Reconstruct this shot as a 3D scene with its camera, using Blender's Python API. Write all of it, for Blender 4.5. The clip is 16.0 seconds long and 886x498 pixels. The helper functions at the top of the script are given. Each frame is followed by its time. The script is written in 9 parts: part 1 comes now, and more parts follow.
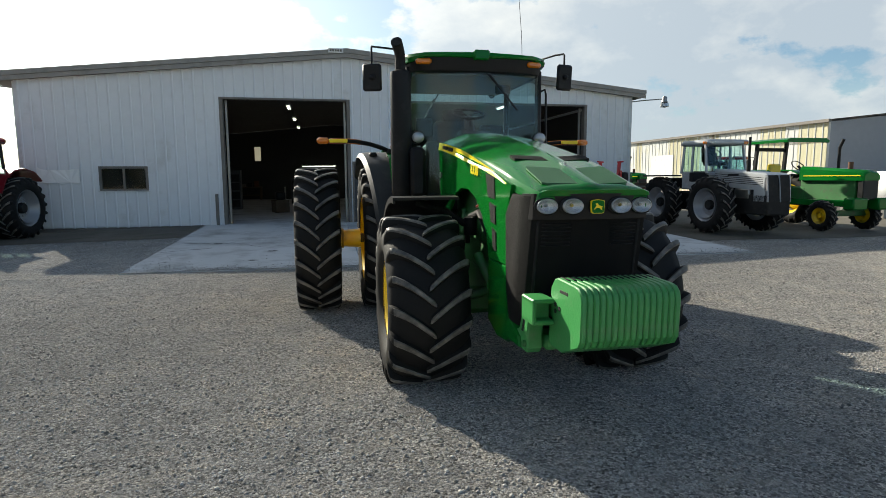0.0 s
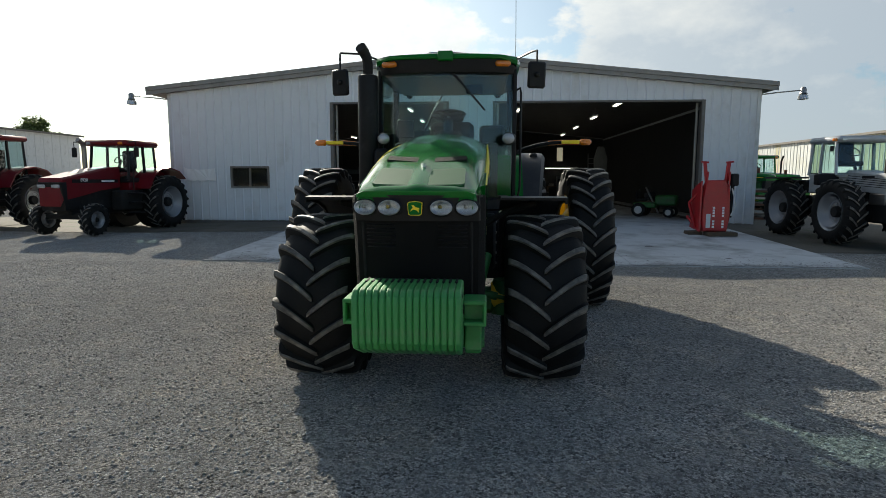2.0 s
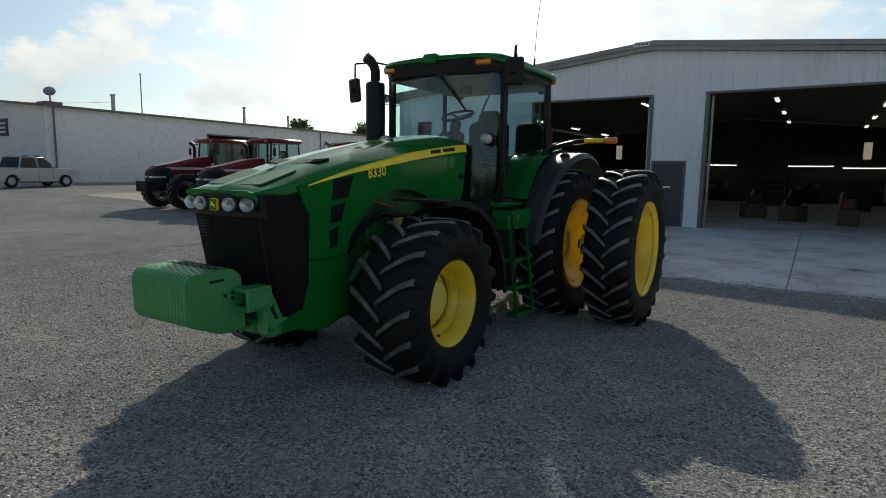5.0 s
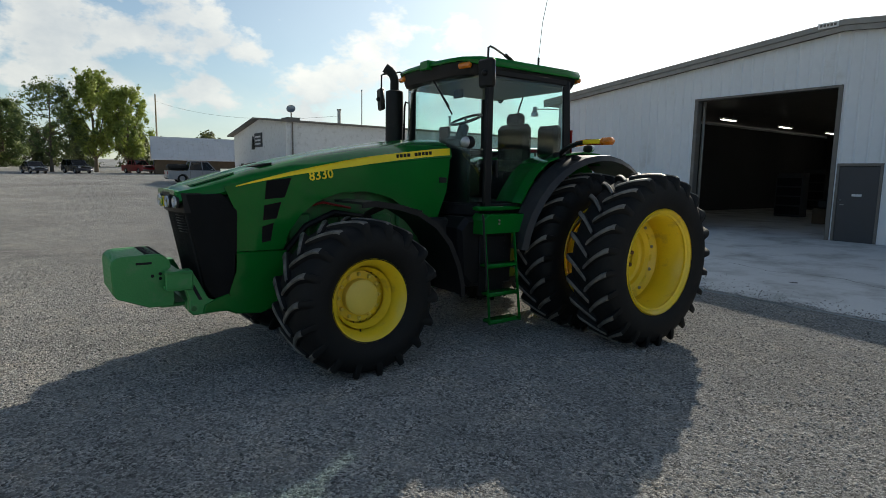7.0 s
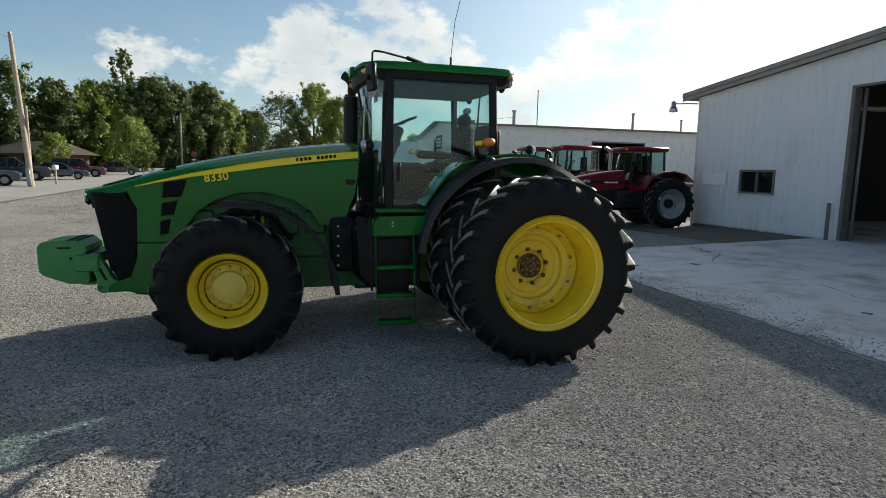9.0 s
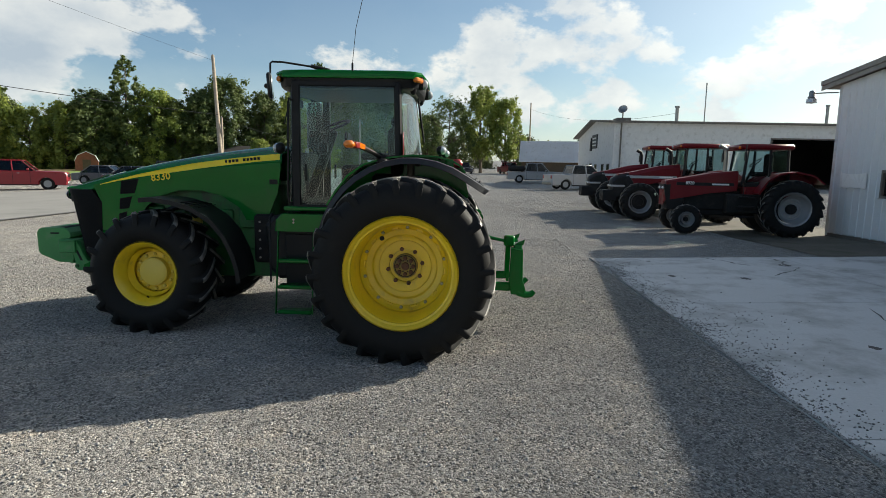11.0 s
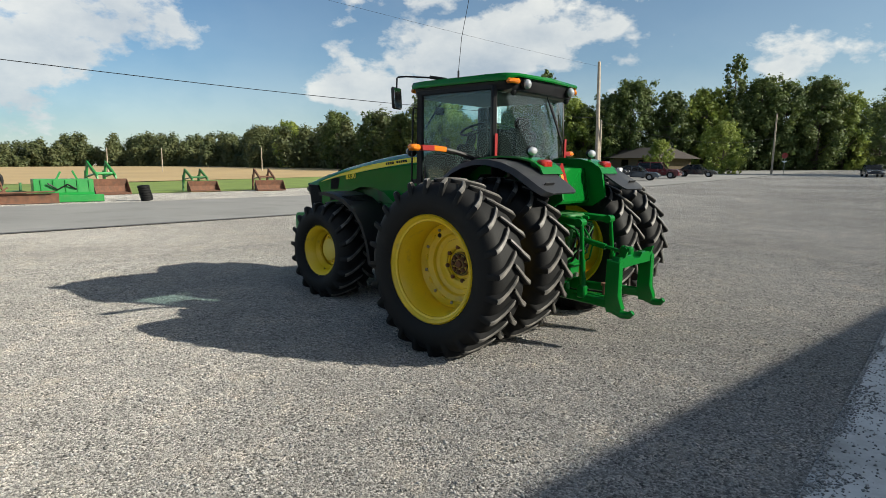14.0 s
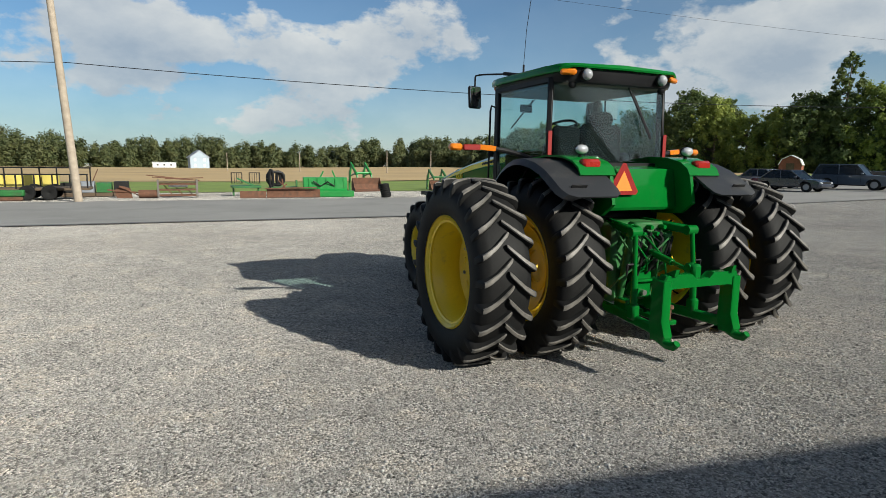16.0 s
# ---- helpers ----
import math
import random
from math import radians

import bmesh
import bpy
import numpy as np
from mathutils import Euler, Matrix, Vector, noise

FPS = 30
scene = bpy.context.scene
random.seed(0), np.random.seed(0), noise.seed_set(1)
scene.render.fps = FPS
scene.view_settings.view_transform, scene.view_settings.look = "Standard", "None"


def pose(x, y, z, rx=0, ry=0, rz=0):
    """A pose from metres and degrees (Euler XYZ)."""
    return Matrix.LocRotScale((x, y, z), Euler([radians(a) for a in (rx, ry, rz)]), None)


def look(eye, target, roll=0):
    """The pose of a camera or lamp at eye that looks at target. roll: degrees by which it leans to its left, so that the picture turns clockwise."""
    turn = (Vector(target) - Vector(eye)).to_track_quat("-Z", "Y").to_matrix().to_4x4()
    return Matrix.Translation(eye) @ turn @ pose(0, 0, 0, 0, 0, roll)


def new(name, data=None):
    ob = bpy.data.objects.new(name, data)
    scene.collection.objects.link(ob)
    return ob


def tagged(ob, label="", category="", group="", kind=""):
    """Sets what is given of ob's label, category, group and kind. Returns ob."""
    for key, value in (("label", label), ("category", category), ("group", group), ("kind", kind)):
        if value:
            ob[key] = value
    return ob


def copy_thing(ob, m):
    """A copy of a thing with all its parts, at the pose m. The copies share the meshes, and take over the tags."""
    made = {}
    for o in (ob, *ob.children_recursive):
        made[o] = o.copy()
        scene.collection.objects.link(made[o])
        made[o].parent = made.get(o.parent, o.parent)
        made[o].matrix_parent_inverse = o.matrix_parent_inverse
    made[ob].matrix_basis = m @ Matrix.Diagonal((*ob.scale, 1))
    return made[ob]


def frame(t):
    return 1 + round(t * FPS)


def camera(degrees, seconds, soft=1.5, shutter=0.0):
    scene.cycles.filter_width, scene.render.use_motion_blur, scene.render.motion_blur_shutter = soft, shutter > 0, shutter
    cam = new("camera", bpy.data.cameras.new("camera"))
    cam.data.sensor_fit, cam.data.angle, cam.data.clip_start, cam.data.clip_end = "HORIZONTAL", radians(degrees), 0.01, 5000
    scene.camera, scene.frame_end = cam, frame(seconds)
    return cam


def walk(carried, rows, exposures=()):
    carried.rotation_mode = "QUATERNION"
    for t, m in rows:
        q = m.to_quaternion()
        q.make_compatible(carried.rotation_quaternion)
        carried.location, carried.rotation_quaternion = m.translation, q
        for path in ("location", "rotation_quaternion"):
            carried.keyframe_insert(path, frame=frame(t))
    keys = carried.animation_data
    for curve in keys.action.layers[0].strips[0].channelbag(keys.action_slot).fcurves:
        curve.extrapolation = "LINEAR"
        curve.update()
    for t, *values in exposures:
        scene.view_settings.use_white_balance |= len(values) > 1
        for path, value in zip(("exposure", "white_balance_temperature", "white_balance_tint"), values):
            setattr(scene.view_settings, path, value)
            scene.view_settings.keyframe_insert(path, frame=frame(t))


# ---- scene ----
cam = camera(75.0, 16.0, soft=0.7)
PATH = [
    (0, (-1.701, -7.865, 1.718), (-1.303, -5.92, 1.474), -0.3),
    (0.5, (-1.196, -7.94, 1.715), (-0.928, -5.973, 1.472), -0.2),
    (1, (-0.68, -8.015, 1.711), (-0.552, -6.034, 1.469), -0.1),
    (1.5, (-0.126, -8.052, 1.715), (-0.138, -6.067, 1.474), 0.1),
    (2, (0.434, -8.069, 1.721), (0.293, -6.089, 1.478), 0.1),
    (2.5, (0.996, -8.056, 1.729), (0.72, -6.09, 1.486), 0.2),
    (3, (1.527, -7.989, 1.736), (1.111, -6.048, 1.492), 0.3),
    (3.5, (2.043, -7.857, 1.75), (1.484, -5.952, 1.502), 0.4),
    (4, (2.579, -7.662, 1.777), (1.847, -5.818, 1.52), 0.7),
    (6.5, (5.197, -5.912, 1.787), (3.701, -4.608, 1.538), 0.9),
    (7, (5.605, -5.438, 1.803), (3.996, -4.277, 1.549), 1.0),
    (7.5, (6.032, -4.861, 1.827), (4.322, -3.858, 1.568), 1.0),
    (8, (6.431, -4.155, 1.843), (4.646, -3.292, 1.584), 1.1),
    (8.5, (6.772, -3.38, 1.881), (4.918, -2.676, 1.615), 1.1),
    (9, (7.053, -2.516, 1.888), (5.145, -1.976, 1.622), 1.1),
    (11.5, (7.572, 1.272, 1.964), (5.608, 1.014, 1.685), 1.1),
    (12, (7.467, 1.881, 1.969), (5.544, 1.409, 1.689), 1.1),
    (12.5, (7.297, 2.414, 1.98), (5.438, 1.732, 1.697), 1.0),
    (13, (7.027, 2.98, 2.044), (5.268, 2.078, 1.741), 1.0),
    (13.5, (6.691, 3.52, 2.005), (5.061, 2.399, 1.713), 0.9),
    (14, (6.31, 4.003, 2.012), (4.833, 2.687, 1.717), 0.9),
    (14.5, (5.867, 4.387, 2.015), (4.545, 2.915, 1.719), 0.9),
    (15, (5.387, 4.714, 2.011), (4.236, 3.105, 1.716), 1.1),
    (15.5, (4.844, 5.0, 2.002), (3.882, 3.272, 1.706), 1.1),
    (16, (4.27, 5.256, 2.032), (3.504, 3.433, 1.728), 0.8),
]
walk(cam, [(t, look(eye, target, roll)) for t, eye, target, roll in PATH], [(0, 0.84, 6950, 5), (1, 0.75, 6950, 5), (2.5, 0.54, 6850, 5), (4, 0.4, 6700, 5), (6.5, 0.52, 6850, 5), (9, 0.66, 6850, 5), (11.5, 0.7, 6850, 5), (13.5, 0.65, 6750, 5), (15, 0.44, 6600, 5), (16, 0.31, 6500, 5)])
# ---- world, sun and sky ----
SUN_FROM = Vector((-0.95, 1.63, 1.0)).normalized()
EL, ROT = math.asin(SUN_FROM.z), math.atan2(SUN_FROM.x, SUN_FROM.y)
world = bpy.data.worlds.new("world")
scene.world = world
world.use_nodes = True
wn, wl = world.node_tree.nodes, world.node_tree.links
wn.clear()
w_out = wn.new("ShaderNodeOutputWorld")
w_bg = wn.new("ShaderNodeBackground")
w_bg.inputs["Strength"].default_value = 0.065
w_sky = wn.new("ShaderNodeTexSky")
w_sky.sky_type = "NISHITA"
w_sky.sun_disc = False
w_sky.sun_elevation, w_sky.sun_rotation = EL, ROT
w_sky.air_density, w_sky.dust_density, w_sky.ozone_density = 1.0, 0.5, 1.6
# cumulus clouds: noise over the direction, flattened towards the horizon
w_co = wn.new("ShaderNodeTexCoord")
w_sep = wn.new("ShaderNodeSeparateXYZ")
wl.new(w_co.outputs["Generated"], w_sep.inputs[0])


def wmath(op, a, b=None):
    n = wn.new("ShaderNodeMath")
    n.operation = op
    n.inputs[2].default_value = 0.5
    for i, v in enumerate((a, b)):
        if v is None:
            continue
        if isinstance(v, (int, float)):
            n.inputs[i].default_value = v
        else:
            wl.new(v, n.inputs[i])
    return n.outputs[0]


def wramp(v, stops):
    n = wn.new("ShaderNodeValToRGB")
    n.color_ramp.elements[0].position, n.color_ramp.elements[0].color = stops[0][0], (stops[0][1],) * 3 + (1,)
    n.color_ramp.elements[1].position, n.color_ramp.elements[1].color = stops[1][0], (stops[1][1],) * 3 + (1,)
    for p, c in stops[2:]:
        n.color_ramp.elements.new(p).color = (c, c, c, 1)
    wl.new(v, n.inputs[0])
    return n.outputs[0]


up = wmath("MAXIMUM", w_sep.outputs[2], 0.0)


def cloud_noise(rise):
    """Cloud density in a direction, or a little above it."""
    vec, put = wn.new("ShaderNodeCombineXYZ"), wn.new("ShaderNodeMapping")
    wl.new(w_sep.outputs[0], vec.inputs[0])
    wl.new(w_sep.outputs[1], vec.inputs[1])
    wl.new(wmath("MULTIPLY", wmath("ADD", up, rise), 1.7), vec.inputs[2])
    put.inputs["Location"].default_value = CLOUD_SHIFT
    wl.new(vec.outputs[0], put.inputs[0])
    fine, big = wn.new("ShaderNodeTexNoise"), wn.new("ShaderNodeTexNoise")
    fine.inputs["Scale"].default_value, fine.inputs["Detail"].default_value, fine.inputs["Roughness"].default_value = 6.5, 12, 0.58
    big.inputs["Scale"].default_value, big.inputs["Detail"].default_value = 2.0, 2
    for t in (fine, big):
        wl.new(put.outputs[0], t.inputs["Vector"])
    return wmath("ADD", wmath("MULTIPLY", fine.outputs[0], 0.56), wmath("MULTIPLY", big.outputs[0], 0.44)), big


CLOUD_SHIFT = (3.35, 1.1, 0.4)
dens, w_big = cloud_noise(0.0)
above = cloud_noise(0.045)[0]
dens = wmath("SUBTRACT", dens, 0.05)


def bank_weight(bearing, rise, wide, tall):
    """How deep a direction lies inside a cloud bank, from 0 at its rim to 1."""
    a, e = radians(bearing), radians(rise)
    off, scl, far = wn.new("ShaderNodeVectorMath"), wn.new("ShaderNodeVectorMath"), wn.new("ShaderNodeVectorMath")
    off.operation, scl.operation, far.operation = "SUBTRACT", "MULTIPLY", "LENGTH"
    off.inputs[1].default_value = (math.cos(a) * math.cos(e), math.sin(a) * math.cos(e), math.sin(e))
    scl.inputs[1].default_value = (1 / wide, 1 / wide, 1 / tall)
    wl.new(w_co.outputs["Generated"], off.inputs[0])
    wl.new(off.outputs[0], scl.inputs[0])
    wl.new(scl.outputs[0], far.inputs[0])
    return wmath("MAXIMUM", wmath("SUBTRACT", 1.0, far.outputs["Value"]), 0.0)


# the large cloud banks: bearing, height in degrees, half width, half height, weight, and how grey their undersides are
for bearing, rise, wide, tall, weight, grey in ((-104, 9, 0.27, 0.11, 0.17, 0.12), (-84, 10, 0.20, 0.10, 0.13, 0.12), (-144, 9.5, 0.15, 0.09, 0.17, 0.04), (-128, 6, 0.13, 0.06, 0.12, 0.0), (-97, 3.5, 0.32, 0.035, 0.09, 0.06),
                                                (-168, 10, 0.13, 0.07, 0.13, 0.08), (178, 10, 0.16, 0.09, 0.13, 0.03), (56, 9, 0.55, 0.22, 0.19, 0.30), (150, 13, 0.20, 0.10, 0.06, 0.0)):
    dens = wmath("ADD", dens, wmath("MULTIPLY", bank_weight(bearing, rise, wide, tall), weight))
    above = wmath("ADD", above, wmath("MULTIPLY", bank_weight(bearing, rise - 0.25 * math.degrees(tall), wide, tall), grey))
cover = wramp(dens, [(0.478, 0.0), (0.525, 1.0)])
veil = wramp(w_big.outputs[0], [(0.4, 0.0), (0.7, 0.16)])
low = wramp(up, [(0.0, 0.55), (0.05, 0.95), (0.5, 1.0), (0.8, 0.6)])
cover = wmath("MULTIPLY", wmath("MAXIMUM", cover, veil), low)
haze = wramp(up, [(0.0, 0.45), (0.06, 0.34), (0.16, 0.12), (0.4, 0.0)])
cover = wmath("MAXIMUM", wmath("MULTIPLY", cover, 0.93), haze)
w_shade = wramp(above, [(0.43, 1.0), (0.68, 0.1)])
w_ccol = wn.new("ShaderNodeMix")
w_ccol.data_type = "RGBA"
w_ccol.inputs[6].default_value = (4.2, 5.0, 6.2, 1)
w_ccol.inputs[7].default_value = (9.2, 9.2, 9.2, 1)
wl.new(w_shade, w_ccol.inputs[0])
# thin cloud glows round the sun
w_dot = wn.new("ShaderNodeVectorMath")
w_dot.operation = "DOT_PRODUCT"
wl.new(w_co.outputs["Generated"], w_dot.inputs[0])
w_dot.inputs[1].default_value = SUN_FROM
glow = wmath("POWER", wmath("MAXIMUM", w_dot.outputs["Value"], 0.0), 5.0)
w_add = wn.new("ShaderNodeMix")
w_add.data_type, w_add.blend_type = "RGBA", "ADD"
w_add.inputs[0].default_value = 1.0
w_gc = wn.new("ShaderNodeVectorMath")
w_gc.operation = "SCALE"
w_gc.inputs[0].default_value = (6.2, 6.1, 5.9)
wl.new(glow, w_gc.inputs["Scale"])
w_mix = wn.new("ShaderNodeMix")
w_mix.data_type = "RGBA"
wl.new(cover, w_mix.inputs[0])
w_air = wn.new("ShaderNodeVectorMath")
w_air.operation = "MULTIPLY"
w_tint = wn.new("ShaderNodeMix")
w_tint.data_type = "RGBA"
w_tint.inputs[6].default_value, w_tint.inputs[7].default_value = (0.52, 0.88, 1.2, 1), (0.92, 1.0, 1.02, 1)
wl.new(wmath("MULTIPLY_ADD", w_dot.outputs["Value"], 0.5), w_tint.inputs[0])
wl.new(w_tint.outputs[2], w_air.inputs[1])
wl.new(w_sky.outputs[0], w_air.inputs[0])
wl.new(w_air.outputs[0], w_mix.inputs[6])
wl.new(w_ccol.outputs[2], w_mix.inputs[7])
wl.new(w_mix.outputs[2], w_add.inputs[6])
wl.new(w_gc.outputs[0], w_add.inputs[7])
wl.new(w_add.outputs[2], w_bg.inputs["Color"])
wl.new(w_bg.outputs[0], w_out.inputs[0])

sun = new("sun", bpy.data.lights.new("sun", "SUN"))
sun.data.energy, sun.data.angle, sun.data.color = 5.0, radians(0.6), (1.0, 0.94, 0.85)
sun.matrix_world = look((0, 0, 40), Vector((0, 0, 40)) - SUN_FROM)


# ---- materials ----
def material(name, col, rough=0.5, metal=0.0, var=0.12, scale=3.0, fine=60.0, bump=0.0, coat=0.0, dirt=None, amount=0.0, dscale=2.0,
             spec=0.5, alt=None, per=0.0):
    """A surface with grain and stains at two scales; dirt lies over it in blotches; per varies it from object to object."""
    m = bpy.data.materials.new(name)
    m.use_nodes = True
    n, l = m.node_tree.nodes, m.node_tree.links
    p = n["Principled BSDF"]
    p.inputs["Roughness"].default_value, p.inputs["Metallic"].default_value = rough, metal
    p.inputs["Coat Weight"].default_value, p.inputs["Specular IOR Level"].default_value = coat, spec
    p.inputs["Coat Roughness"].default_value = 0.08
    co = n.new("ShaderNodeTexCoord")
    big, small = n.new("ShaderNodeTexNoise"), n.new("ShaderNodeTexNoise")
    for t, s, d in ((big, scale, 5), (small, fine, 3)):
        t.inputs["Scale"].default_value, t.inputs["Detail"].default_value = s, d
        l.new(co.outputs["Object"], t.inputs["Vector"])
    dark = [c * (1 - var) for c in col]
    light = [min(1, c * (1 + var)) for c in (alt or col)]
    a = n.new("ShaderNodeMix")
    a.data_type = "RGBA"
    a.inputs[6].default_value, a.inputs[7].default_value = (*dark, 1), (*light, 1)
    both = n.new("ShaderNodeMath")
    both.operation = "MULTIPLY_ADD"
    both.inputs[1].default_value, both.inputs[2].default_value = 0.35, 0.0
    l.new(small.outputs[0], both.inputs[0])
    addn = n.new("ShaderNodeMath")
    addn.operation = "MULTIPLY_ADD"
    addn.inputs[1].default_value = 0.65
    l.new(big.outputs[0], addn.inputs[0])
    l.new(both.outputs[0], addn.inputs[2])
    span = n.new("ShaderNodeMapRange")
    span.inputs["From Min"].default_value, span.inputs["From Max"].default_value = 0.3, 0.7
    l.new(addn.outputs[0], span.inputs["Value"])
    l.new(span.outputs[0], a.inputs[0])
    colour = a.outputs[2]
    if dirt:
        dn = n.new("ShaderNodeTexNoise")
        dn.inputs["Scale"].default_value, dn.inputs["Detail"].default_value = dscale, 8
        dn.inputs["Roughness"].default_value = 0.65
        l.new(co.outputs["Object"], dn.inputs["Vector"])
        r = n.new("ShaderNodeMapRange")
        r.inputs["From Min"].default_value, r.inputs["From Max"].default_value = 0.62 - amount * 0.4, 0.78 - amount * 0.2
        l.new(dn.outputs[0], r.inputs["Value"])
        b = n.new("ShaderNodeMix")
        b.data_type = "RGBA"
        b.inputs[7].default_value = (*dirt, 1)
        l.new(r.outputs[0], b.inputs[0])
        l.new(colour, b.inputs[6])
        colour = b.outputs[2]
    if per:
        oi, hsv = n.new("ShaderNodeObjectInfo"), n.new("ShaderNodeHueSaturation")
        mr = n.new("ShaderNodeMapRange")
        mr.inputs["To Min"].default_value, mr.inputs["To Max"].default_value = 1 - per, 1 + per * 0.8
        l.new(oi.outputs["Random"], mr.inputs["Value"])
        l.new(mr.outputs[0], hsv.inputs["Value"])
        l.new(colour, hsv.inputs["Color"])
        colour = hsv.outputs[0]
    l.new(colour, p.inputs["Base Color"])
    rr = n.new("ShaderNodeMapRange")
    rr.inputs["To Min"].default_value, rr.inputs["To Max"].default_value = max(0.02, rough - 0.08), min(1, rough + 0.1)
    l.new(big.outputs[0], rr.inputs["Value"])
    l.new(rr.outputs[0], p.inputs["Roughness"])
    if bump:
        bp = n.new("ShaderNodeBump")
        bp.inputs["Strength"].default_value, bp.inputs["Distance"].default_value = bump, 0.01
        l.new(small.outputs[0], bp.inputs["Height"])
        l.new(bp.outputs[0], p.inputs["Normal"])
    return m


def glass(name, tint=(0.72, 0.9, 0.86), gloss=0.04, dust=0.0):
    """A thin pane: clear and tinted, with a mirror's sheen at low angles and a little dust."""
    m = bpy.data.materials.new(name)
    m.use_nodes = True
    n, l = m.node_tree.nodes, m.node_tree.links
    n.remove(n["Principled BSDF"])
    t, g, d = n.new("ShaderNodeBsdfTransparent"), n.new("ShaderNodeBsdfGlossy"), n.new("ShaderNodeBsdfDiffuse")
    t.inputs[0].default_value = (*tint, 1)
    g.inputs["Roughness"].default_value = gloss
    d.inputs[0].default_value = (0.45, 0.45, 0.42, 1)
    lw, pw, f = n.new("ShaderNodeLayerWeight"), n.new("ShaderNodeMath"), n.new("ShaderNodeMath")
    lw.inputs["Blend"].default_value = 0.5
    pw.operation, f.operation = "POWER", "MULTIPLY_ADD"
    pw.inputs[1].default_value, f.inputs[1].default_value, f.inputs[2].default_value = 4.5, 0.9, 0.035
    l.new(lw.outputs["Facing"], pw.inputs[0])
    l.new(pw.outputs[0], f.inputs[0])
    a, b = n.new("ShaderNodeMixShader"), n.new("ShaderNodeMixShader")
    dn, mr, co = n.new("ShaderNodeTexNoise"), n.new("ShaderNodeMapRange"), n.new("ShaderNodeTexCoord")
    dn.inputs["Scale"].default_value, dn.inputs["Detail"].default_value = 3.0, 6
    l.new(co.outputs["Object"], dn.inputs["Vector"])
    mr.inputs["To Max"].default_value, mr.inputs["From Min"].default_value = dust, 0.3
    l.new(dn.outputs[0], mr.inputs["Value"])
    l.new(mr.outputs[0], b.inputs[0])
    l.new(f.outputs[0], a.inputs[0])
    l.new(t.outputs[0], a.inputs[1])
    l.new(g.outputs[0], a.inputs[2])
    l.new(a.outputs[0], b.inputs[1])
    l.new(d.outputs[0], b.inputs[2])
    l.new(b.outputs[0], n["Material Output"].inputs[0])
    return m


def glowing(name, col, strength):
    m = bpy.data.materials.new(name)
    m.use_nodes = True
    p = m.node_tree.nodes["Principled BSDF"]
    p.inputs["Base Color"].default_value = (*col, 1)
    p.inputs["Emission Color"].default_value, p.inputs["Emission Strength"].default_value = (*col, 1), strength
    return m


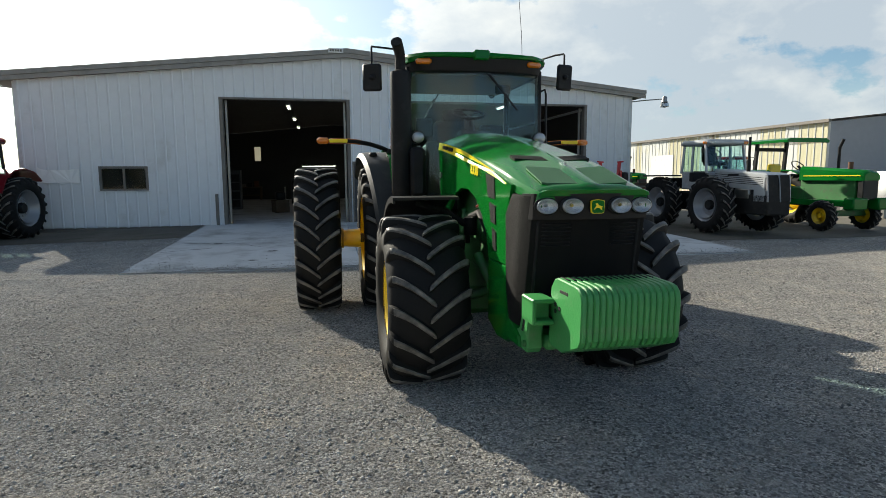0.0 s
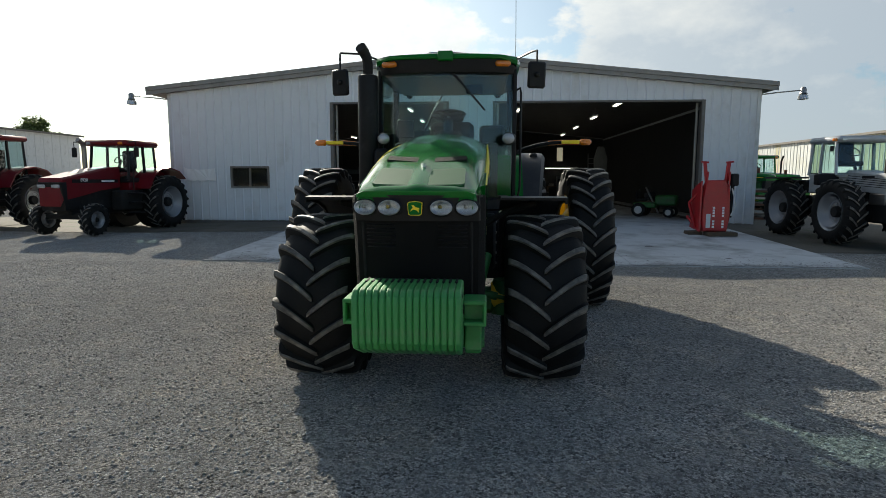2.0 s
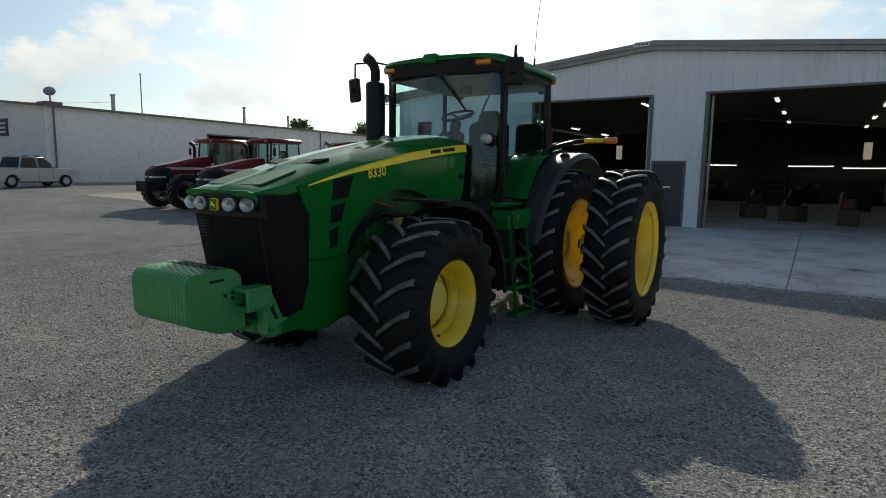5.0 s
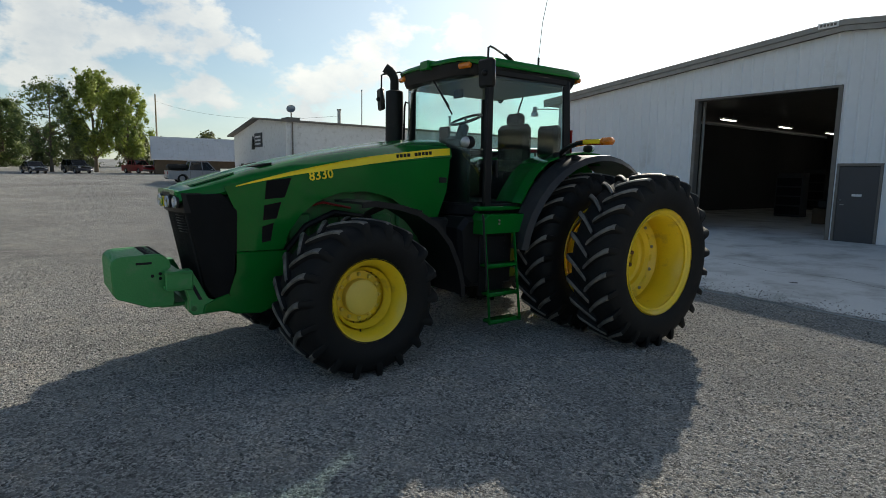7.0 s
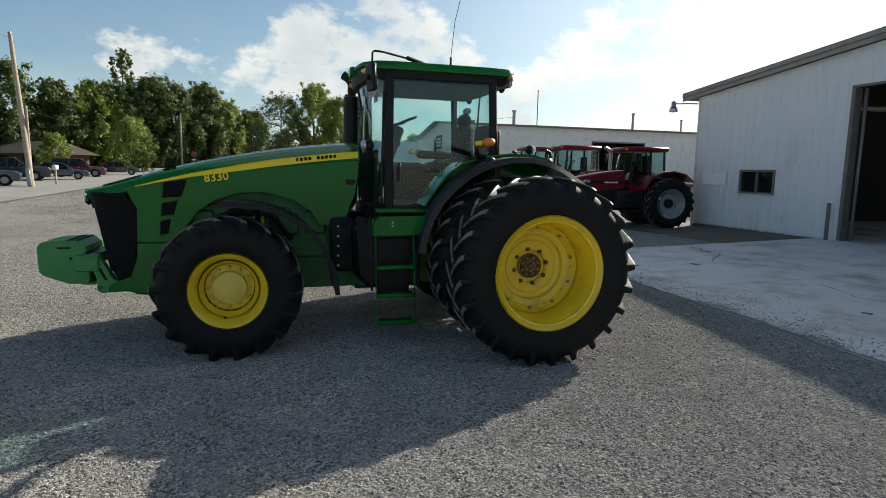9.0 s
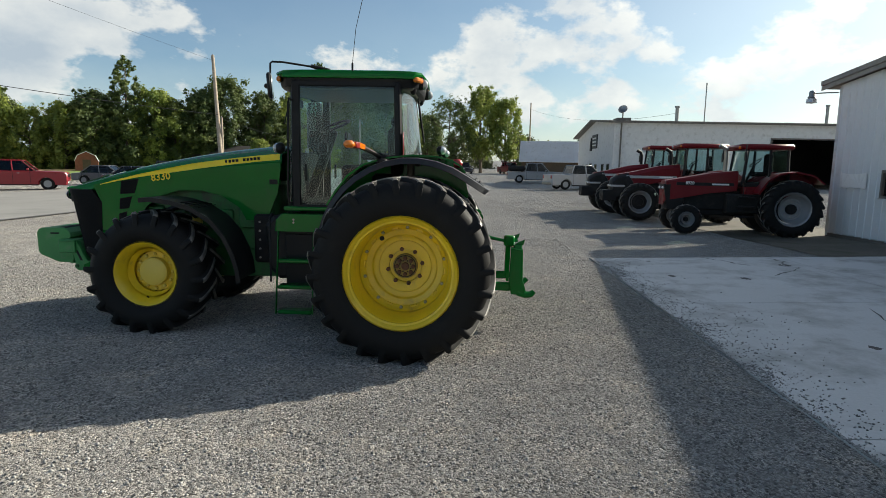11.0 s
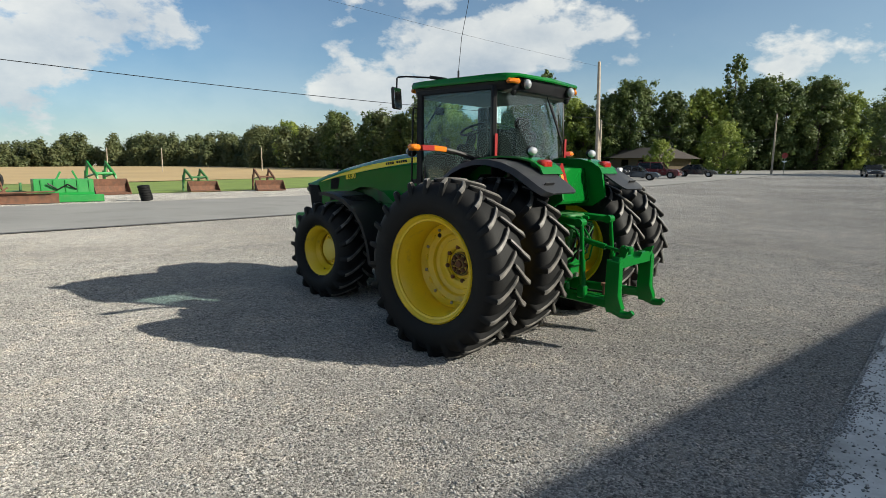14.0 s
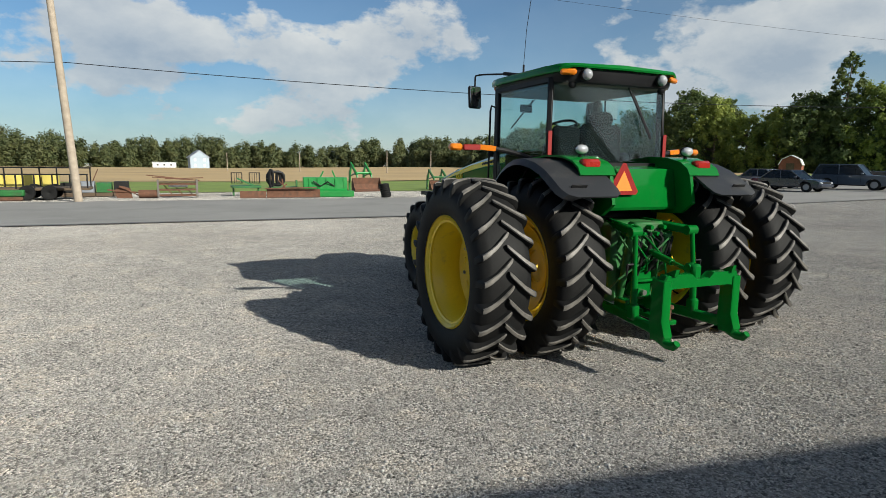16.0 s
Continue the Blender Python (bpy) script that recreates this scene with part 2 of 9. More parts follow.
def gravel_material(name, tone, size=1.0):
    """Crushed limestone: stones of a few centimetres, each with its own grey, over packed fines with wide stains."""
    m = bpy.data.materials.new(name)
    m.use_nodes = True
    n, l = m.node_tree.nodes, m.node_tree.links
    p = n["Principled BSDF"]
    p.inputs["Roughness"].default_value, p.inputs["Diffuse Roughness"].default_value = 0.95, 1.0
    p.inputs["Specular IOR Level"].default_value = 0.1
    co = n.new("ShaderNodeTexCoord")
    v1, v2 = n.new("ShaderNodeTexVoronoi"), n.new("ShaderNodeTexVoronoi")
    v1.inputs["Scale"].default_value, v2.inputs["Scale"].default_value = 52 / size, 130 / size
    big, mid = n.new("ShaderNodeTexNoise"), n.new("ShaderNodeTexNoise")
    big.inputs["Scale"].default_value, big.inputs["Detail"].default_value = 0.16, 6
    mid.inputs["Scale"].default_value, mid.inputs["Detail"].default_value = 1.5, 10
    mid.inputs["Roughness"].default_value = 0.82
    for t in (v1, v2, big, mid):
        l.new(co.outputs["Object"], t.inputs["Vector"])
    bw = n.new("ShaderNodeSeparateColor")
    l.new(v1.outputs["Color"], bw.inputs[0])
    r1 = n.new("ShaderNodeMapRange")
    r1.inputs["To Min"].default_value, r1.inputs["To Max"].default_value = 0.42, 1.68
    l.new(bw.outputs[0], r1.inputs["Value"])
    bw2 = n.new("ShaderNodeSeparateColor")
    l.new(v2.outputs["Color"], bw2.inputs[0])
    r2 = n.new("ShaderNodeMapRange")
    r2.inputs["To Min"].default_value, r2.inputs["To Max"].default_value = 0.6, 1.42
    l.new(bw2.outputs[1], r2.inputs["Value"])
    mul = n.new("ShaderNodeMath")
    mul.operation = "MULTIPLY"
    l.new(r1.outputs[0], mul.inputs[0])
    l.new(r2.outputs[0], mul.inputs[1])
    rb = n.new("ShaderNodeMapRange")
    rb.inputs["From Min"].default_value, rb.inputs["From Max"].default_value = 0.3, 0.7
    rb.inputs["To Min"].default_value, rb.inputs["To Max"].default_value = 0.8, 1.18
    l.new(big.outputs[0], rb.inputs["Value"])
    rm = n.new("ShaderNodeMapRange")
    rm.inputs["From Min"].default_value, rm.inputs["From Max"].default_value = 0.3, 0.7
    rm.inputs["To Min"].default_value, rm.inputs["To Max"].default_value = 0.69, 1.26
    l.new(mid.outputs[0], rm.inputs["Value"])
    m2, m3 = n.new("ShaderNodeMath"), n.new("ShaderNodeMath")
    m2.operation = m3.operation = "MULTIPLY"
    l.new(rb.outputs[0], m2.inputs[0])
    l.new(rm.outputs[0], m2.inputs[1])
    l.new(m2.outputs[0], m3.inputs[0])
    # fines fill the gaps in places, so the stones stand out unevenly
    fill, fr, lift, flat = n.new("ShaderNodeTexNoise"), n.new("ShaderNodeMapRange"), n.new("ShaderNodeMath"), n.new("ShaderNodeMath")
    fill.inputs["Scale"].default_value, fill.inputs["Detail"].default_value, fill.inputs["Roughness"].default_value = 3.2, 8, 0.7
    l.new(co.outputs["Object"], fill.inputs["Vector"])
    fr.inputs["From Min"].default_value, fr.inputs["From Max"].default_value = 0.36, 0.62
    fr.inputs["To Min"].default_value, fr.inputs["To Max"].default_value = 0.5, 1.3
    l.new(fill.outputs[0], fr.inputs["Value"])
    lift.operation, flat.operation = "SUBTRACT", "MULTIPLY_ADD"
    lift.inputs[1].default_value, flat.inputs[2].default_value = 1.0, 1.0
    l.new(mul.outputs[0], lift.inputs[0])
    l.new(lift.outputs[0], flat.inputs[0])
    l.new(fr.outputs[0], flat.inputs[1])
    l.new(flat.outputs[0], m3.inputs[1])
    # rust-brown earth shows through in worn patches
    mx = n.new("ShaderNodeMix")
    mx.data_type = "RGBA"
    mx.inputs[6].default_value = (*tone, 1)
    mx.inputs[7].default_value = (tone[0] * 1.03, tone[1] * 0.91, tone[2] * 0.75, 1)
    wear = n.new("ShaderNodeMapRange")
    wear.inputs["From Min"].default_value, wear.inputs["From Max"].default_value = 0.5, 0.7
    wear.inputs["To Max"].default_value = 0.65
    l.new(mid.outputs[0], wear.inputs["Value"])
    l.new(wear.outputs[0], mx.inputs[0])
    sc = n.new("ShaderNodeVectorMath")
    sc.operation = "SCALE"
    l.new(mx.outputs[2], sc.inputs[0])
    l.new(m3.outputs[0], sc.inputs["Scale"])
    l.new(sc.outputs[0], p.inputs["Base Color"])
    hs = n.new("ShaderNodeMath")
    hs.operation = "MULTIPLY_ADD"
    hs.inputs[1].default_value = 0.5
    l.new(v2.outputs["Distance"], hs.inputs[0])
    l.new(v1.outputs["Distance"], hs.inputs[2])
    bp = n.new("ShaderNodeBump")
    bp.invert = True
    bp.inputs["Strength"].default_value, bp.inputs["Distance"].default_value = 0.9, 0.02 * size
    l.new(hs.outputs[0], bp.inputs["Height"])
    rut, wave = n.new("ShaderNodeTexNoise"), n.new("ShaderNodeBump")
    rut.inputs["Scale"].default_value, rut.inputs["Detail"].default_value, rut.inputs["Roughness"].default_value = 13.0, 7, 0.7
    l.new(co.outputs["Object"], rut.inputs["Vector"])
    wave.inputs["Strength"].default_value, wave.inputs["Distance"].default_value = 0.85, 0.055
    l.new(rut.outputs[0], wave.inputs["Height"])
    l.new(wave.outputs[0], bp.inputs["Normal"])
    l.new(bp.outputs[0], p.inputs["Normal"])
    return m


def leaf_material(name, a, b):
    m = bpy.data.materials.new(name)
    m.use_nodes = True
    n, l = m.node_tree.nodes, m.node_tree.links
    p = n["Principled BSDF"]
    p.inputs["Roughness"].default_value = 0.65
    g, co, t = n.new("ShaderNodeNewGeometry"), n.new("ShaderNodeTexCoord"), n.new("ShaderNodeTexNoise")
    t.inputs["Scale"].default_value, t.inputs["Detail"].default_value = 0.22, 4
    l.new(co.outputs["Object"], t.inputs["Vector"])
    s = n.new("ShaderNodeMath")
    s.operation = "MULTIPLY_ADD"
    s.inputs[1].default_value = 0.4
    l.new(g.outputs["Random Per Island"], s.inputs[0])
    mm = n.new("ShaderNodeMapRange")
    mm.inputs["From Min"].default_value, mm.inputs["From Max"].default_value = 0.35, 0.65
    mm.inputs["To Min"].default_value, mm.inputs["To Max"].default_value = -0.1, 0.5
    l.new(t.outputs[0], mm.inputs["Value"])
    l.new(mm.outputs[0], s.inputs[2])
    mx = n.new("ShaderNodeMix")
    mx.data_type = "RGBA"
    mx.inputs[6].default_value, mx.inputs[7].default_value = (*a, 1), (*b, 1)
    l.new(s.outputs[0], mx.inputs[0])
    l.new(mx.outputs[2], p.inputs["Base Color"])
    tr, ms = n.new("ShaderNodeBsdfTranslucent"), n.new("ShaderNodeMixShader")
    ms.inputs[0].default_value = 0.36
    l.new(mx.outputs[2], tr.inputs[0])
    l.new(p.outputs[0], ms.inputs[1])
    l.new(tr.outputs[0], ms.inputs[2])
    l.new(ms.outputs[0], n["Material Output"].inputs[0])
    return m


GREEN = material("tractor green paint", (0.004, 0.13, 0.018), 0.2, var=0.08, coat=0.3, spec=0.08, dirt=(0.014, 0.115, 0.026), amount=0.1)
GREEN_DULL = material("dusty green casting", (0.02, 0.13, 0.03), 0.5, var=0.2, bump=0.2, dirt=(0.05, 0.06, 0.035), amount=0.3, dscale=5)
WEIGHT_GREEN = material("sun-faded green weight paint", (0.035, 0.24, 0.06), 0.45, var=0.12, bump=0.15, dirt=(0.09, 0.22, 0.09), amount=0.2, dscale=6)
HOOD_PAD = material("matte green-grey hood panel", (0.045, 0.12, 0.06), 0.62, spec=0.16, var=0.1, fine=300, bump=0.1)
YELLOW = material("wheel yellow paint", (0.76, 0.53, 0.02), 0.38, var=0.08, coat=0.2, dirt=(0.42, 0.27, 0.05), amount=0.12, dscale=4)
YELLOW_PALE = material("pale yellow hub cap", (0.72, 0.55, 0.10), 0.45, var=0.06)
HUB_GRIME = material("oily yellow hub", (0.34, 0.23, 0.03), 0.5, var=0.25, fine=90, dirt=(0.10, 0.075, 0.03), amount=0.45, dscale=9)
DECAL = material("yellow decal", (0.85, 0.66, 0.015), 0.35, var=0.03)
RUBBER = material("black tyre rubber", (0.009, 0.009, 0.009), 0.65, spec=0.2, var=0.25, scale=5, bump=0.15, dirt=(0.016, 0.015, 0.014), amount=0.12, dscale=3)
LUG = material("dusty tyre lug rubber", (0.07, 0.066, 0.06), 0.5, spec=0.4, var=0.3, scale=6, bump=0.2, dirt=(0.18, 0.167, 0.148), amount=0.5, dscale=9)
BLACK = material("satin black plastic", (0.011, 0.011, 0.012), 0.45, spec=0.2, var=0.2, bump=0.05, dirt=(0.03, 0.03, 0.03), amount=0.15)
BLACK_MATT = material("matte black cast parts", (0.014, 0.014, 0.014), 0.75, spec=0.25, var=0.3, bump=0.3, dirt=(0.03, 0.028, 0.024), amount=0.25, dscale=6)
FENDER_GREY = material("weathered dark grey plastic", (0.026, 0.027, 0.030), 0.5, spec=0.3, var=0.15, bump=0.08, dirt=(0.055, 0.054, 0.052), amount=0.25)
MESH_BLACK = material("black grille mesh", (0.012, 0.012, 0.012), 0.8, spec=0.1, var=0.3, fine=400, bump=0.6)
STEEL = material("bare worn steel", (0.32, 0.31, 0.29), 0.4, metal=0.9, var=0.2)
CHROME = material("bright metal", (0.75, 0.75, 0.75), 0.15, metal=1.0, var=0.05)
AMBER = material("amber lamp plastic", (0.62, 0.17, 0.008), 0.25, var=0.08, coat=0.5)
RED_LENS = material("red lamp plastic", (0.28, 0.010, 0.004), 0.25, var=0.1, coat=0.5)
RED_TAPE = material("red reflective strip", (0.24, 0.008, 0.006), 0.35, var=0.1)
LENS = material("clear lamp lens", (0.42, 0.43, 0.44), 0.12, metal=0.3, var=0.2, fine=25, coat=1.0)
REFLECTOR = material("dull silver reflector", (0.52, 0.53, 0.55), 0.3, metal=0.75, var=0.3, scale=14, fine=60)
CLEAR_GLASS = glass("clear lamp glass", (0.95, 0.96, 0.96), dust=0.08)
SEAT = material("worn dark grey seat cloth", (0.010, 0.010, 0.010), 0.9, spec=0.15, var=0.25, bump=0.1)
CAB_TRIM = material("beige cab trim", (0.17, 0.155, 0.125), 0.8, var=0.12)
GLASS = glass("tinted cab glass", (0.83, 0.925, 0.92), dust=0.004)
DARK_GLASS = glass("dark car glass", (0.16, 0.18, 0.18), dust=0.01)
HOUSE_GLASS = glass("window glass", (0.5, 0.55, 0.55), dust=0.08)
GRAVEL = gravel_material("limestone gravel", (0.372, 0.354, 0.329), 0.88)
ASPHALT = material("old grey asphalt", (0.265, 0.257, 0.242), 0.9, var=0.14, scale=0.25, fine=40, bump=0.3, dirt=(0.21, 0.205, 0.195), amount=0.3, dscale=0.4, spec=0.12)
TAR = material("dark tar seam", (0.105, 0.10, 0.097), 0.8, var=0.2)
TAR_DARK = material("black oil and dirt", (0.05, 0.048, 0.045), 0.7, var=0.3)
CONCRETE = material("pale concrete apron", (0.52, 0.525, 0.52), 0.85, var=0.1, scale=0.6, fine=30, bump=0.25, dirt=(0.24, 0.235, 0.22), amount=0.36, dscale=0.9)
GRASS = material("cut grass", (0.16, 0.22, 0.04), 0.9, var=0.3, scale=0.5, fine=14, bump=0.6)
FIELD = material("dry stubble field", (0.42, 0.295, 0.14), 0.95, var=0.16, scale=0.05, fine=3, bump=0.6, dirt=(0.27, 0.20, 0.09), amount=0.2, dscale=0.03)
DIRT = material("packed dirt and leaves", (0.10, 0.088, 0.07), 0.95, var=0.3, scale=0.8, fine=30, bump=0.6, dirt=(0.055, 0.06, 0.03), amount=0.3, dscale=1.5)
SIDING = material("white corrugated steel siding", (0.66, 0.68, 0.70), 0.5, var=0.05, scale=0.7, fine=6, dirt=(0.50, 0.50, 0.49), amount=0.14, dscale=0.8, per=0.03)
SIDING_OLD = material("stained pale steel siding", (0.52, 0.53, 0.51), 0.55, var=0.08, scale=0.6, dirt=(0.40, 0.38, 0.27), amount=0.16, dscale=0.35, per=0.1)
SIDING_STAIN = material("yellowed tan steel siding", (0.43, 0.40, 0.26), 0.55, var=0.1, scale=0.6, dirt=(0.36, 0.34, 0.22), amount=0.2, dscale=0.5, per=0.12)
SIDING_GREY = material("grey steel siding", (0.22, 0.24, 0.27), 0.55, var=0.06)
TRIM = material("brown-grey steel trim", (0.13, 0.115, 0.10), 0.55, var=0.15, dirt=(0.2, 0.19, 0.17), amount=0.2)
FASCIA = material("weathered grey-brown fascia", (0.25, 0.235, 0.215), 0.55, var=0.12, dirt=(0.16, 0.15, 0.13), amount=0.2)
ROOF_METAL = material("galvanised roof sheet", (0.52, 0.53, 0.54), 0.4, metal=0.35, var=0.1, scale=0.6, dirt=(0.35, 0.33, 0.30), amount=0.15)
DOOR_DARK = material("dark grey steel door", (0.035, 0.037, 0.042), 0.5, var=0.1)
WOOD = material("weathered utility pole", (0.36, 0.30, 0.235), 0.9, var=0.25, scale=4, fine=60, bump=0.5)
WOOD_DARK = material("rough timber", (0.10, 0.07, 0.045), 0.9, var=0.25, bump=0.4)
BARK = material("tree bark", (0.10, 0.08, 0.06), 0.95, var=0.3, scale=3, fine=30, bump=0.6)
RUST = material("rusted steel", (0.135, 0.062, 0.036), 0.9, var=0.35, scale=5, bump=0.3, dirt=(0.08, 0.045, 0.03), amount=0.35, dscale=4)
RED = material("red tractor paint", (0.135, 0.004, 0.009), 0.36, var=0.1, coat=0.05, spec=0.25, dirt=(0.115, 0.011, 0.011), amount=0.1)
RED_IMP = material("red implement paint", (0.42, 0.014, 0.018), 0.4, var=0.15, coat=0.2, dirt=(0.24, 0.03, 0.025), amount=0.2)
SILVER = material("silver-grey faded paint", (0.40, 0.42, 0.44), 0.42, metal=0.2, var=0.1, dirt=(0.25, 0.25, 0.24), amount=0.15)
WHITE = material("white paint", (0.78, 0.78, 0.77), 0.45, var=0.05)
WHITE_DULL = material("chalky white paint", (0.62, 0.62, 0.61), 0.6, var=0.08, dirt=(0.42, 0.41, 0.39), amount=0.2)
# the gloom inside the buildings is put into this near-black colour
GLOOM_LINING = material("workshop lining darkened for gloom", (0.045, 0.045, 0.045), 0.9, var=0.25, scale=0.5)
TUBE = glowing("fluorescent tube", (1.0, 0.98, 0.9), 2.2)
DAYLIGHT_GLOW = glowing("glowing daylight strip", (1.0, 0.93, 0.7), 0.16)
CANVAS = material("dull canvas", (0.16, 0.16, 0.15), 0.9, var=0.15)
LEAF = leaf_material("maple leaves", (0.12, 0.18, 0.035), (0.36, 0.40, 0.08))
LEAF_DARK = leaf_material("dark woodland leaves", (0.055, 0.095, 0.028), (0.17, 0.205, 0.055))
LEAF_FAR = leaf_material("far woodland leaves", (0.06, 0.085, 0.032), (0.16, 0.165, 0.06))
NAVY = material("dark blue car paint", (0.015, 0.02, 0.035), 0.25, coat=0.8, var=0.05)
CAR_BLACK = material("black car paint", (0.01, 0.01, 0.012), 0.25, coat=0.8, var=0.05)
CAR_GREY = material("grey car paint", (0.12, 0.125, 0.14), 0.3, metal=0.4, coat=0.8, var=0.05)
CAR_BLUE = material("steel blue car paint", (0.04, 0.058, 0.085), 0.3, metal=0.4, coat=0.8, var=0.05)
MAROON = material("maroon car paint", (0.10, 0.012, 0.016), 0.25, coat=0.8, var=0.05)
CAR_RED = material("red pickup paint", (0.23, 0.005, 0.013), 0.3, coat=0.3, var=0.06)
CAR_WHITE = material("white car paint", (0.72, 0.73, 0.74), 0.3, coat=0.6, var=0.04)
CAR_SILVER = material("silver car paint", (0.25, 0.255, 0.27), 0.35, metal=0.15, coat=0.6, var=0.04)
ORANGE = material("fluorescent orange", (0.95, 0.22, 0.02), 0.5, var=0.06)
BRICK_RED = material("red-brown barn boards", (0.22, 0.075, 0.045), 0.85, var=0.25, scale=2)
SHINGLE = material("brown shingles", (0.042, 0.034, 0.03), 0.9, var=0.3, scale=2, fine=8, bump=0.4)
BLUE_HOUSE = material("pale blue clapboard", (0.36, 0.43, 0.5), 0.7, var=0.06)
IMP_GREEN = material("bright green implement paint", (0.010, 0.20, 0.035), 0.4, var=0.12, coat=0.2, dirt=(0.05, 0.2, 0.05), amount=0.2)
IMP_YELLOW = material("yellow implement paint", (0.60, 0.49, 0.11), 0.6, var=0.15)


# ---- mesh tools ----
class Shape:
    """Vertices and faces in metres, gathered from simple solids; faces carry a slot of the material list."""

    def __init__(self):
        self.v, self.f, self.s = [], [], []
        self.slot = 0

    def add(self, verts, faces):
        k = len(self.v)
        self.v += [tuple(p) for p in verts]
        self.f += [tuple(i + k for i in f) for f in faces]
        self.s += [self.slot] * len(faces)
        return self

    def box(self, x0, x1, y0, y1, z0, z1, c=0.0, m=None):
        """An upright box, its edges cut by c."""
        lo, hi = Vector((min(x0, x1), min(y0, y1), min(z0, z1))), Vector((max(x0, x1), max(y0, y1), max(z0, z1)))
        c = min(c, *(0.45 * (hi - lo)))
        if c <= 0:
            vs = [Vector((x, y, z)) for z in (lo.z, hi.z) for y in (lo.y, hi.y) for x in (lo.x, hi.x)]
            fs = [(0, 2, 3, 1), (4, 5, 7, 6), (0, 1, 5, 4), (2, 6, 7, 3), (0, 4, 6, 2), (1, 3, 7, 5)]
        else:
            vs, key = [], {}
            for i in range(8):
                s = [(i >> a) & 1 for a in range(3)]
                for a in range(3):
                    p = [(hi[b] if s[b] else lo[b]) + (0 if b == a else (-c if s[b] else c)) for b in range(3)]
                    key[i, a] = len(vs)
                    vs.append(Vector(p))
            fs = []
            for a in range(3):
                b, d = (a + 1) % 3, (a + 2) % 3
                for side in (0, 1):
                    q = [side << a, side << a | 1 << b, side << a | 1 << b | 1 << d, side << a | 1 << d]
                    fs.append([key[i, a] for i in (q if side else q[::-1])])
                for sb in (0, 1):
                    for sd in (0, 1):
                        i, j = sb << b | sd << d, sb << b | sd << d | 1 << a
                        q = [key[i, b], key[j, b], key[j, d], key[i, d]]
                        fs.append(q if sb == sd else q[::-1])
            for i in range(8):
                q = [key[i, 0], key[i, 1], key[i, 2]]
                fs.append(q if bin(i).count("1") % 2 else q[::-1])
        if m is not None:
            vs = [m @ p for p in vs]
        return self.add(vs, fs)

    def prism(self, outline, a, b, axis="x", m=None, c=0.0):
        """An outline of two coordinates pushed from a to b along an axis; c narrows both ends a little for a soft edge."""
        n = len(outline)
        cx, cy = sum(p[0] for p in outline) / n, sum(p[1] for p in outline) / n

        def ring(t, inset):
            out = []
            for u, w in outline:
                if inset:
                    du, dw = u - cx, w - cy
                    d = math.hypot(du, dw) or 1
                    u, w = u - du / d * inset, w - dw / d * inset
                out.append({"x": (t, u, w), "y": (u, t, w), "z": (u, w, t)}[axis])
            return out
        sgn = 1 if b > a else -1
        rings = [ring(a, c), ring(a + sgn * c, 0), ring(b - sgn * c, 0), ring(b, c)] if c else [ring(a, 0), ring(b, 0)]
        return self.loft(rings, m=m)

    def loft(self, rings, cap=True, closed=True, m=None):
        n = len(rings[0])
        vs = [Vector(p) for r in rings for p in r]
        if m is not None:
            vs = [m @ p for p in vs]
        fs = []
        for i in range(len(rings) - 1):
            for j in range(n if closed else n - 1):
                k = (j + 1) % n
                fs.append((i * n + j, i * n + k, (i + 1) * n + k, (i + 1) * n + j))
        if cap and closed:
            fs.append(tuple(range(n))[::-1])
            fs.append(tuple((len(rings) - 1) * n + j for j in range(n)))
        return self.add(vs, fs)

    def lathe(self, profile, centre=(0, 0, 0), axis="x", seg=32, m=None):
        """A profile of (radius, height) turned round an axis."""
        rings = []
        for r, h in profile:
            ring = []
            for k in range(seg):
                a = 2 * math.pi * k / seg
                u, w = r * math.cos(a), r * math.sin(a)
                p = {"x": (h, u, w), "y": (u, h, w), "z": (u, w, h)}[axis]
                ring.append(Vector(p) + Vector(centre))
            rings.append(ring)
        return self.loft(rings, cap=False, m=m)

    def rod(self, a, b, r, r2=None, seg=10):
        a, b = Vector(a), Vector(b)
        q = (b - a).to_track_quat("Z", "Y")
        r2 = r if r2 is None else r2
        rings = [[p + q @ Vector((rr * math.cos(2 * math.pi * k / seg), rr * math.sin(2 * math.pi * k / seg), 0)) for k in range(seg)]
                 for p, rr in ((a, r), (b, r2))]
        return self.loft(rings)

    def tube(self, path, r, seg=8):
        pts = [Vector(p) for p in path]
        rings, x = [], None
        for i, p in enumerate(pts):
            d = (pts[min(i + 1, len(pts) - 1)] - pts[max(i - 1, 0)]).normalized()
            if x is None:
                x = d.orthogonal().normalized()
            x = (x - d * x.dot(d)).normalized()
            y = d.cross(x)
            rr = r[i] if isinstance(r, (list, tuple)) else r
            rings.append([p + (x * math.cos(2 * math.pi * k / seg) + y * math.sin(2 * math.pi * k / seg)) * rr for k in range(seg)])
        return self.loft(rings)

    def beam(self, a, b, w, h, c=0.004, roll=0.0):
        """A bar of section w by h from a to b."""
        a, b = Vector(a), Vector(b)
        q = (b - a).to_track_quat("Y", "Z").to_matrix().to_4x4()
        m = Matrix.Translation(a) @ q @ pose(0, 0, 0, 0, roll, 0)
        return self.box(-w / 2, w / 2, 0, (b - a).length, -h / 2, h / 2, c, m)

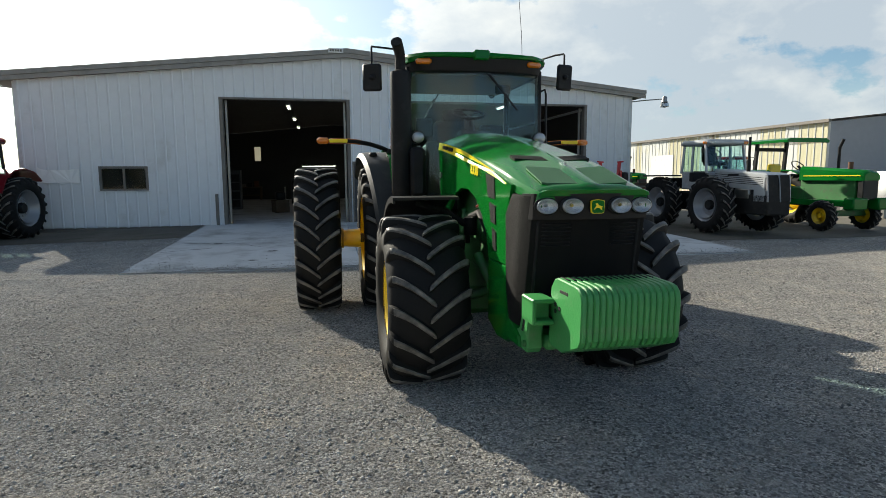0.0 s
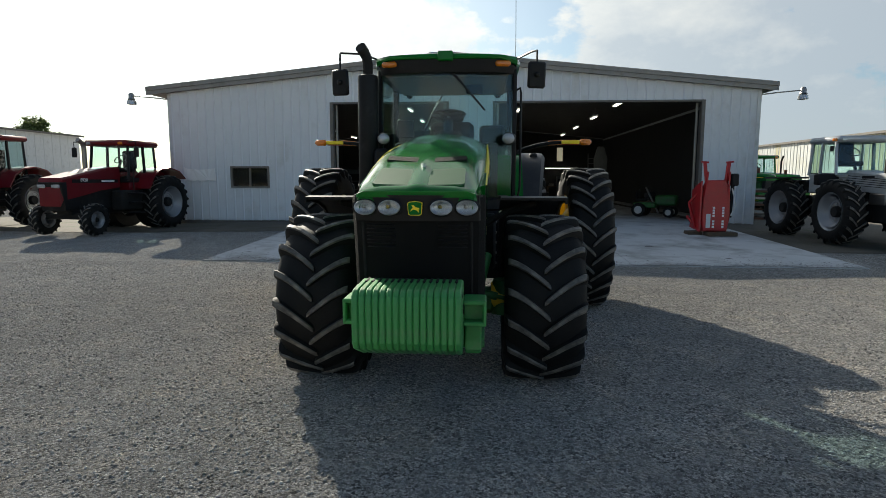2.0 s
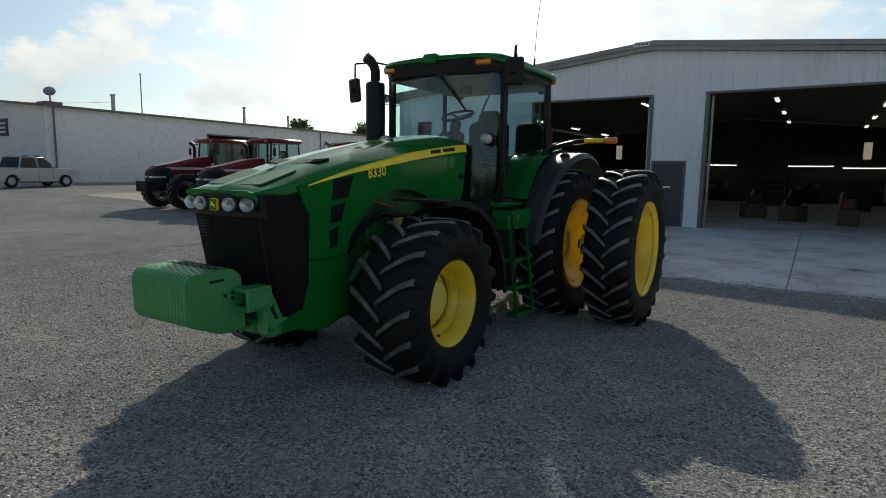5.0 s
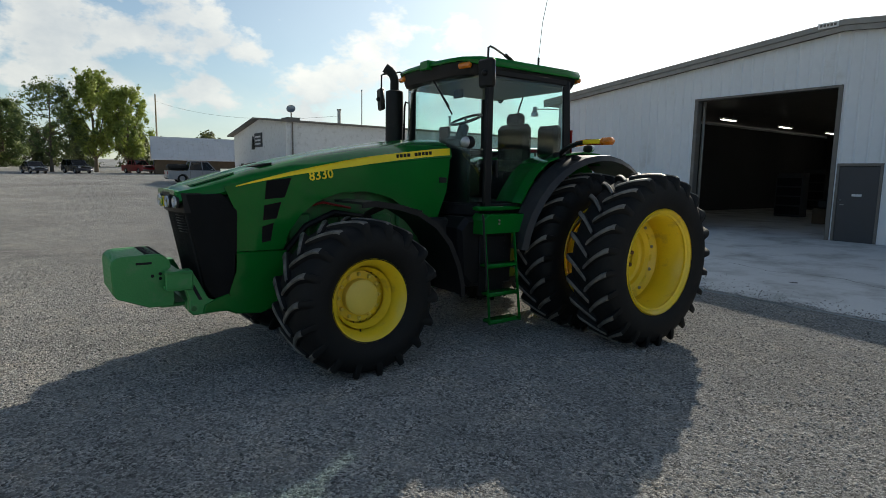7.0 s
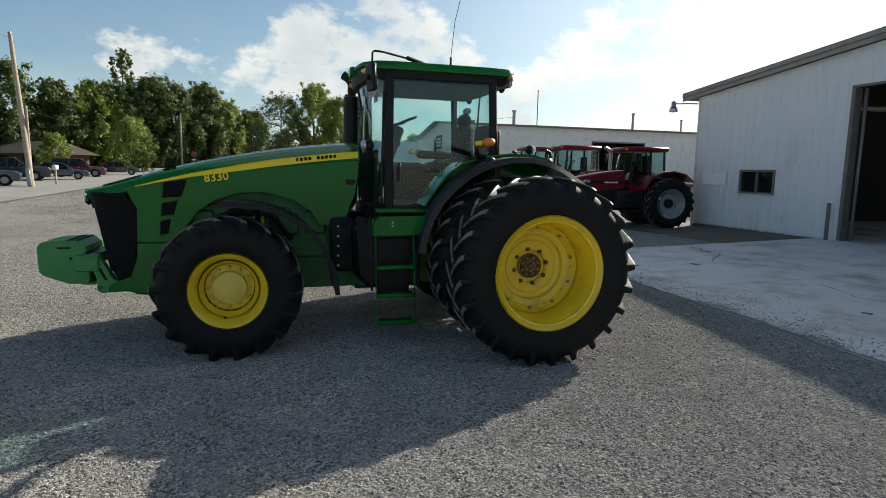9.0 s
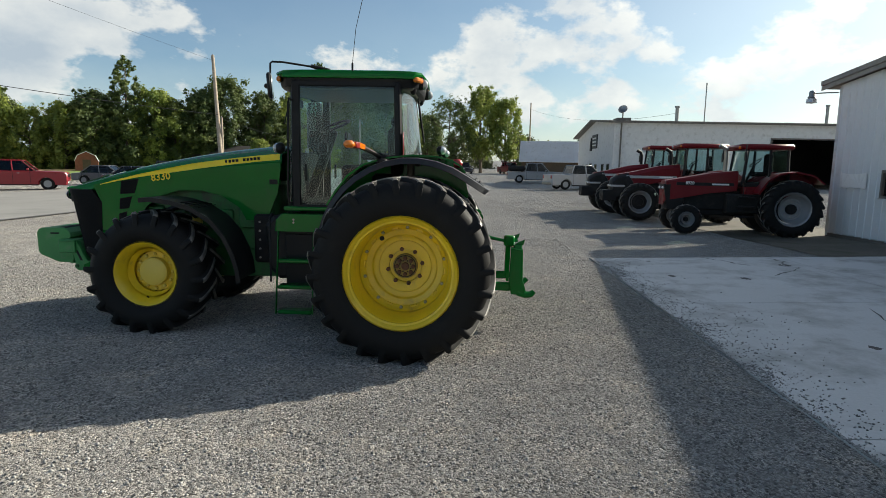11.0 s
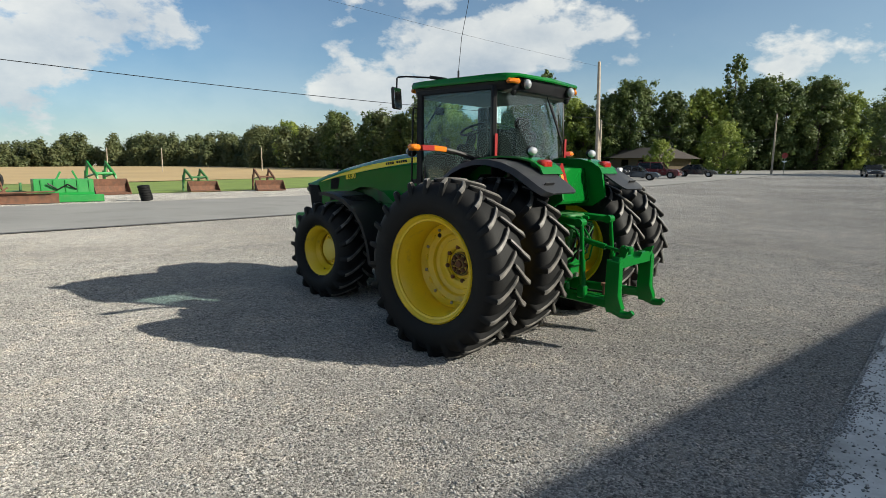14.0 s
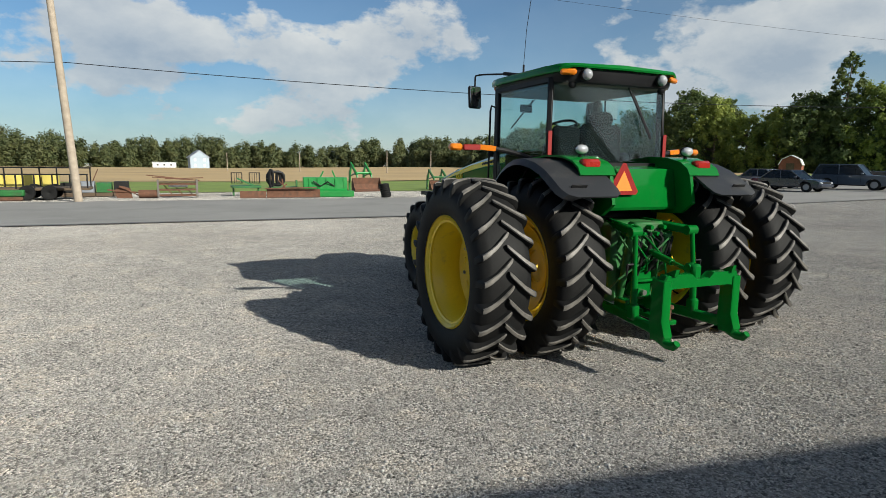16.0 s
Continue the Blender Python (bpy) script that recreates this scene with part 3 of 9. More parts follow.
    def ball(self, centre, rx, ry=None, rz=None, seg=16, rows=8, m=None):
        ry, rz = ry or rx, rz or rx
        rings = []
        for i in range(rows + 1):
            t = math.pi * i / rows
            s, h = max(math.sin(t), 0.002), math.cos(t)
            rings.append([Vector(centre) + Vector((rx * s * math.cos(2 * math.pi * k / seg), ry * s * math.sin(2 * math.pi * k / seg), -rz * h)) for k in range(seg)])
        return self.loft(rings, m=m)

    def plate(self, path, x0, x1, thick, axis="x"):
        """A bent plate: a line of (y, z) swept from x0 to x1, with thickness outward."""
        pts = [Vector((0, p[0], p[1])) for p in path]
        outer = []
        for i, p in enumerate(pts):
            d = (pts[min(i + 1, len(pts) - 1)] - pts[max(i - 1, 0)]).normalized()
            outer.append(p + Vector((0, -d.z, d.y)) * thick)
        ring = [(p.y, p.z) for p in pts] + [(p.y, p.z) for p in outer[::-1]]
        n = len(pts)
        vs = [(x, y, z) for x in (x0, x1) for y, z in ring]
        k = 2 * n
        fs = [(j, (j + 1) % k, (j + 1) % k + k, j + k) for j in range(k)]
        for j in range(n - 1):
            a, b, c, d = j, j + 1, k - 2 - j, k - 1 - j
            fs += [(a, d, c, b), (a + k, b + k, c + k, d + k)]
        return self.add(vs, fs)


def mesh_of(name, shape, mats, smooth=40):
    me = bpy.data.meshes.new(name)
    me.from_pydata(shape.v, [], shape.f)
    for m in (mats if isinstance(mats, (list, tuple)) else [mats]):
        me.materials.append(m)
    if any(shape.s):
        me.polygons.foreach_set("material_index", shape.s)
    bm = bmesh.new()
    bm.from_mesh(me)
    bmesh.ops.recalc_face_normals(bm, faces=bm.faces)
    if smooth:
        lim = radians(smooth)
        for f in bm.faces:
            f.smooth = True
        for e in bm.edges:
            e.smooth = len(e.link_faces) == 2 and e.calc_face_angle(0) < lim
    bm.to_mesh(me)
    bm.free()
    return me


def part(name, shape, mat, parent=None, label="", smooth=40, at=None):
    """One mesh object under a thing or a part."""
    ob = new(name, shape if isinstance(shape, bpy.types.Mesh) else mesh_of(name, shape, mat, smooth))
    if parent is not None:
        ob.parent = parent
    if at is not None:
        ob.matrix_basis = at
    if label:
        ob["label"] = label
    return ob


def thing(name, label, category, group="", kind="", at=None):
    ob = tagged(new(name), label, category, group, kind)
    if at is not None:
        ob.matrix_basis = at
    return ob


def solid(name, shape, mat, label, category, group="", kind="", smooth=40, at=None):
    """A thing of one mesh."""
    return tagged(part(name, shape, mat, None, "", smooth, at), label, category, group, kind)


def lettering(text, size, mat, parent, at, depth=0.002):
    cu = bpy.data.curves.new("lettering", "FONT")
    cu.body, cu.size, cu.extrude = text, size, depth
    cu.align_x = "CENTER"
    cu.resolution_u = 2
    cu.offset = size * 0.018
    tmp = bpy.data.objects.new("lettering", cu)
    scene.collection.objects.link(tmp)
    me = bpy.data.meshes.new_from_object(tmp.evaluated_get(bpy.context.evaluated_depsgraph_get()))
    bpy.data.objects.remove(tmp)
    me.materials.clear()
    me.materials.append(mat)
    return part("lettering", me, mat, parent, at=at)


def ground_z(x, y):
    """The yard is flat round the tractor, climbs to the buildings and to the far lot, and falls away to the field."""
    side = 1 - 0.55 * min(1, max(0, max(x - 8.2, -5.8 - x)) / 4)
    z = 0.03 * min(max(y - 3.45, 0), 8.4) * side
    z += 0.016 * max(0, -x - 14) * (1 if y < 30 else 1)
    z -= 0.012 * max(0, -y - 14)
    return z


def curve_steps(a, b, n):
    return [a + (b - a) * i / n for i in range(n + 1)]


# ---- wheels ----
def tyre_shape(R, W, rim, lugs, lug_h=0.05, lug_w=0.055, seg=64):
    """A tractor tyre round the x axis with chevron lugs; it rolls towards -y, so the lug tips lead downwards at the front."""
    s = Shape()
    r0 = R - lug_h
    h = W / 2
    prof = [(rim, -h * 0.80), (rim + 0.03, -h * 0.86), (rim + 0.2 * (r0 - rim), -h * 0.95), (rim + 0.42 * (r0 - rim), -h), (rim + 0.65 * (r0 - rim), -h * 0.99), (r0 - 0.075, -h * 0.93), (r0 - 0.03, -h * 0.82), (r0, -h * 0.58),
            (r0 + 0.008, 0), (r0, h * 0.58), (r0 - 0.03, h * 0.82), (r0 - 0.075, h * 0.93), (rim + 0.65 * (r0 - rim), h * 0.99), (rim + 0.42 * (r0 - rim), h), (rim + 0.2 * (r0 - rim), h * 0.95),
            (rim + 0.03, h * 0.86), (rim, h * 0.80)]
    s.lathe(prof, seg=seg)
    return s


def lug_shape(R, W, lugs, side, lug_h=0.05, lug_w=0.055, sweep=0.92):
    """One hooked bar of the tread: flat out at the shoulder, bending towards the middle, with a rounded tip and worn edges."""
    s, r0, h, pitch = Shape(), R - lug_h, W / 2, 2 * math.pi / lugs

    def at(w, a, r):
        return (w, -r * math.cos(a), -r * math.sin(a))
    rings = []
    for t, w, rt, rb, fat in ((0.0, 1.0, r0 - 0.075, r0 - 0.12, 0.9), (0.04, 0.985, r0 - 0.025, r0 - 0.10, 1.0), (0.10, 0.93, R - 0.026, r0 - 0.07, 1.08), (0.18, 0.85, R - 0.011, r0 - 0.05, 1.12),
                              (0.34, 0.68, R - 0.005, r0 - 0.03, 1.08), (0.52, 0.48, R - 0.002, r0 - 0.012, 1.0), (0.70, 0.28, R, r0, 0.95), (0.86, 0.09, R, r0, 0.95), (0.96, -0.03, R - 0.001, r0, 0.88), (1.0, -0.075, R - 0.008, r0, 0.5)):
        a = pitch * sweep * (0.22 * t + 0.78 * t ** 1.7)
        wd = lug_w * fat / R
        x, low = side * h * w, min(0.012, (rt - rb) * 0.3)
        rings.append([at(x, a - wd * 0.78, rb), at(x, a - wd * 0.54, rt - low), at(x, a - wd * 0.36, rt), at(x, a + wd * 0.36, rt), at(x, a + wd * 0.54, rt - low), at(x, a + wd * 0.78, rb)])
    s.loft(rings)
    # the worn top faces past the shoulder
    n = 6
    s.s = [1 if 2 * n <= i < n * (len(rings) - 1) and i % n in (1, 2, 3) else 0 for i in range(len(s.f))]
    return s


class Tread:
    """A tyre and its lugs, shared by all wheels of a kind."""

    def __init__(self, R, W, rim, lugs, lug_h, lug_w, seg=64):
        self.tyre = mesh_of("tyre", tyre_shape(R, W, rim, lugs, lug_h, lug_w, seg=seg), RUBBER)
        self.bars = [mesh_of("tread_lug", lug_shape(R, W, lugs, s, lug_h, lug_w), [RUBBER, LUG]) for s in (1, -1)]
        self.lugs = lugs

    def put(self, wheel, turn=0.0):
        part("tyre", self.tyre, None, wheel)
        step = 360 / self.lugs
        for k in range(self.lugs):
            for bar, off in zip(self.bars, (0.5, 0.0)):
                part("tread_lug", bar, None, wheel, at=pose(0, 0, 0, (k + off) * step + turn))


def rim_shape(r, w, disc_r, disc_x, side=1):
    """A pressed rim: flanges, stepped barrel and a dished centre set in at disc_x."""
    s = Shape()
    h = w / 2
    prof = [(r + 0.012, h), (r + 0.02, h - 0.012), (r - 0.005, h - 0.03), (r - 0.03, h - 0.05), (r - 0.035, h - 0.12), (r - 0.055, h - 0.15), (r - 0.06, h - 0.24), (r - 0.075, h - 0.27),
            (r - 0.08, -h + 0.12), (r - 0.03, -h + 0.05), (r + 0.02, -h + 0.012), (r + 0.012, -h), (r - 0.005, -h + 0.012), (r - 0.05, -h + 0.06), (r - 0.095, -h + 0.13),
            (r - 0.095, h - 0.28), (r - 0.045, h - 0.045), (r + 0.004, h - 0.006)]
    s.lathe([(a, side * b) for a, b in prof], seg=48)
    d = side * disc_x
    s.lathe([(r - 0.083, d + side * 0.15), (r - 0.12, d + side * 0.09), (disc_r + 0.035, d + side * 0.004), (disc_r, d), (disc_r * 0.96, d - side * 0.02), (disc_r * 0.62, d - side * 0.02), (disc_r * 0.6, d - side * 0.045),
             (0.02, d - side * 0.045), (0.02, d - side * 0.06), (disc_r, d - side * 0.035), (disc_r + 0.035, d - side * 0.02), (r - 0.12, d + side * 0.07), (r - 0.083, d + side * 0.13)], seg=48)
    return s


NUT = mesh_of("nut", Shape().lathe([(0.0, 0.022), (0.012, 0.02), (0.02, 0.012), (0.02, 0)], seg=6), STEEL, 20)
NUT_DARK = mesh_of("nut", Shape().lathe([(0.0, 0.034), (0.014, 0.033), (0.024, 0.024), (0.024, 0)], seg=6), RUST, 20)
NUT_YELLOW = mesh_of("nut", Shape().lathe([(0.0, 0.026), (0.010, 0.025), (0.019, 0.016), (0.02, 0)], seg=6), YELLOW_PALE, 20)
HUB_HOLE = mesh_of("hub_hole", Shape().lathe([(0.0, 0.004), (0.008, 0.003), (0.009, -0.01)], seg=8), BLACK_MATT)
REAR_TYRE = Tread(0.945, 0.56, 0.555, 24, 0.054, 0.049)
FRONT_TYRE = Tread(0.722, 0.645, 0.365, 18, 0.05, 0.05)


def ring_of(mesh, name, parent, n, r, x, side, start=0.0):
    for k in range(n):
        a = start + 2 * math.pi * k / n
        part(name, mesh, None, parent, at=pose(x, r * math.cos(a), r * math.sin(a), 0, 0, 0 if side > 0 else 180))


def front_wheel(parent, x, side):
    w = part("front_wheel", rim_shape(0.365, 0.54, 0.25, -0.02, side), YELLOW, parent, "yellow front rim", at=pose(x, -3.02, 0.69))
    FRONT_TYRE.put(w, 5.0 * side)
    hub = Shape().lathe([(0.0, side * 0.10), (0.14, side * 0.10), (0.163, side * 0.085), (0.168, side * 0.0), (0.168, side * -0.12)], seg=36)
    part("hub_cap", hub, YELLOW_PALE, w, "pale yellow planetary hub cap")
    part("hub_flange", Shape().lathe([(0.16, side * 0.02), (0.235, side * 0.02), (0.24, side * 0.0), (0.24, side * -0.04)], seg=36), YELLOW, w)
    ring_of(NUT_YELLOW, "nut", w, 12, 0.203, side * 0.02, side)
    ring_of(HUB_HOLE, "hub_hole", w, 24, 0.252, side * -0.018, side, 0.13)
    part("valve_stem", Shape().rod((side * 0.12, -0.03, -0.325), (side * 0.15, -0.05, -0.28), 0.008), BLACK_MATT, w)
    return w


def rear_wheel(parent, x, side, outer):
    w = part("rear_wheel", rim_shape(0.555, 0.50, 0.28, -0.25 if outer else 0.05, side), YELLOW, parent, "yellow dual rim" if outer else "yellow inner rim", at=pose(x, 0, 0.92))
    REAR_TYRE.put(w, 7.0 * side + (3 if outer else 0))
    d = -0.25 if outer else 0.05
    ring = Shape().lathe([(0.19, side * d), (0.265, side * (d + 0.012)), (0.275, side * (d + 0.01)), (0.28, side * d)], seg=40)
    part("centre_plate", ring, YELLOW, w)
    if outer:
        # stepped barrel, the pressed lugs that hold the dish and the studded hub
        for b, r in ((0.20, 0.512), (0.13, 0.505), (0.06, 0.494)):
            part("barrel_ridge", Shape().lathe([(r + 0.012, side * (b + 0.018)), (r - 0.008, side * (b + 0.010)), (r - 0.010, side * (b - 0.010)), (r + 0.01, side * (b - 0.020))], seg=48), YELLOW, w)
        part("dish_ring", Shape().lathe([(0.33, side * (d + 0.02)), (0.345, side * (d + 0.052)), (0.40, side * (d + 0.070)), (0.435, side * (d + 0.055)), (0.45, side * (d + 0.04))], seg=48), YELLOW, w)
        for k in range(10):
            a = 36 * k + 14
            part("rim_lug", Shape().prism([(-0.035, 0.405), (0.035, 0.405), (0.055, 0.475), (-0.055, 0.475)], side * (d + 0.03), side * (d + 0.085), "x", c=0.008), YELLOW, w, at=pose(0, 0, 0, a))
        ring_of(NUT, "nut", w, 10, 0.425, side * (d + 0.082), side, radians(14))
        part("grease_hole", Shape().lathe([(0.0, side * (d + 0.074)), (0.022, side * (d + 0.074)), (0.026, side * (d + 0.066))], (0, -0.24, 0.30), "x", 16), BLACK_MATT, w, "dark open bolt hole")
        hub = Shape().lathe([(0.0, side * (d + 0.015)), (0.038, side * (d + 0.015)), (0.042, side * (d + 0.005)), (0.125, side * (d + 0.0)), (0.132, side * (d - 0.012)), (0.132, side * (d - 0.08))], seg=32)
        part("hub", hub, HUB_GRIME, w, "oil-stained yellow axle hub")
        part("hub_ring", Shape().lathe([(0.108, side * (d + 0.002)), (0.110, side * (d + 0.007)), (0.116, side * (d + 0.007)), (0.118, side * (d + 0.001))], seg=32), BLACK_MATT, w)
        part("axle_end", Shape().lathe([(0.0, side * (d + 0.03)), (0.036, side * (d + 0.028)), (0.044, side * (d + 0.002))], seg=20), RUST, w)
        ring_of(NUT_DARK, "nut", w, 8, 0.085, side * (d + 0.002), side)
        ring_of(NUT_DARK, "nut", w, 8, 0.185, side * (d - 0.02), side, 0.2)
        ring_of(HUB_HOLE, "hub_hole", w, 8, 0.062, side * (d + 0.004), side, 0.4)
        part("dual_hub", Shape().rod((side * (d - 0.06), 0, 0), (side * -0.55, 0, 0), 0.11, 0.13, 20), YELLOW, w, "yellow dual spacer drum")
    part("axle_bar", Shape().rod((side * ((d if outer else 0) - 0.08), 0, 0), (side * (-0.6 if outer else -0.7), 0, 0), 0.06, seg=14), BLACK_MATT, w)
    return w


# ---- the big green tractor ----
def hero_tractor():
    t = thing("tractor", "large green row-crop tractor with yellow wheels and rear duals", "tractor")
    for side in (1, -1):
        front_wheel(t, side * 0.925, side)
        rear_wheel(t, side * 0.95, side, False)
        rear_wheel(t, side * 1.79, side, True)

    # hood shell: crown, flat top and shoulders lofted along the bonnet
    st = [(-4.42, 1.615, 1.585, 0.345, 0.375), (-4.40, 1.645, 1.60, 0.35, 0.385), (-4.32, 1.675, 1.615, 0.35, 0.395), (-4.15, 1.725, 1.65, 0.345, 0.41), (-3.80, 1.835, 1.735, 0.335, 0.43),
          (-3.45, 1.925, 1.81, 0.32, 0.445), (-3.1, 2.00, 1.87, 0.30, 0.455), (-2.7, 2.075, 1.935, 0.28, 0.46), (-2.3, 2.135, 1.985, 0.265, 0.465), (-1.9, 2.18, 2.03, 0.25, 0.47), (-1.64, 2.195, 2.05, 0.245, 0.47)]

    def hood_ring(y, zt, zs, wt, ws):
        half = [(0.0, zt + 0.012), (wt * 0.12, zt + 0.008), (wt * 0.2, zt), (wt * 0.7, zt - 0.006), (wt * 0.95, zt - 0.02), (wt + (ws - wt) * 0.45, zt - (zt - zs) * 0.42), (ws - 0.012, zs + 0.03), (ws, zs - 0.01), (ws + 0.003, zs - 0.05)]
        pts = [(-a, b) for a, b in half[::-1]] + half[1:]
        inner = [(a * 0.95, b - 0.025) for a, b in pts[::-1]]
        return [(a, y, b) for a, b in pts + inner]
    hood = part("hood", Shape().loft([hood_ring(*r) for r in st]), GREEN, t, "glossy green sloping hood")
    nose_shape = Shape().prism([(-0.385, 1.60), (-0.38, 1.625), (-0.34, 1.64), (0.34, 1.64), (0.38, 1.625), (0.385, 1.60)], -4.435, -4.40, "y", c=0.012)
    part("hood_lip", nose_shape, GREEN, hood)

    def on_hood(x, y):
        for a, b in zip(st, st[1:]):
            if a[0] <= y <= b[0]:
                k = (y - a[0]) / (b[0] - a[0])
                return a[1] + (b[1] - a[1]) * k
        return st[-1][1]
    for s in (1, -1):
        q = [(0.04, -4.29), (0.05, -4.31), (0.28, -4.295), (0.305, -4.27), (0.30, -3.95), (0.28, -3.92), (0.08, -3.96), (0.055, -3.99)]
        pad = Shape().loft([[(s * x, y, on_hood(x, y) - 0.012 + dz) for x, y in q] for dz in (0, 0.0125)])
        part("hood_panel", pad, HOOD_PAD, hood, "matte green anti-glare panel")
        q = [(0.05, -3.78), (0.30, -3.70), (0.30, -3.58), (0.05, -3.64)]
        v = Shape().loft([[(s * x, y, on_hood(x, y) - 0.02 + dz) for x, y in q] for dz in (0, 0.021)])
        part("hood_vent", v, MESH_BLACK, hood, "black hood air screen")
    part("hood_badge", Shape().prism([(-0.02, -3.92), (0.0, -3.96), (0.02, -3.92), (0.008, -3.82), (-0.008, -3.82)], 1.78, 1.826, "z"), CHROME, hood)

    # side panels with the wheel arch, the slots, the stripe and the number
    def shoulder(y):
        for a, b in zip(st, st[1:]):
            if a[0] <= y <= b[0]:
                return a[2] + (b[2] - a[2]) * (y - a[0]) / (b[0] - a[0])
        return st[-1][2]
    top = [(y, shoulder(y) - 0.005) for y in (-4.05, -3.8, -3.45, -3.1, -2.7, -2.3, -1.9, -1.66)]
    low = [(-1.66, 1.90), (-1.70, 1.62), (-1.77, 1.45), (-1.84, 1.27), (-2.10, 1.27), (-2.18, 1.42), (-2.40, 1.565), (-2.68, 1.63), (-2.95, 1.62), (-3.18, 1.55), (-3.36, 1.42), (-3.48, 1.26), (-3.54, 1.10), (-3.98, 1.10), (-3.955, 1.45)]
    for s in (1, -1):
        def px(y):
            return 0.435 + 0.03 * min(1, max(0, (y + 4.2) / 1.2))
        ring = top + low
        a = [(s * px(y), y, z) for y, z in ring]
        b = [(s * (px(y) - 0.03), y, z) for y, z in ring]
        panel = part("side_panel", Shape().loft([a, b]), GREEN, t, "green engine side panel", smooth=25)
        # three dark slots
        for z0, z1, y0, y1 in ((1.56, 1.755, -3.70, -3.45), (1.37, 1.535, -3.72, -3.55), (1.17, 1.345, -3.735, -3.625)):
            k = (y1 - y0) * 0.3
            o = [(y0, z0), (y1 - k * 0.9, z0 + 0.015), (y1, z1), (y0 + k * 0.25, z1 - 0.03)]
            part("side_vent", Shape().prism(o, s * (px(-3.6) - 0.02), s * (px(-3.6) + 0.004), "x"), MESH_BLACK, panel, "black side air slot")
        n = 14
        line = []
        for i in range(n + 1):
            y = -3.95 + (3.95 - 1.665) * i / n
            zc = shoulder(y) + 0.008 - 0.03 * (1 - i / n)
            hh = 0.004 + 0.033 * min(1, i / 7)
            line.append((y, zc - hh, zc + hh))
        st2 = Shape()
        outer = [(s * (px(y) + 0.012), y, z) for y, z, _ in line] + [(s * (px(y) + 0.003), y, z) for y, _, z in line[::-1]]
        inner = [(x - s * 0.014, y, z) for x, y, z in outer]
        st2.loft([outer, inner])
        part("stripe", st2, DECAL, panel, "yellow hood stripe", smooth=0)
        lettering("8330", 0.125, DECAL, panel, pose(s * 0.470, -3.16, 1.745, 90 - 0, 0, 90 * s) @ pose(0, 0, 0, 0, 0, 7 * s * 1))
        for i, wdt in enumerate((0.03, 0.04, 0.04, 0.045, 0, 0.045, 0.04, 0.04, 0.045, 0.04)):
            if wdt:
                y = -2.33 + i * 0.045
                z = shoulder(y) + 0.006
                part("name_bar", Shape().box(s * 0.466, s * 0.482, y - wdt * 0.36, y + wdt * 0.36, z - 0.017, z + 0.017, 0.002), BLACK, panel)
        part("latch_plate", Shape().box(s * 0.462, s * 0.474, -1.80, -1.70, 1.72, 1.78, 0.004), BLACK, panel)

    # front grille: a wrapped black screen
    prof = [(-4.37, 1.60), (-4.07, 1.61), (-3.975, 1.46), (-3.995, 0.93), (-4.06, 0.745), (-4.15, 0.70), (-4.22, 0.80)]
    rings = []
    for x, f in ((-0.445, 0.13), (-0.435, 0.07), (-0.40, 0.0), (-0.25, -0.04), (0, -0.055), (0.25, -0.04), (0.40, 0.0), (0.435, 0.07), (0.445, 0.13)):
        rings.append([(x, y + (f if i in (0, 5, 6) else 0) + (0.03 if abs(x) > 0.44 and i in (1, 2, 3, 4) else 0), z - (0.05 if abs(x) > 0.44 and i == 1 else 0)) for i, (y, z) in enumerate(prof)])
    grille = part("grille", Shape().loft(rings), MESH_BLACK, t, "black wrap-around grille", smooth=30)
    for x in (-0.355, 0.355):
        part("grille_post", Shape().beam((x, -4.36 + abs(x) * 0.03, 1.44), (x, -4.25 + abs(x) * 0.05, 0.78), 0.018, 0.016), BLACK_MATT, grille)
    for s in (1, -1):
        for k in range(7):
            z = 1.42 - k * 0.024
            y = -4.37 + (1.6 - z) * 0.1875
            part("louvre", Shape().beam((s * 0.14, y - 0.052, z), (s * 0.33, y - 0.024, z), 0.014, 0.008), BLACK, grille)
    band = Shape()
    band.loft([[(x, f, 1.615), (x, f + 0.02, 1.45), (x, f + 0.06, 1.45), (x, f + 0.05, 1.615)] for x, f in ((-0.425, -4.29), (-0.40, -4.385), (-0.25, -4.43), (0, -4.45), (0.25, -4.43), (0.40, -4.385), (0.425, -4.29))])
    part("lamp_panel", band, BLACK, grille, "black headlamp panel")
    for x, f in ((-0.325, -4.405), (-0.165, -4.435), (0.165, -4.435), (0.325, -4.405)):
        oval = pose(x, f, 1.537) @ Matrix.Diagonal((1, 1, 0.7, 1))
        lamp = part("headlamp", Shape().lathe([(0.001, -0.006), (0.030, -0.011), (0.052, -0.021), (0.066, -0.034), (0.070, -0.030), (0.070, 0.0)], (0, 0, 0), "y", 28, m=oval), REFLECTOR, t, "clear oval headlamp with a dull silver bowl")
        part("bulb_cap", Shape().ball((x - 0.008, f - 0.020, 1.543), 0.013, 0.012, 0.012), HUB_GRIME if abs(x) < 0.2 else STEEL, lamp)
        part("lens", Shape().ball((x, f - 0.030, 1.537), 0.066, 0.014, 0.046), CLEAR_GLASS, lamp, "clear lens")
        part("bezel", Shape().lathe([(0.082, 0.0), (0.085, -0.012), (0.07, -0.02), (0.066, 0.0)], (0, 0, 0), "y", 24, m=pose(x, f + 0.0, 1.537) @ Matrix.Diagonal((1, 1, 0.7, 1))), BLACK, lamp)
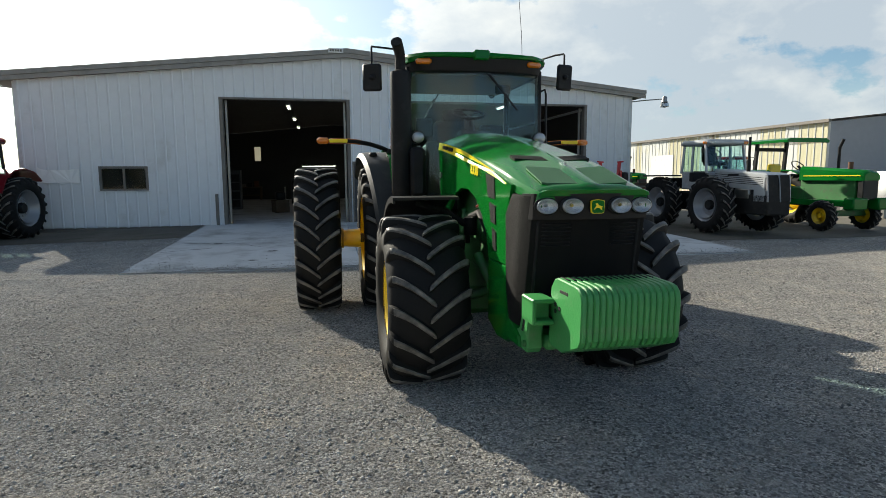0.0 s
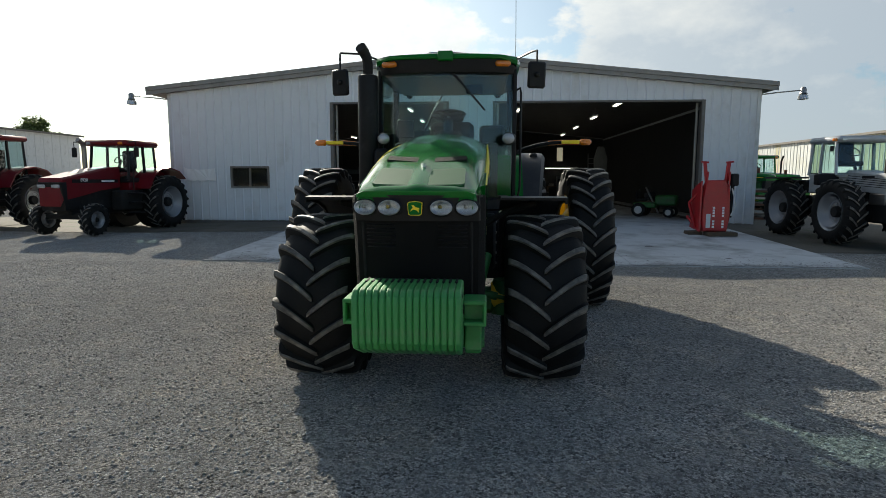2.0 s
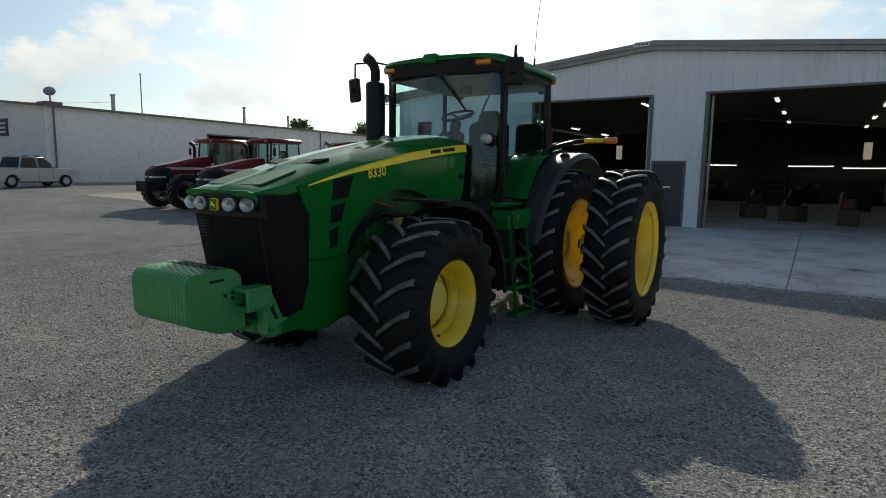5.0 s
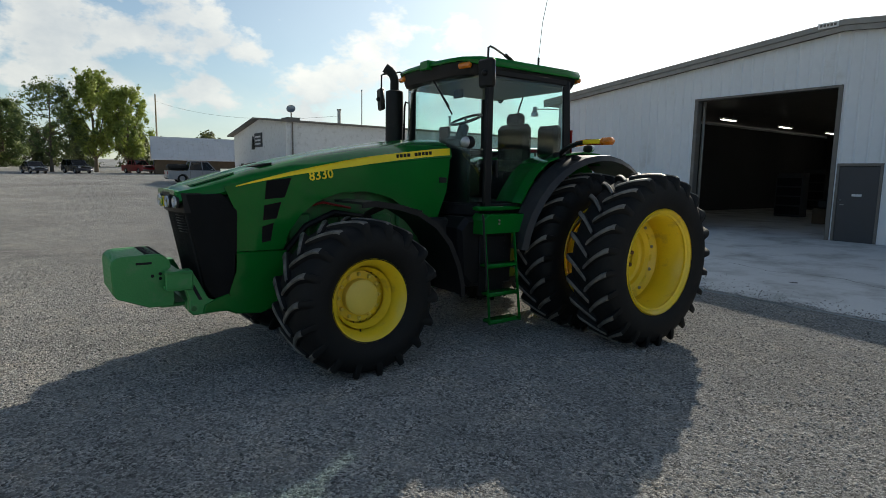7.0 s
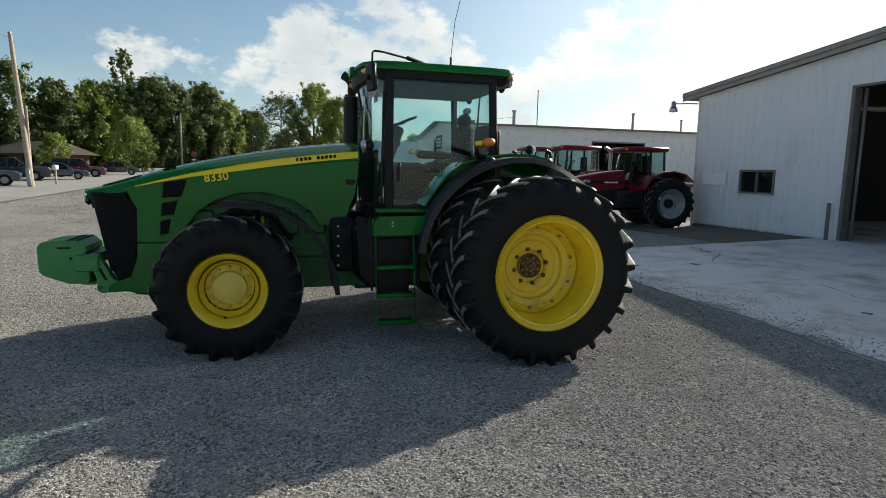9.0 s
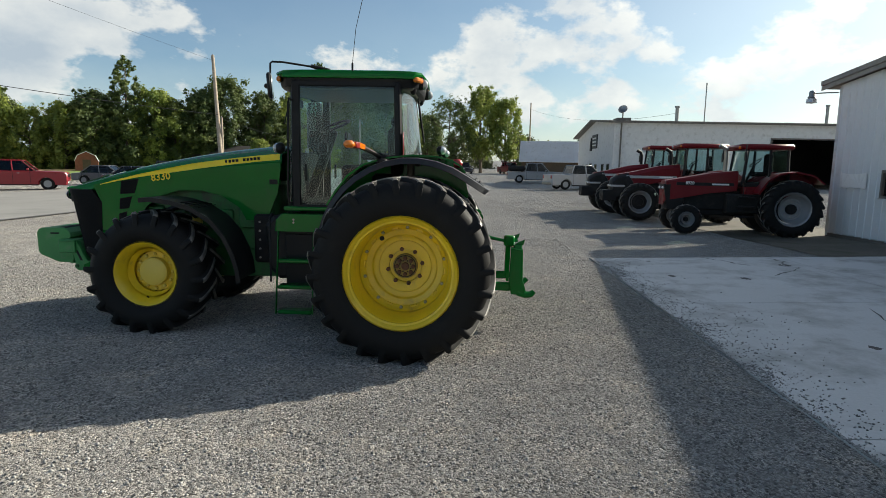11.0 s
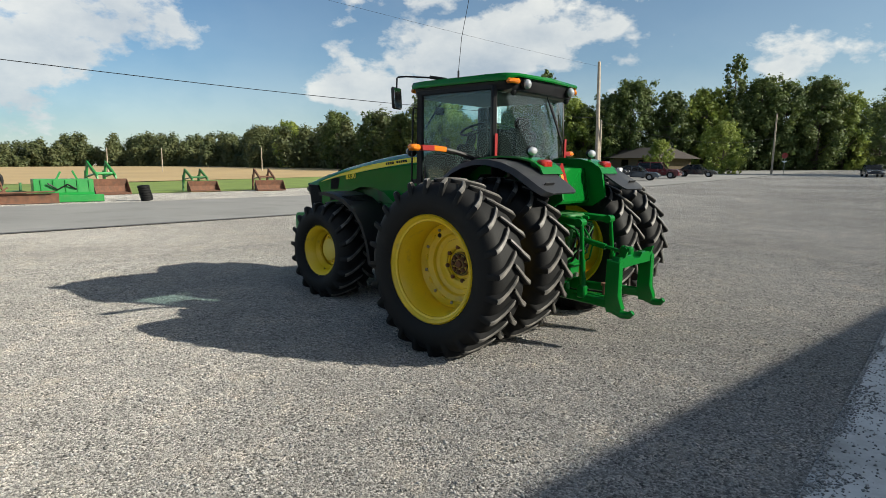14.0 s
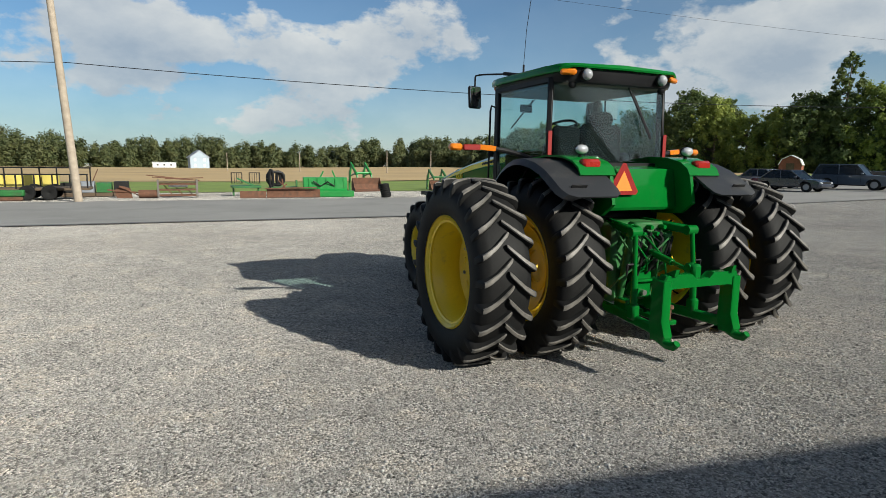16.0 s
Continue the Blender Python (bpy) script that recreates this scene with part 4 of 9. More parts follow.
    def shield(k, a, b):
        return Shape().prism([(x * k, 1.533 + z * k) for x, z in ((-0.030, -0.044), (0.030, -0.044), (0.042, -0.037), (0.045, -0.005), (0.047, 0.034), (0.036, 0.041), (0.0, 0.046), (-0.036, 0.041), (-0.047, 0.034), (-0.045, -0.005), (-0.042, -0.037))], a, b, "y")
    emblem = part("emblem", shield(1.0, -4.468, -4.448), DECAL, t, "small yellow and green badge", smooth=0)
    part("emblem_field", shield(0.91, -4.472, -4.466), GREEN, emblem, smooth=0)
    part("emblem_figure", Shape().prism([(-0.030, 1.514), (-0.010, 1.526), (0.012, 1.522), (0.026, 1.508), (0.024, 1.526), (0.030, 1.536), (0.006, 1.541), (-0.008, 1.556), (-0.020, 1.552), (-0.012, 1.540), (-0.022, 1.526)], -4.475, -4.471, "y"), DECAL, emblem, smooth=0)

    # cooling pack, engine and frame, dark inside
    part("radiator", Shape().box(-0.39, 0.39, -4.1, -3.65, 0.75, 1.6, 0.02), BLACK_MATT, t)
    eng = part("engine", Shape().box(-0.30, 0.30, -3.6, -1.75, 0.85, 1.75, 0.05), GREEN_DULL, t, "oily green diesel engine block")
    for s in (1, -1):
        for k in range(5):
            part("engine_cover", Shape().box(s * 0.29, s * 0.345, -3.45 + k * 0.3, -3.22 + k * 0.3, 1.15, 1.42 - 0.03 * (k % 2), 0.02), GREEN_DULL, eng)
        part("hose", Shape().tube([(s * 0.36, -3.5, 1.05), (s * 0.40, -3.3, 1.3), (s * 0.38, -3.0, 1.42), (s * 0.36, -2.6, 1.36), (s * 0.34, -2.4, 1.1)], 0.03), BLACK, eng)
        part("filter", Shape().lathe([(0.0, 0.0), (0.055, 0.0), (0.06, 0.01), (0.06, 0.16), (0.0, 0.17)], (s * 0.40, -2.75, 1.2), "z", 16), YELLOW_PALE if s > 0 else BLACK, eng)
        part("fuel_line", Shape().tube([(s * 0.33, -3.4, 1.45), (s * 0.36, -3.1, 1.52), (s * 0.35, -2.8, 1.46)], 0.012), RED_TAPE, eng)
    part("frame", Shape().prism([(-4.20, 0.60), (-3.75, 0.50), (-1.8, 0.52), (-0.2, 0.55), (0.35, 0.62), (0.35, 1.35), (-1.6, 1.15), (-3.4, 1.0), (-3.75, 1.12), (-4.0, 0.75)], -0.27, 0.27, "x", c=0.03), GREEN_DULL, t, "green cast frame and transmission")
    for s in (1, -1):
        o = [(-4.26, 0.58), (-4.05, 0.575), (-3.98, 0.54), (-3.75, 0.52), (-3.50, 0.60), (-3.50, 1.09), (-3.975, 1.095), (-3.985, 0.92), (-4.05, 0.735), (-4.15, 0.69), (-4.24, 0.65)]
        part("front_support", Shape().prism(o, s * 0.30, s * 0.445, "x", c=0.015), GREEN, t, "green front support casting", smooth=25)

    # front axle
    ax = part("front_axle", Shape().box(-0.55, 0.55, -3.14, -2.90, 0.55, 0.76, 0.05), GREEN_DULL, t, "green front drive axle")
    for s in (1, -1):
        part("knuckle", Shape().lathe([(0.0, 0.0), (0.12, 0.0), (0.13, 0.03), (0.13, 0.22), (0.10, 0.30), (0.0, 0.3)], (s * 0.62, -3.02, 0.54), "z", 20), GREEN_DULL, ax)
        part("axle_arm", Shape().rod((s * 0.5, -3.02, 0.69), (s * 0.82, -3.02, 0.69), 0.12, 0.16, 20), YELLOW, ax)
        part("steering_cylinder", Shape().rod((s * 0.22, -3.22, 0.80), (s * 0.55, -3.2, 0.72), 0.035).rod((s * 0.55, -3.2, 0.72), (s * 0.63, -3.18, 0.70), 0.018), GREEN_DULL, ax)
        part("suspension_cylinder", Shape().rod((s * 0.36, -3.60, 0.72), (s * 0.46, -3.25, 1.08), 0.045).rod((s * 0.335, -3.70, 0.62), (s * 0.36, -3.6, 0.72), 0.02), GREEN_DULL, ax)
        part("tie_rod_end", Shape().rod((s * 0.34, -3.72, 0.64), (s * 0.42, -3.78, 0.70), 0.018), STEEL, ax)

    # front fenders
    arc = [(-3.08, 1.535), (-2.95, 1.545), (-2.72, 1.515), (-2.5, 1.45), (-2.3, 1.33), (-2.15, 1.16), (-2.05, 0.95), (-2.0, 0.78), (-1.985, 0.63)]
    for s in (1, -1):
        f = part("front_fender", Shape().plate(arc, s * 0.58, s * 1.14, 0.022), BLACK, t, "black curved front fender")
        lip = Shape().plate([(y, z - 0.03) for y, z in arc], s * 1.125, s * 1.145, 0.05)
        part("fender_lip", lip, BLACK, f)
        for i in range(5):
            part("fender_rib", Shape().beam((s * 0.62, -2.62 + i * 0.05, 1.515 - i * 0.013), (s * 1.08, -2.62 + i * 0.05, 1.515 - i * 0.013), 0.015, 0.012), BLACK, f)
        part("fender_bracket", Shape().tube([(s * 0.45, -2.75, 1.30), (s * 0.62, -2.75, 1.42), (s * 0.9, -2.75, 1.50)], 0.03), BLACK_MATT, f)

    # suitcase weights on their bracket
    wo = [(-4.925, 1.02), (-4.912, 1.06), (-4.88, 1.088), (-4.84, 1.097), (-4.58, 1.105), (-4.53, 1.09), (-4.482, 1.04), (-4.472, 0.985), (-4.50, 0.96), (-4.50, 0.82), (-4.458, 0.79), (-4.452, 0.68), (-4.475, 0.652), (-4.65, 0.65), (-4.885, 0.745), (-4.918, 0.79)]
    weight = mesh_of("weight", Shape().prism(wo, -0.0185, 0.0185, "x", c=0.008), WEIGHT_GREEN, 30)
    rack = part("weight_rack", Shape().box(-0.30, 0.30, -4.36, -4.14, 0.575, 0.68, 0.025).box(-0.25, 0.25, -4.56, -4.32, 0.625, 0.66, 0.012), WEIGHT_GREEN, t, "green weight carrier")
    part("carrier_bar", Shape().box(-0.30, 0.30, -4.495, -4.40, 0.825, 0.955, 0.012), WEIGHT_GREEN, rack)
    slot = mesh_of("weight_slot", Shape().box(-0.009, 0.009, -4.67, -4.55, 1.085, 1.1062, 0.003), BLACK_MATT)
    for k in range(16):
        x = -0.2925 + k * 0.039
        part("weight", weight, None, rack, at=pose(x, 0, 0))
        if k < 15:
            part("weight_slot", slot, None, rack, at=pose(x + 0.0195, 0, 0))
    for s in (1, -1):
        # hollow end pockets and the cranked arms that carry them
        pocket = Shape()
        pocket.box(s * 0.31, s * 0.455, -4.545, -4.33, 0.935, 0.965, 0.008).box(s * 0.31, s * 0.455, -4.545, -4.33, 0.80, 0.83, 0.008).box(s * 0.43, s * 0.455, -4.545, -4.33, 0.81, 0.955, 0.008).box(s * 0.31, s * 0.45, -4.46, -4.33, 0.81, 0.955, 0.008)
        part("weight_hook", pocket, WEIGHT_GREEN, rack, "green lifting pocket", smooth=20)
        arm_o = [(-4.38, 0.955), (-4.325, 0.945), (-4.30, 0.90), (-4.20, 0.70), (-4.10, 0.665), (-4.10, 0.575), (-4.33, 0.565), (-4.365, 0.60), (-4.36, 0.70), (-4.385, 0.79)]
        part("rack_arm", Shape().prism(arm_o, s * 0.315, s * 0.425, "x", c=0.012), WEIGHT_GREEN, rack, smooth=25)
        part("arm_slot", Shape().prism([(-4.345, 0.83), (-4.315, 0.83), (-4.255, 0.70), (-4.285, 0.70)], s * 0.42, s * 0.428, "x"), BLACK_MATT, rack)
        part("hitch_pin", Shape().rod((s * 0.40, -4.33, 0.63), (s * 0.445, -4.33, 0.63), 0.022, seg=14), GREEN_DULL, rack)
        bolt = mesh_of("weight_bolt", Shape().rod((0, 0, 0), (s * 0.012, 0, 0), 0.014), BLACK_MATT)
        for y, z in ((-4.62, 0.92), (-4.56, 0.935), (-4.56, 0.895)):
            part("weight_bolt", bolt, None, rack, at=pose(s * 0.305, y, z))
        part("cast_mark", Shape().box(s * 0.308, s * 0.314, -4.74, -4.62, 1.02, 1.04, 0.004), BLACK_MATT, rack)

    # cab: posts, glass and roof
    def post(name, a, b, w, h, mat=BLACK):
        return part(name, Shape().beam(a, b, w, h, 0.012), mat, cab)
    cab = part("cab", Shape().prism([(-0.45, -1.58), (-0.73, -1.44), (-0.74, -0.2), (-0.60, 0.05), (0.60, 0.05), (0.74, -0.2), (0.73, -1.44), (0.45, -1.58)], 1.36, 1.50, "z", c=0.02), BLACK, t, "glazed operator cab on black frame")
    for s in (1, -1):
        post("door_pillar", (s * 0.76, -1.37, 1.40), (s * 0.76, -1.37, 2.93), 0.05, 0.10)
        post("b_pillar", (s * 0.775, -0.16, 2.02), (s * 0.755, -0.19, 2.92), 0.06, 0.085)
        post("door_sill", (s * 0.76, -1.37, 1.475), (s * 0.765, -0.92, 1.475), 0.05, 0.05)
        post("door_header", (s * 0.76, -1.37, 2.90), (s * 0.755, -0.19, 2.90), 0.05, 0.07)
        door_o = [(-1.32, 1.50), (-0.93, 1.50), (-0.60, 1.96), (-0.36, 2.06), (-0.20, 2.09), (-0.22, 2.88), (-1.32, 2.88)]
        door = part("door", Shape().prism(door_o, s * 0.757, s * 0.763, "x"), GLASS, cab, "tall curved glass cab door", smooth=0)
        part("door_handle", Shape().box(s * 0.765, s * 0.79, -1.27, -1.24, 1.78, 1.98, 0.008), BLACK, door)
        part("door_edge", Shape().tube([(s * 0.765, -0.93, 1.50), (s * 0.765, -0.60, 1.96), (s * 0.765, -0.36, 2.06), (s * 0.765, -0.2, 2.09)], 0.014), BLACK, door)
        part("red_reflector", Shape().box(s * 0.765, s * 0.815, -0.115, -0.105, 2.06, 2.36, 0.004), RED_TAPE, cab, "red reflector strip")
        # lamp at the foot of the windscreen
        lamp = part("work_lamp", Shape().ball((s * 0.69, -1.62, 2.155), 0.07, 0.05, 0.06), LENS, cab, "round chrome-lensed work lamp")
        part("lamp_housing", Shape().ball((s * 0.70, -1.58, 2.155), 0.078, 0.06, 0.07), BLACK, lamp)
    scr = Shape()
    cols = curve_steps(-0.735, 0.735, 14)
    rings = [[(x, -1.435 - lean - 0.15 * (1 - (x / 0.735) ** 2) + o, z) for z, lean in ((1.52, 0.03), (2.2, 0.02), (2.90, 0.0)) for o in (0.0,)] + [(x, -1.429 - lean - 0.15 * (1 - (x / 0.735) ** 2), z) for z, lean in ((2.90, 0.0), (2.2, 0.02), (1.52, 0.03))] for x in cols]
    scr.loft(rings)
    part("windscreen", scr, GLASS, cab, "curved tinted windscreen")
    rear_rings = [[(x, 0.055 - 0.16 * (x / 0.735) ** 2 + o, 2.04) for o in (0, 0.006)] + [(x, -0.05 - 0.10 * (x / 0.735) ** 2 + o, 2.88) for o in (0.006, 0)] for x in curve_steps(-0.735, 0.735, 12)]
    part("rear_window", Shape().loft(rear_rings), GLASS, cab, "wide curved rear window")
    part("rear_sill", Shape().beam((-0.66, 0.045, 2.0), (0.66, 0.045, 2.0), 0.06, 0.06), BLACK, cab)
    part("firewall", Shape().box(-0.58, 0.58, -1.49, -1.45, 1.45, 2.12, 0.02), BLACK_MATT, cab)
    part("wiper", Shape().beam((0.03, -1.62, 2.90), (0.36, -1.60, 2.55), 0.016, 0.012).beam((0.10, -1.625, 2.84), (0.43, -1.61, 2.46), 0.010, 0.022), BLACK, cab, "long windscreen wiper")
    part("rear_wiper", Shape().beam((-0.12, -0.03, 2.90), (-0.42, 0.03, 2.35), 0.02, 0.015).beam((-0.20, -0.01, 2.78), (-0.44, 0.045, 2.30), 0.012, 0.03), BLACK, cab)
    # inside
    part("cab_floor", Shape().box(-0.70, 0.70, -1.46, 0.0, 1.48, 1.52), BLACK_MATT, cab)
    part("rear_wall", Shape().box(-0.62, 0.62, -0.08, 0.0, 1.5, 2.02, 0.02), CAB_TRIM, cab)
    seat = part("seat", Shape().box(-0.27, 0.27, -0.75, -0.22, 1.86, 2.0, 0.05), SEAT, cab, "dark grey cloth operator seat")
    part("backrest", Shape().box(-0.29, 0.29, -0.37, -0.22, 1.94, 2.46, 0.06), SEAT, seat)
    part("headrest", Shape().box(-0.15, 0.15, -0.34, -0.22, 2.44, 2.60, 0.045), SEAT, seat)
    part("seat_base", Shape().box(-0.2, 0.2, -0.68, -0.28, 1.5, 1.88, 0.04), BLACK_MATT, seat)
    part("armrest", Shape().box(-0.42, -0.28, -0.80, -0.25, 2.05, 2.15, 0.03), BLACK, seat)
    part("console", Shape().box(-0.72, -0.42, -1.1, -0.15, 1.5, 1.98, 0.04), BLACK_MATT, cab)
    # the tall back is added to block sun rays crossing the cab
    part("instructor_seat_sunblock", Shape().box(0.38, 0.66, -0.5, -0.15, 1.75, 1.88, 0.04).box(0.36, 0.70, -0.27, -0.14, 1.85, 2.42, 0.04), SEAT, cab)
    col = part("steering_column", Shape().beam((0, -1.42, 1.55), (0, -1.10, 2.42), 0.10, 0.13, 0.03).box(-0.17, 0.17, -1.28, -1.16, 2.10, 2.27, 0.04), BLACK, cab)
    m = pose(0, -1.08, 2.47, 22, 0, 0)
    wheel_rim = Shape()
    wheel_rim.tube([m @ Vector((0.19 * math.cos(a), 0.19 * math.sin(a), 0)) for a in curve_steps(0, 2 * math.pi, 28)], 0.016)
    for a in (0.5, 2.6, 4.7):
        wheel_rim.beam(m @ Vector((0, 0, -0.02)), m @ Vector((0.18 * math.cos(a), 0.18 * math.sin(a), 0)), 0.03, 0.015)
    part("steering_wheel", wheel_rim, BLACK, col)
    part("monitor", Shape().box(-0.62, -0.42, -1.05, -1.0, 2.2, 2.42, 0.015), BLACK, cab)
    part("inside_mirror", Shape().box(0.22, 0.4, -1.45, -1.43, 2.66, 2.76, 0.01), BLACK, cab)
    part("headliner", Shape().box(-0.70, 0.70, -1.50, 0.0, 2.84, 2.92, 0.03), CAB_TRIM, cab)
    # roof
    base = [(-0.60, -1.62), (-0.40, -1.65), (0.0, -1.665), (0.40, -1.65), (0.60, -1.62), (0.76, -1.50), (0.80, -1.30), (0.80, -0.25), (0.77, -0.02), (0.66, 0.07), (0.0, 0.10), (-0.66, 0.07), (-0.77, -0.02), (-0.80, -0.25), (-0.80, -1.30), (-0.76, -1.50)]

    def roof_ring(k, z, front=0.0, side=0.0):
        return [(x * k, -0.9 + (y + 0.9) * k - (front if y < -1.45 else 0), z + (0.02 * (1 - abs(x)) if z > 3.03 else -side * (abs(x) > 0.7))) for x, y in base]
    roof = part("roof", Shape().loft([roof_ring(0.99, 2.998, side=0.045), roof_ring(1.02, 3.004, side=0.045), roof_ring(1.028, 3.02, side=0.02), roof_ring(1.01, 3.036), roof_ring(0.94, 3.05), roof_ring(0.7, 3.066), roof_ring(0.3, 3.072)]), GREEN, t, "green cab roof with a thin overhanging edge")
    part("roof_skirt", Shape().loft([roof_ring(0.90, 2.855), roof_ring(0.955, 2.865), roof_ring(0.97, 2.90), roof_ring(0.985, 2.998)]), BLACK, roof, "black roof skirt")
    part("beacon_base", Shape().box(-0.085, 0.085, -1.71, -1.56, 2.975, 3.078, 0.015), GREEN, roof, "green receiver block")
    for s in (1, -1):
        part("turn_lamp", Shape().box(-0.085, 0.085, -0.03, 0.03, -0.03, 0.03, 0.018, pose(s * 0.62, -1.60, 2.955, 0, 0, s * 12)), AMBER, roof, "amber front turn lamp")
        part("rear_turn_lamp", Shape().box(-0.085, 0.085, -0.03, 0.03, -0.03, 0.03, 0.018, pose(s * 0.70, 0.045, 2.955, 0, 0, s * -26)), AMBER, roof, "amber rear turn lamp")
        for x in (0.50,):
            rl = part("rear_work_lamp", Shape().ball((s * x, 0.10, 2.935), 0.06, 0.05, 0.06), LENS, roof, "round rear work lamp")
            part("lamp_housing", Shape().ball((s * x, 0.06, 2.935), 0.068, 0.06, 0.068), BLACK, rl)
        part("roof_camera", Shape().ball((s * 0.60, -0.02, 2.86), 0.05, 0.04, 0.06), BLACK, roof)
    part("antenna", Shape().tube([(0.80, -0.70, 3.02), (0.80, -0.70, 3.12)], 0.012).tube([(0.80, -0.70, 3.12), (0.80, -0.66, 3.5), (0.80, -0.54, 4.0), (0.80, -0.36, 4.6)], 0.0035, 5), BLACK, roof, "thin whip antenna")
    # mirrors
    for s, xm, zm in ((1, 0.985, 2.83), (-1, -1.17, 2.77)):
        arm = part("mirror_arm", Shape().tube([(s * 0.72, -1.02, 3.055), (s * 0.76, -1.12, 3.075), (s * 0.93, -1.46, 3.10), (xm, -1.56, 3.095), (xm, -1.585, 3.08), (xm, -1.59, zm)], 0.011), BLACK, t, "black mirror arm")
        part("arm_sleeve", Shape().rod((s * 0.70, -0.98, 3.05), (s * 0.79, -1.18, 3.085), 0.022), BLACK, arm)
        mir = part("mirror", Shape().box(-0.10, 0.10, -0.02, 0.03, -0.14, 0.14, 0.02), BLACK, arm, "black rectangular side mirror", at=pose(xm, -1.60, zm, 4, 0, 14 * s))
        part("mirror_glass", Shape().box(-0.088, 0.088, 0.028, 0.033, -0.128, 0.128, 0.004), CHROME, arm, at=pose(xm, -1.60, zm, 4, 0, 14 * s))
        part("mirror_knob", Shape().ball((xm, -1.63, zm), 0.03), BLACK, arm)

    # exhaust stack
    ex = part("exhaust_muffler", Shape().lathe([(0.0, 1.45), (0.09, 1.45), (0.112, 1.5), (0.112, 2.80), (0.108, 2.84), (0.075, 2.855), (0.0, 2.855)], (-0.865, -1.57, 0), "z", 28), BLACK, t, "tall black exhaust stack")
    part("exhaust_pipe", Shape().tube([(-0.865, -1.57, 2.84), (-0.865, -1.57, 2.98), (-0.875, -1.585, 3.04), (-0.895, -1.62, 3.09), (-0.92, -1.68, 3.13)], [0.055, 0.055, 0.056, 0.058, 0.06], 16), BLACK_MATT, ex, "curved sooty exhaust pipe")
    part("exhaust_foot", Shape().tube([(-0.865, -1.57, 1.5), (-0.84, -1.65, 1.36), (-0.5, -1.9, 1.3)], 0.07, 12), BLACK_MATT, ex)
    part("air_intake", Shape().box(-0.79, -0.62, -1.72, -1.60, 1.52, 2.05, 0.04), BLACK, t)

    # rear fenders: green inside, grey plastic over the inner duals
    inner = [(-0.98, 1.50), (-0.88, 1.66), (-0.74, 1.84), (-0.56, 1.97), (-0.30, 2.05), (0.0, 2.085), (0.28, 2.075), (0.46, 2.03), (0.56, 1.97), (0.60, 1.90)]
    for s in (1, -1):
        f = part("rear_fender", Shape().plate(inner, s * 0.48, s * 0.90, 0.02), GREEN, t, "green rear fender")
        side_o = inner + [(0.66, 1.62), (0.5, 1.5), (-0.2, 1.46), (-0.95, 1.36)]
        part("fender_side", Shape().prism(side_o, s * 0.50, s * 0.54, "x"), GREEN, f, smooth=25)
        ext = []
        for i in range(15):
            a = radians(176 - i * 10.0)
            r = 1.115
            ext.append((-(0.0) + r * 0.98 * math.cos(a) + 0.02, 0.93 + r * math.sin(a)))
        ext = ext[:13] + [(0.76, 1.775), (0.83, 1.73), (0.87, 1.705)]
        rings = []
        for i, (y, z) in enumerate(ext):
            k = i / (len(ext) - 1)
            wo = 1.06 + 0.18 * min(1, k * 1.7) - (0.12 if i == len(ext) - 1 else 0.035 if i == len(ext) - 2 else 0)
            wi = 0.87 - 0.29 * min(1, max(0, (i - 6) / 5)) + (0.08 if i == len(ext) - 1 else 0.02 if i == len(ext) - 2 else 0)
            nx = Vector((0, y, z - 0.93)).normalized()
            up_ = Vector((0, nx.y, nx.z)) * 0.022
            lipv = -Vector((0, nx.y, nx.z)) * 0.05
            pts = [Vector((s * wi, y, z)), Vector((s * (wo - 0.06), y, z)), Vector((s * wo, y, z)) + lipv * 0.5, Vector((s * (wo + 0.012), y, z)) + lipv,
                   Vector((s * (wo + 0.02), y, z)) + lipv * 0.9, Vector((s * (wo - 0.02), y, z)) + up_ * 0.7, Vector((s * (wo - 0.08), y, z)) + up_, Vector((s * wi, y, z)) + up_]
            rings.append(pts)
        part("fender_extension", Shape().loft(rings), FENDER_GREY, f, "dark grey plastic fender extension")
        part("reflector_plate", Shape().box(-0.09, 0.09, -0.006, 0.006, -0.03, 0.03, 0.004, pose(s * 1.02, 0.765, 1.800, -33, 0, 0)), BLACK, f)
        tl = part("tail_lamp", Shape().box(s * 0.62, s * 0.83, 0.46, 0.57, 1.965, 2.065, 0.025), RED_LENS, t, "red tail lamp")
        part("lamp_base", Shape().box(s * 0.63, s * 0.82, 0.38, 0.50, 1.95, 2.055, 0.02), GREEN, tl)
        fl = part("fender_lamp", Shape().ball((s * 0.70, 0.34, 2.16), 0.075, 0.05, 0.05), LENS, t, "silver oval fender work lamp")
        part("lamp_foot", Shape().rod((s * 0.70, 0.31, 2.05), (s * 0.70, 0.32, 2.13), 0.02).ball((s * 0.70, 0.315, 2.16), 0.07, 0.05, 0.055), BLACK, fl)
        # marker arms
        arm = part("marker_arm", Shape().tube([(s * 0.86, -0.36, 2.06), (s * 0.97, -0.42, 2.105), (s * 1.12, -0.48, 2.145), (s * 1.28, -0.52, 2.17), (s * 1.42, -0.54, 2.178)], 0.028), BLACK, t, "black warning lamp arm")
        part("front_reflector", Shape().box(s * 1.40, s * 1.62, -0.60, -0.56, 2.155, 2.20, 0.006), DECAL, arm, "yellow reflector")
        part("rear_reflector_red", Shape().box(s * 1.42, s * 1.62, -0.558, -0.50, 2.145, 2.207, 0.006), RED_TAPE, arm)
        part("rear_reflector_orange", Shape().beam((s * 1.24, -0.50, 2.165), (s * 1.42, -0.53, 2.18), 0.05, 0.06), AMBER, arm)
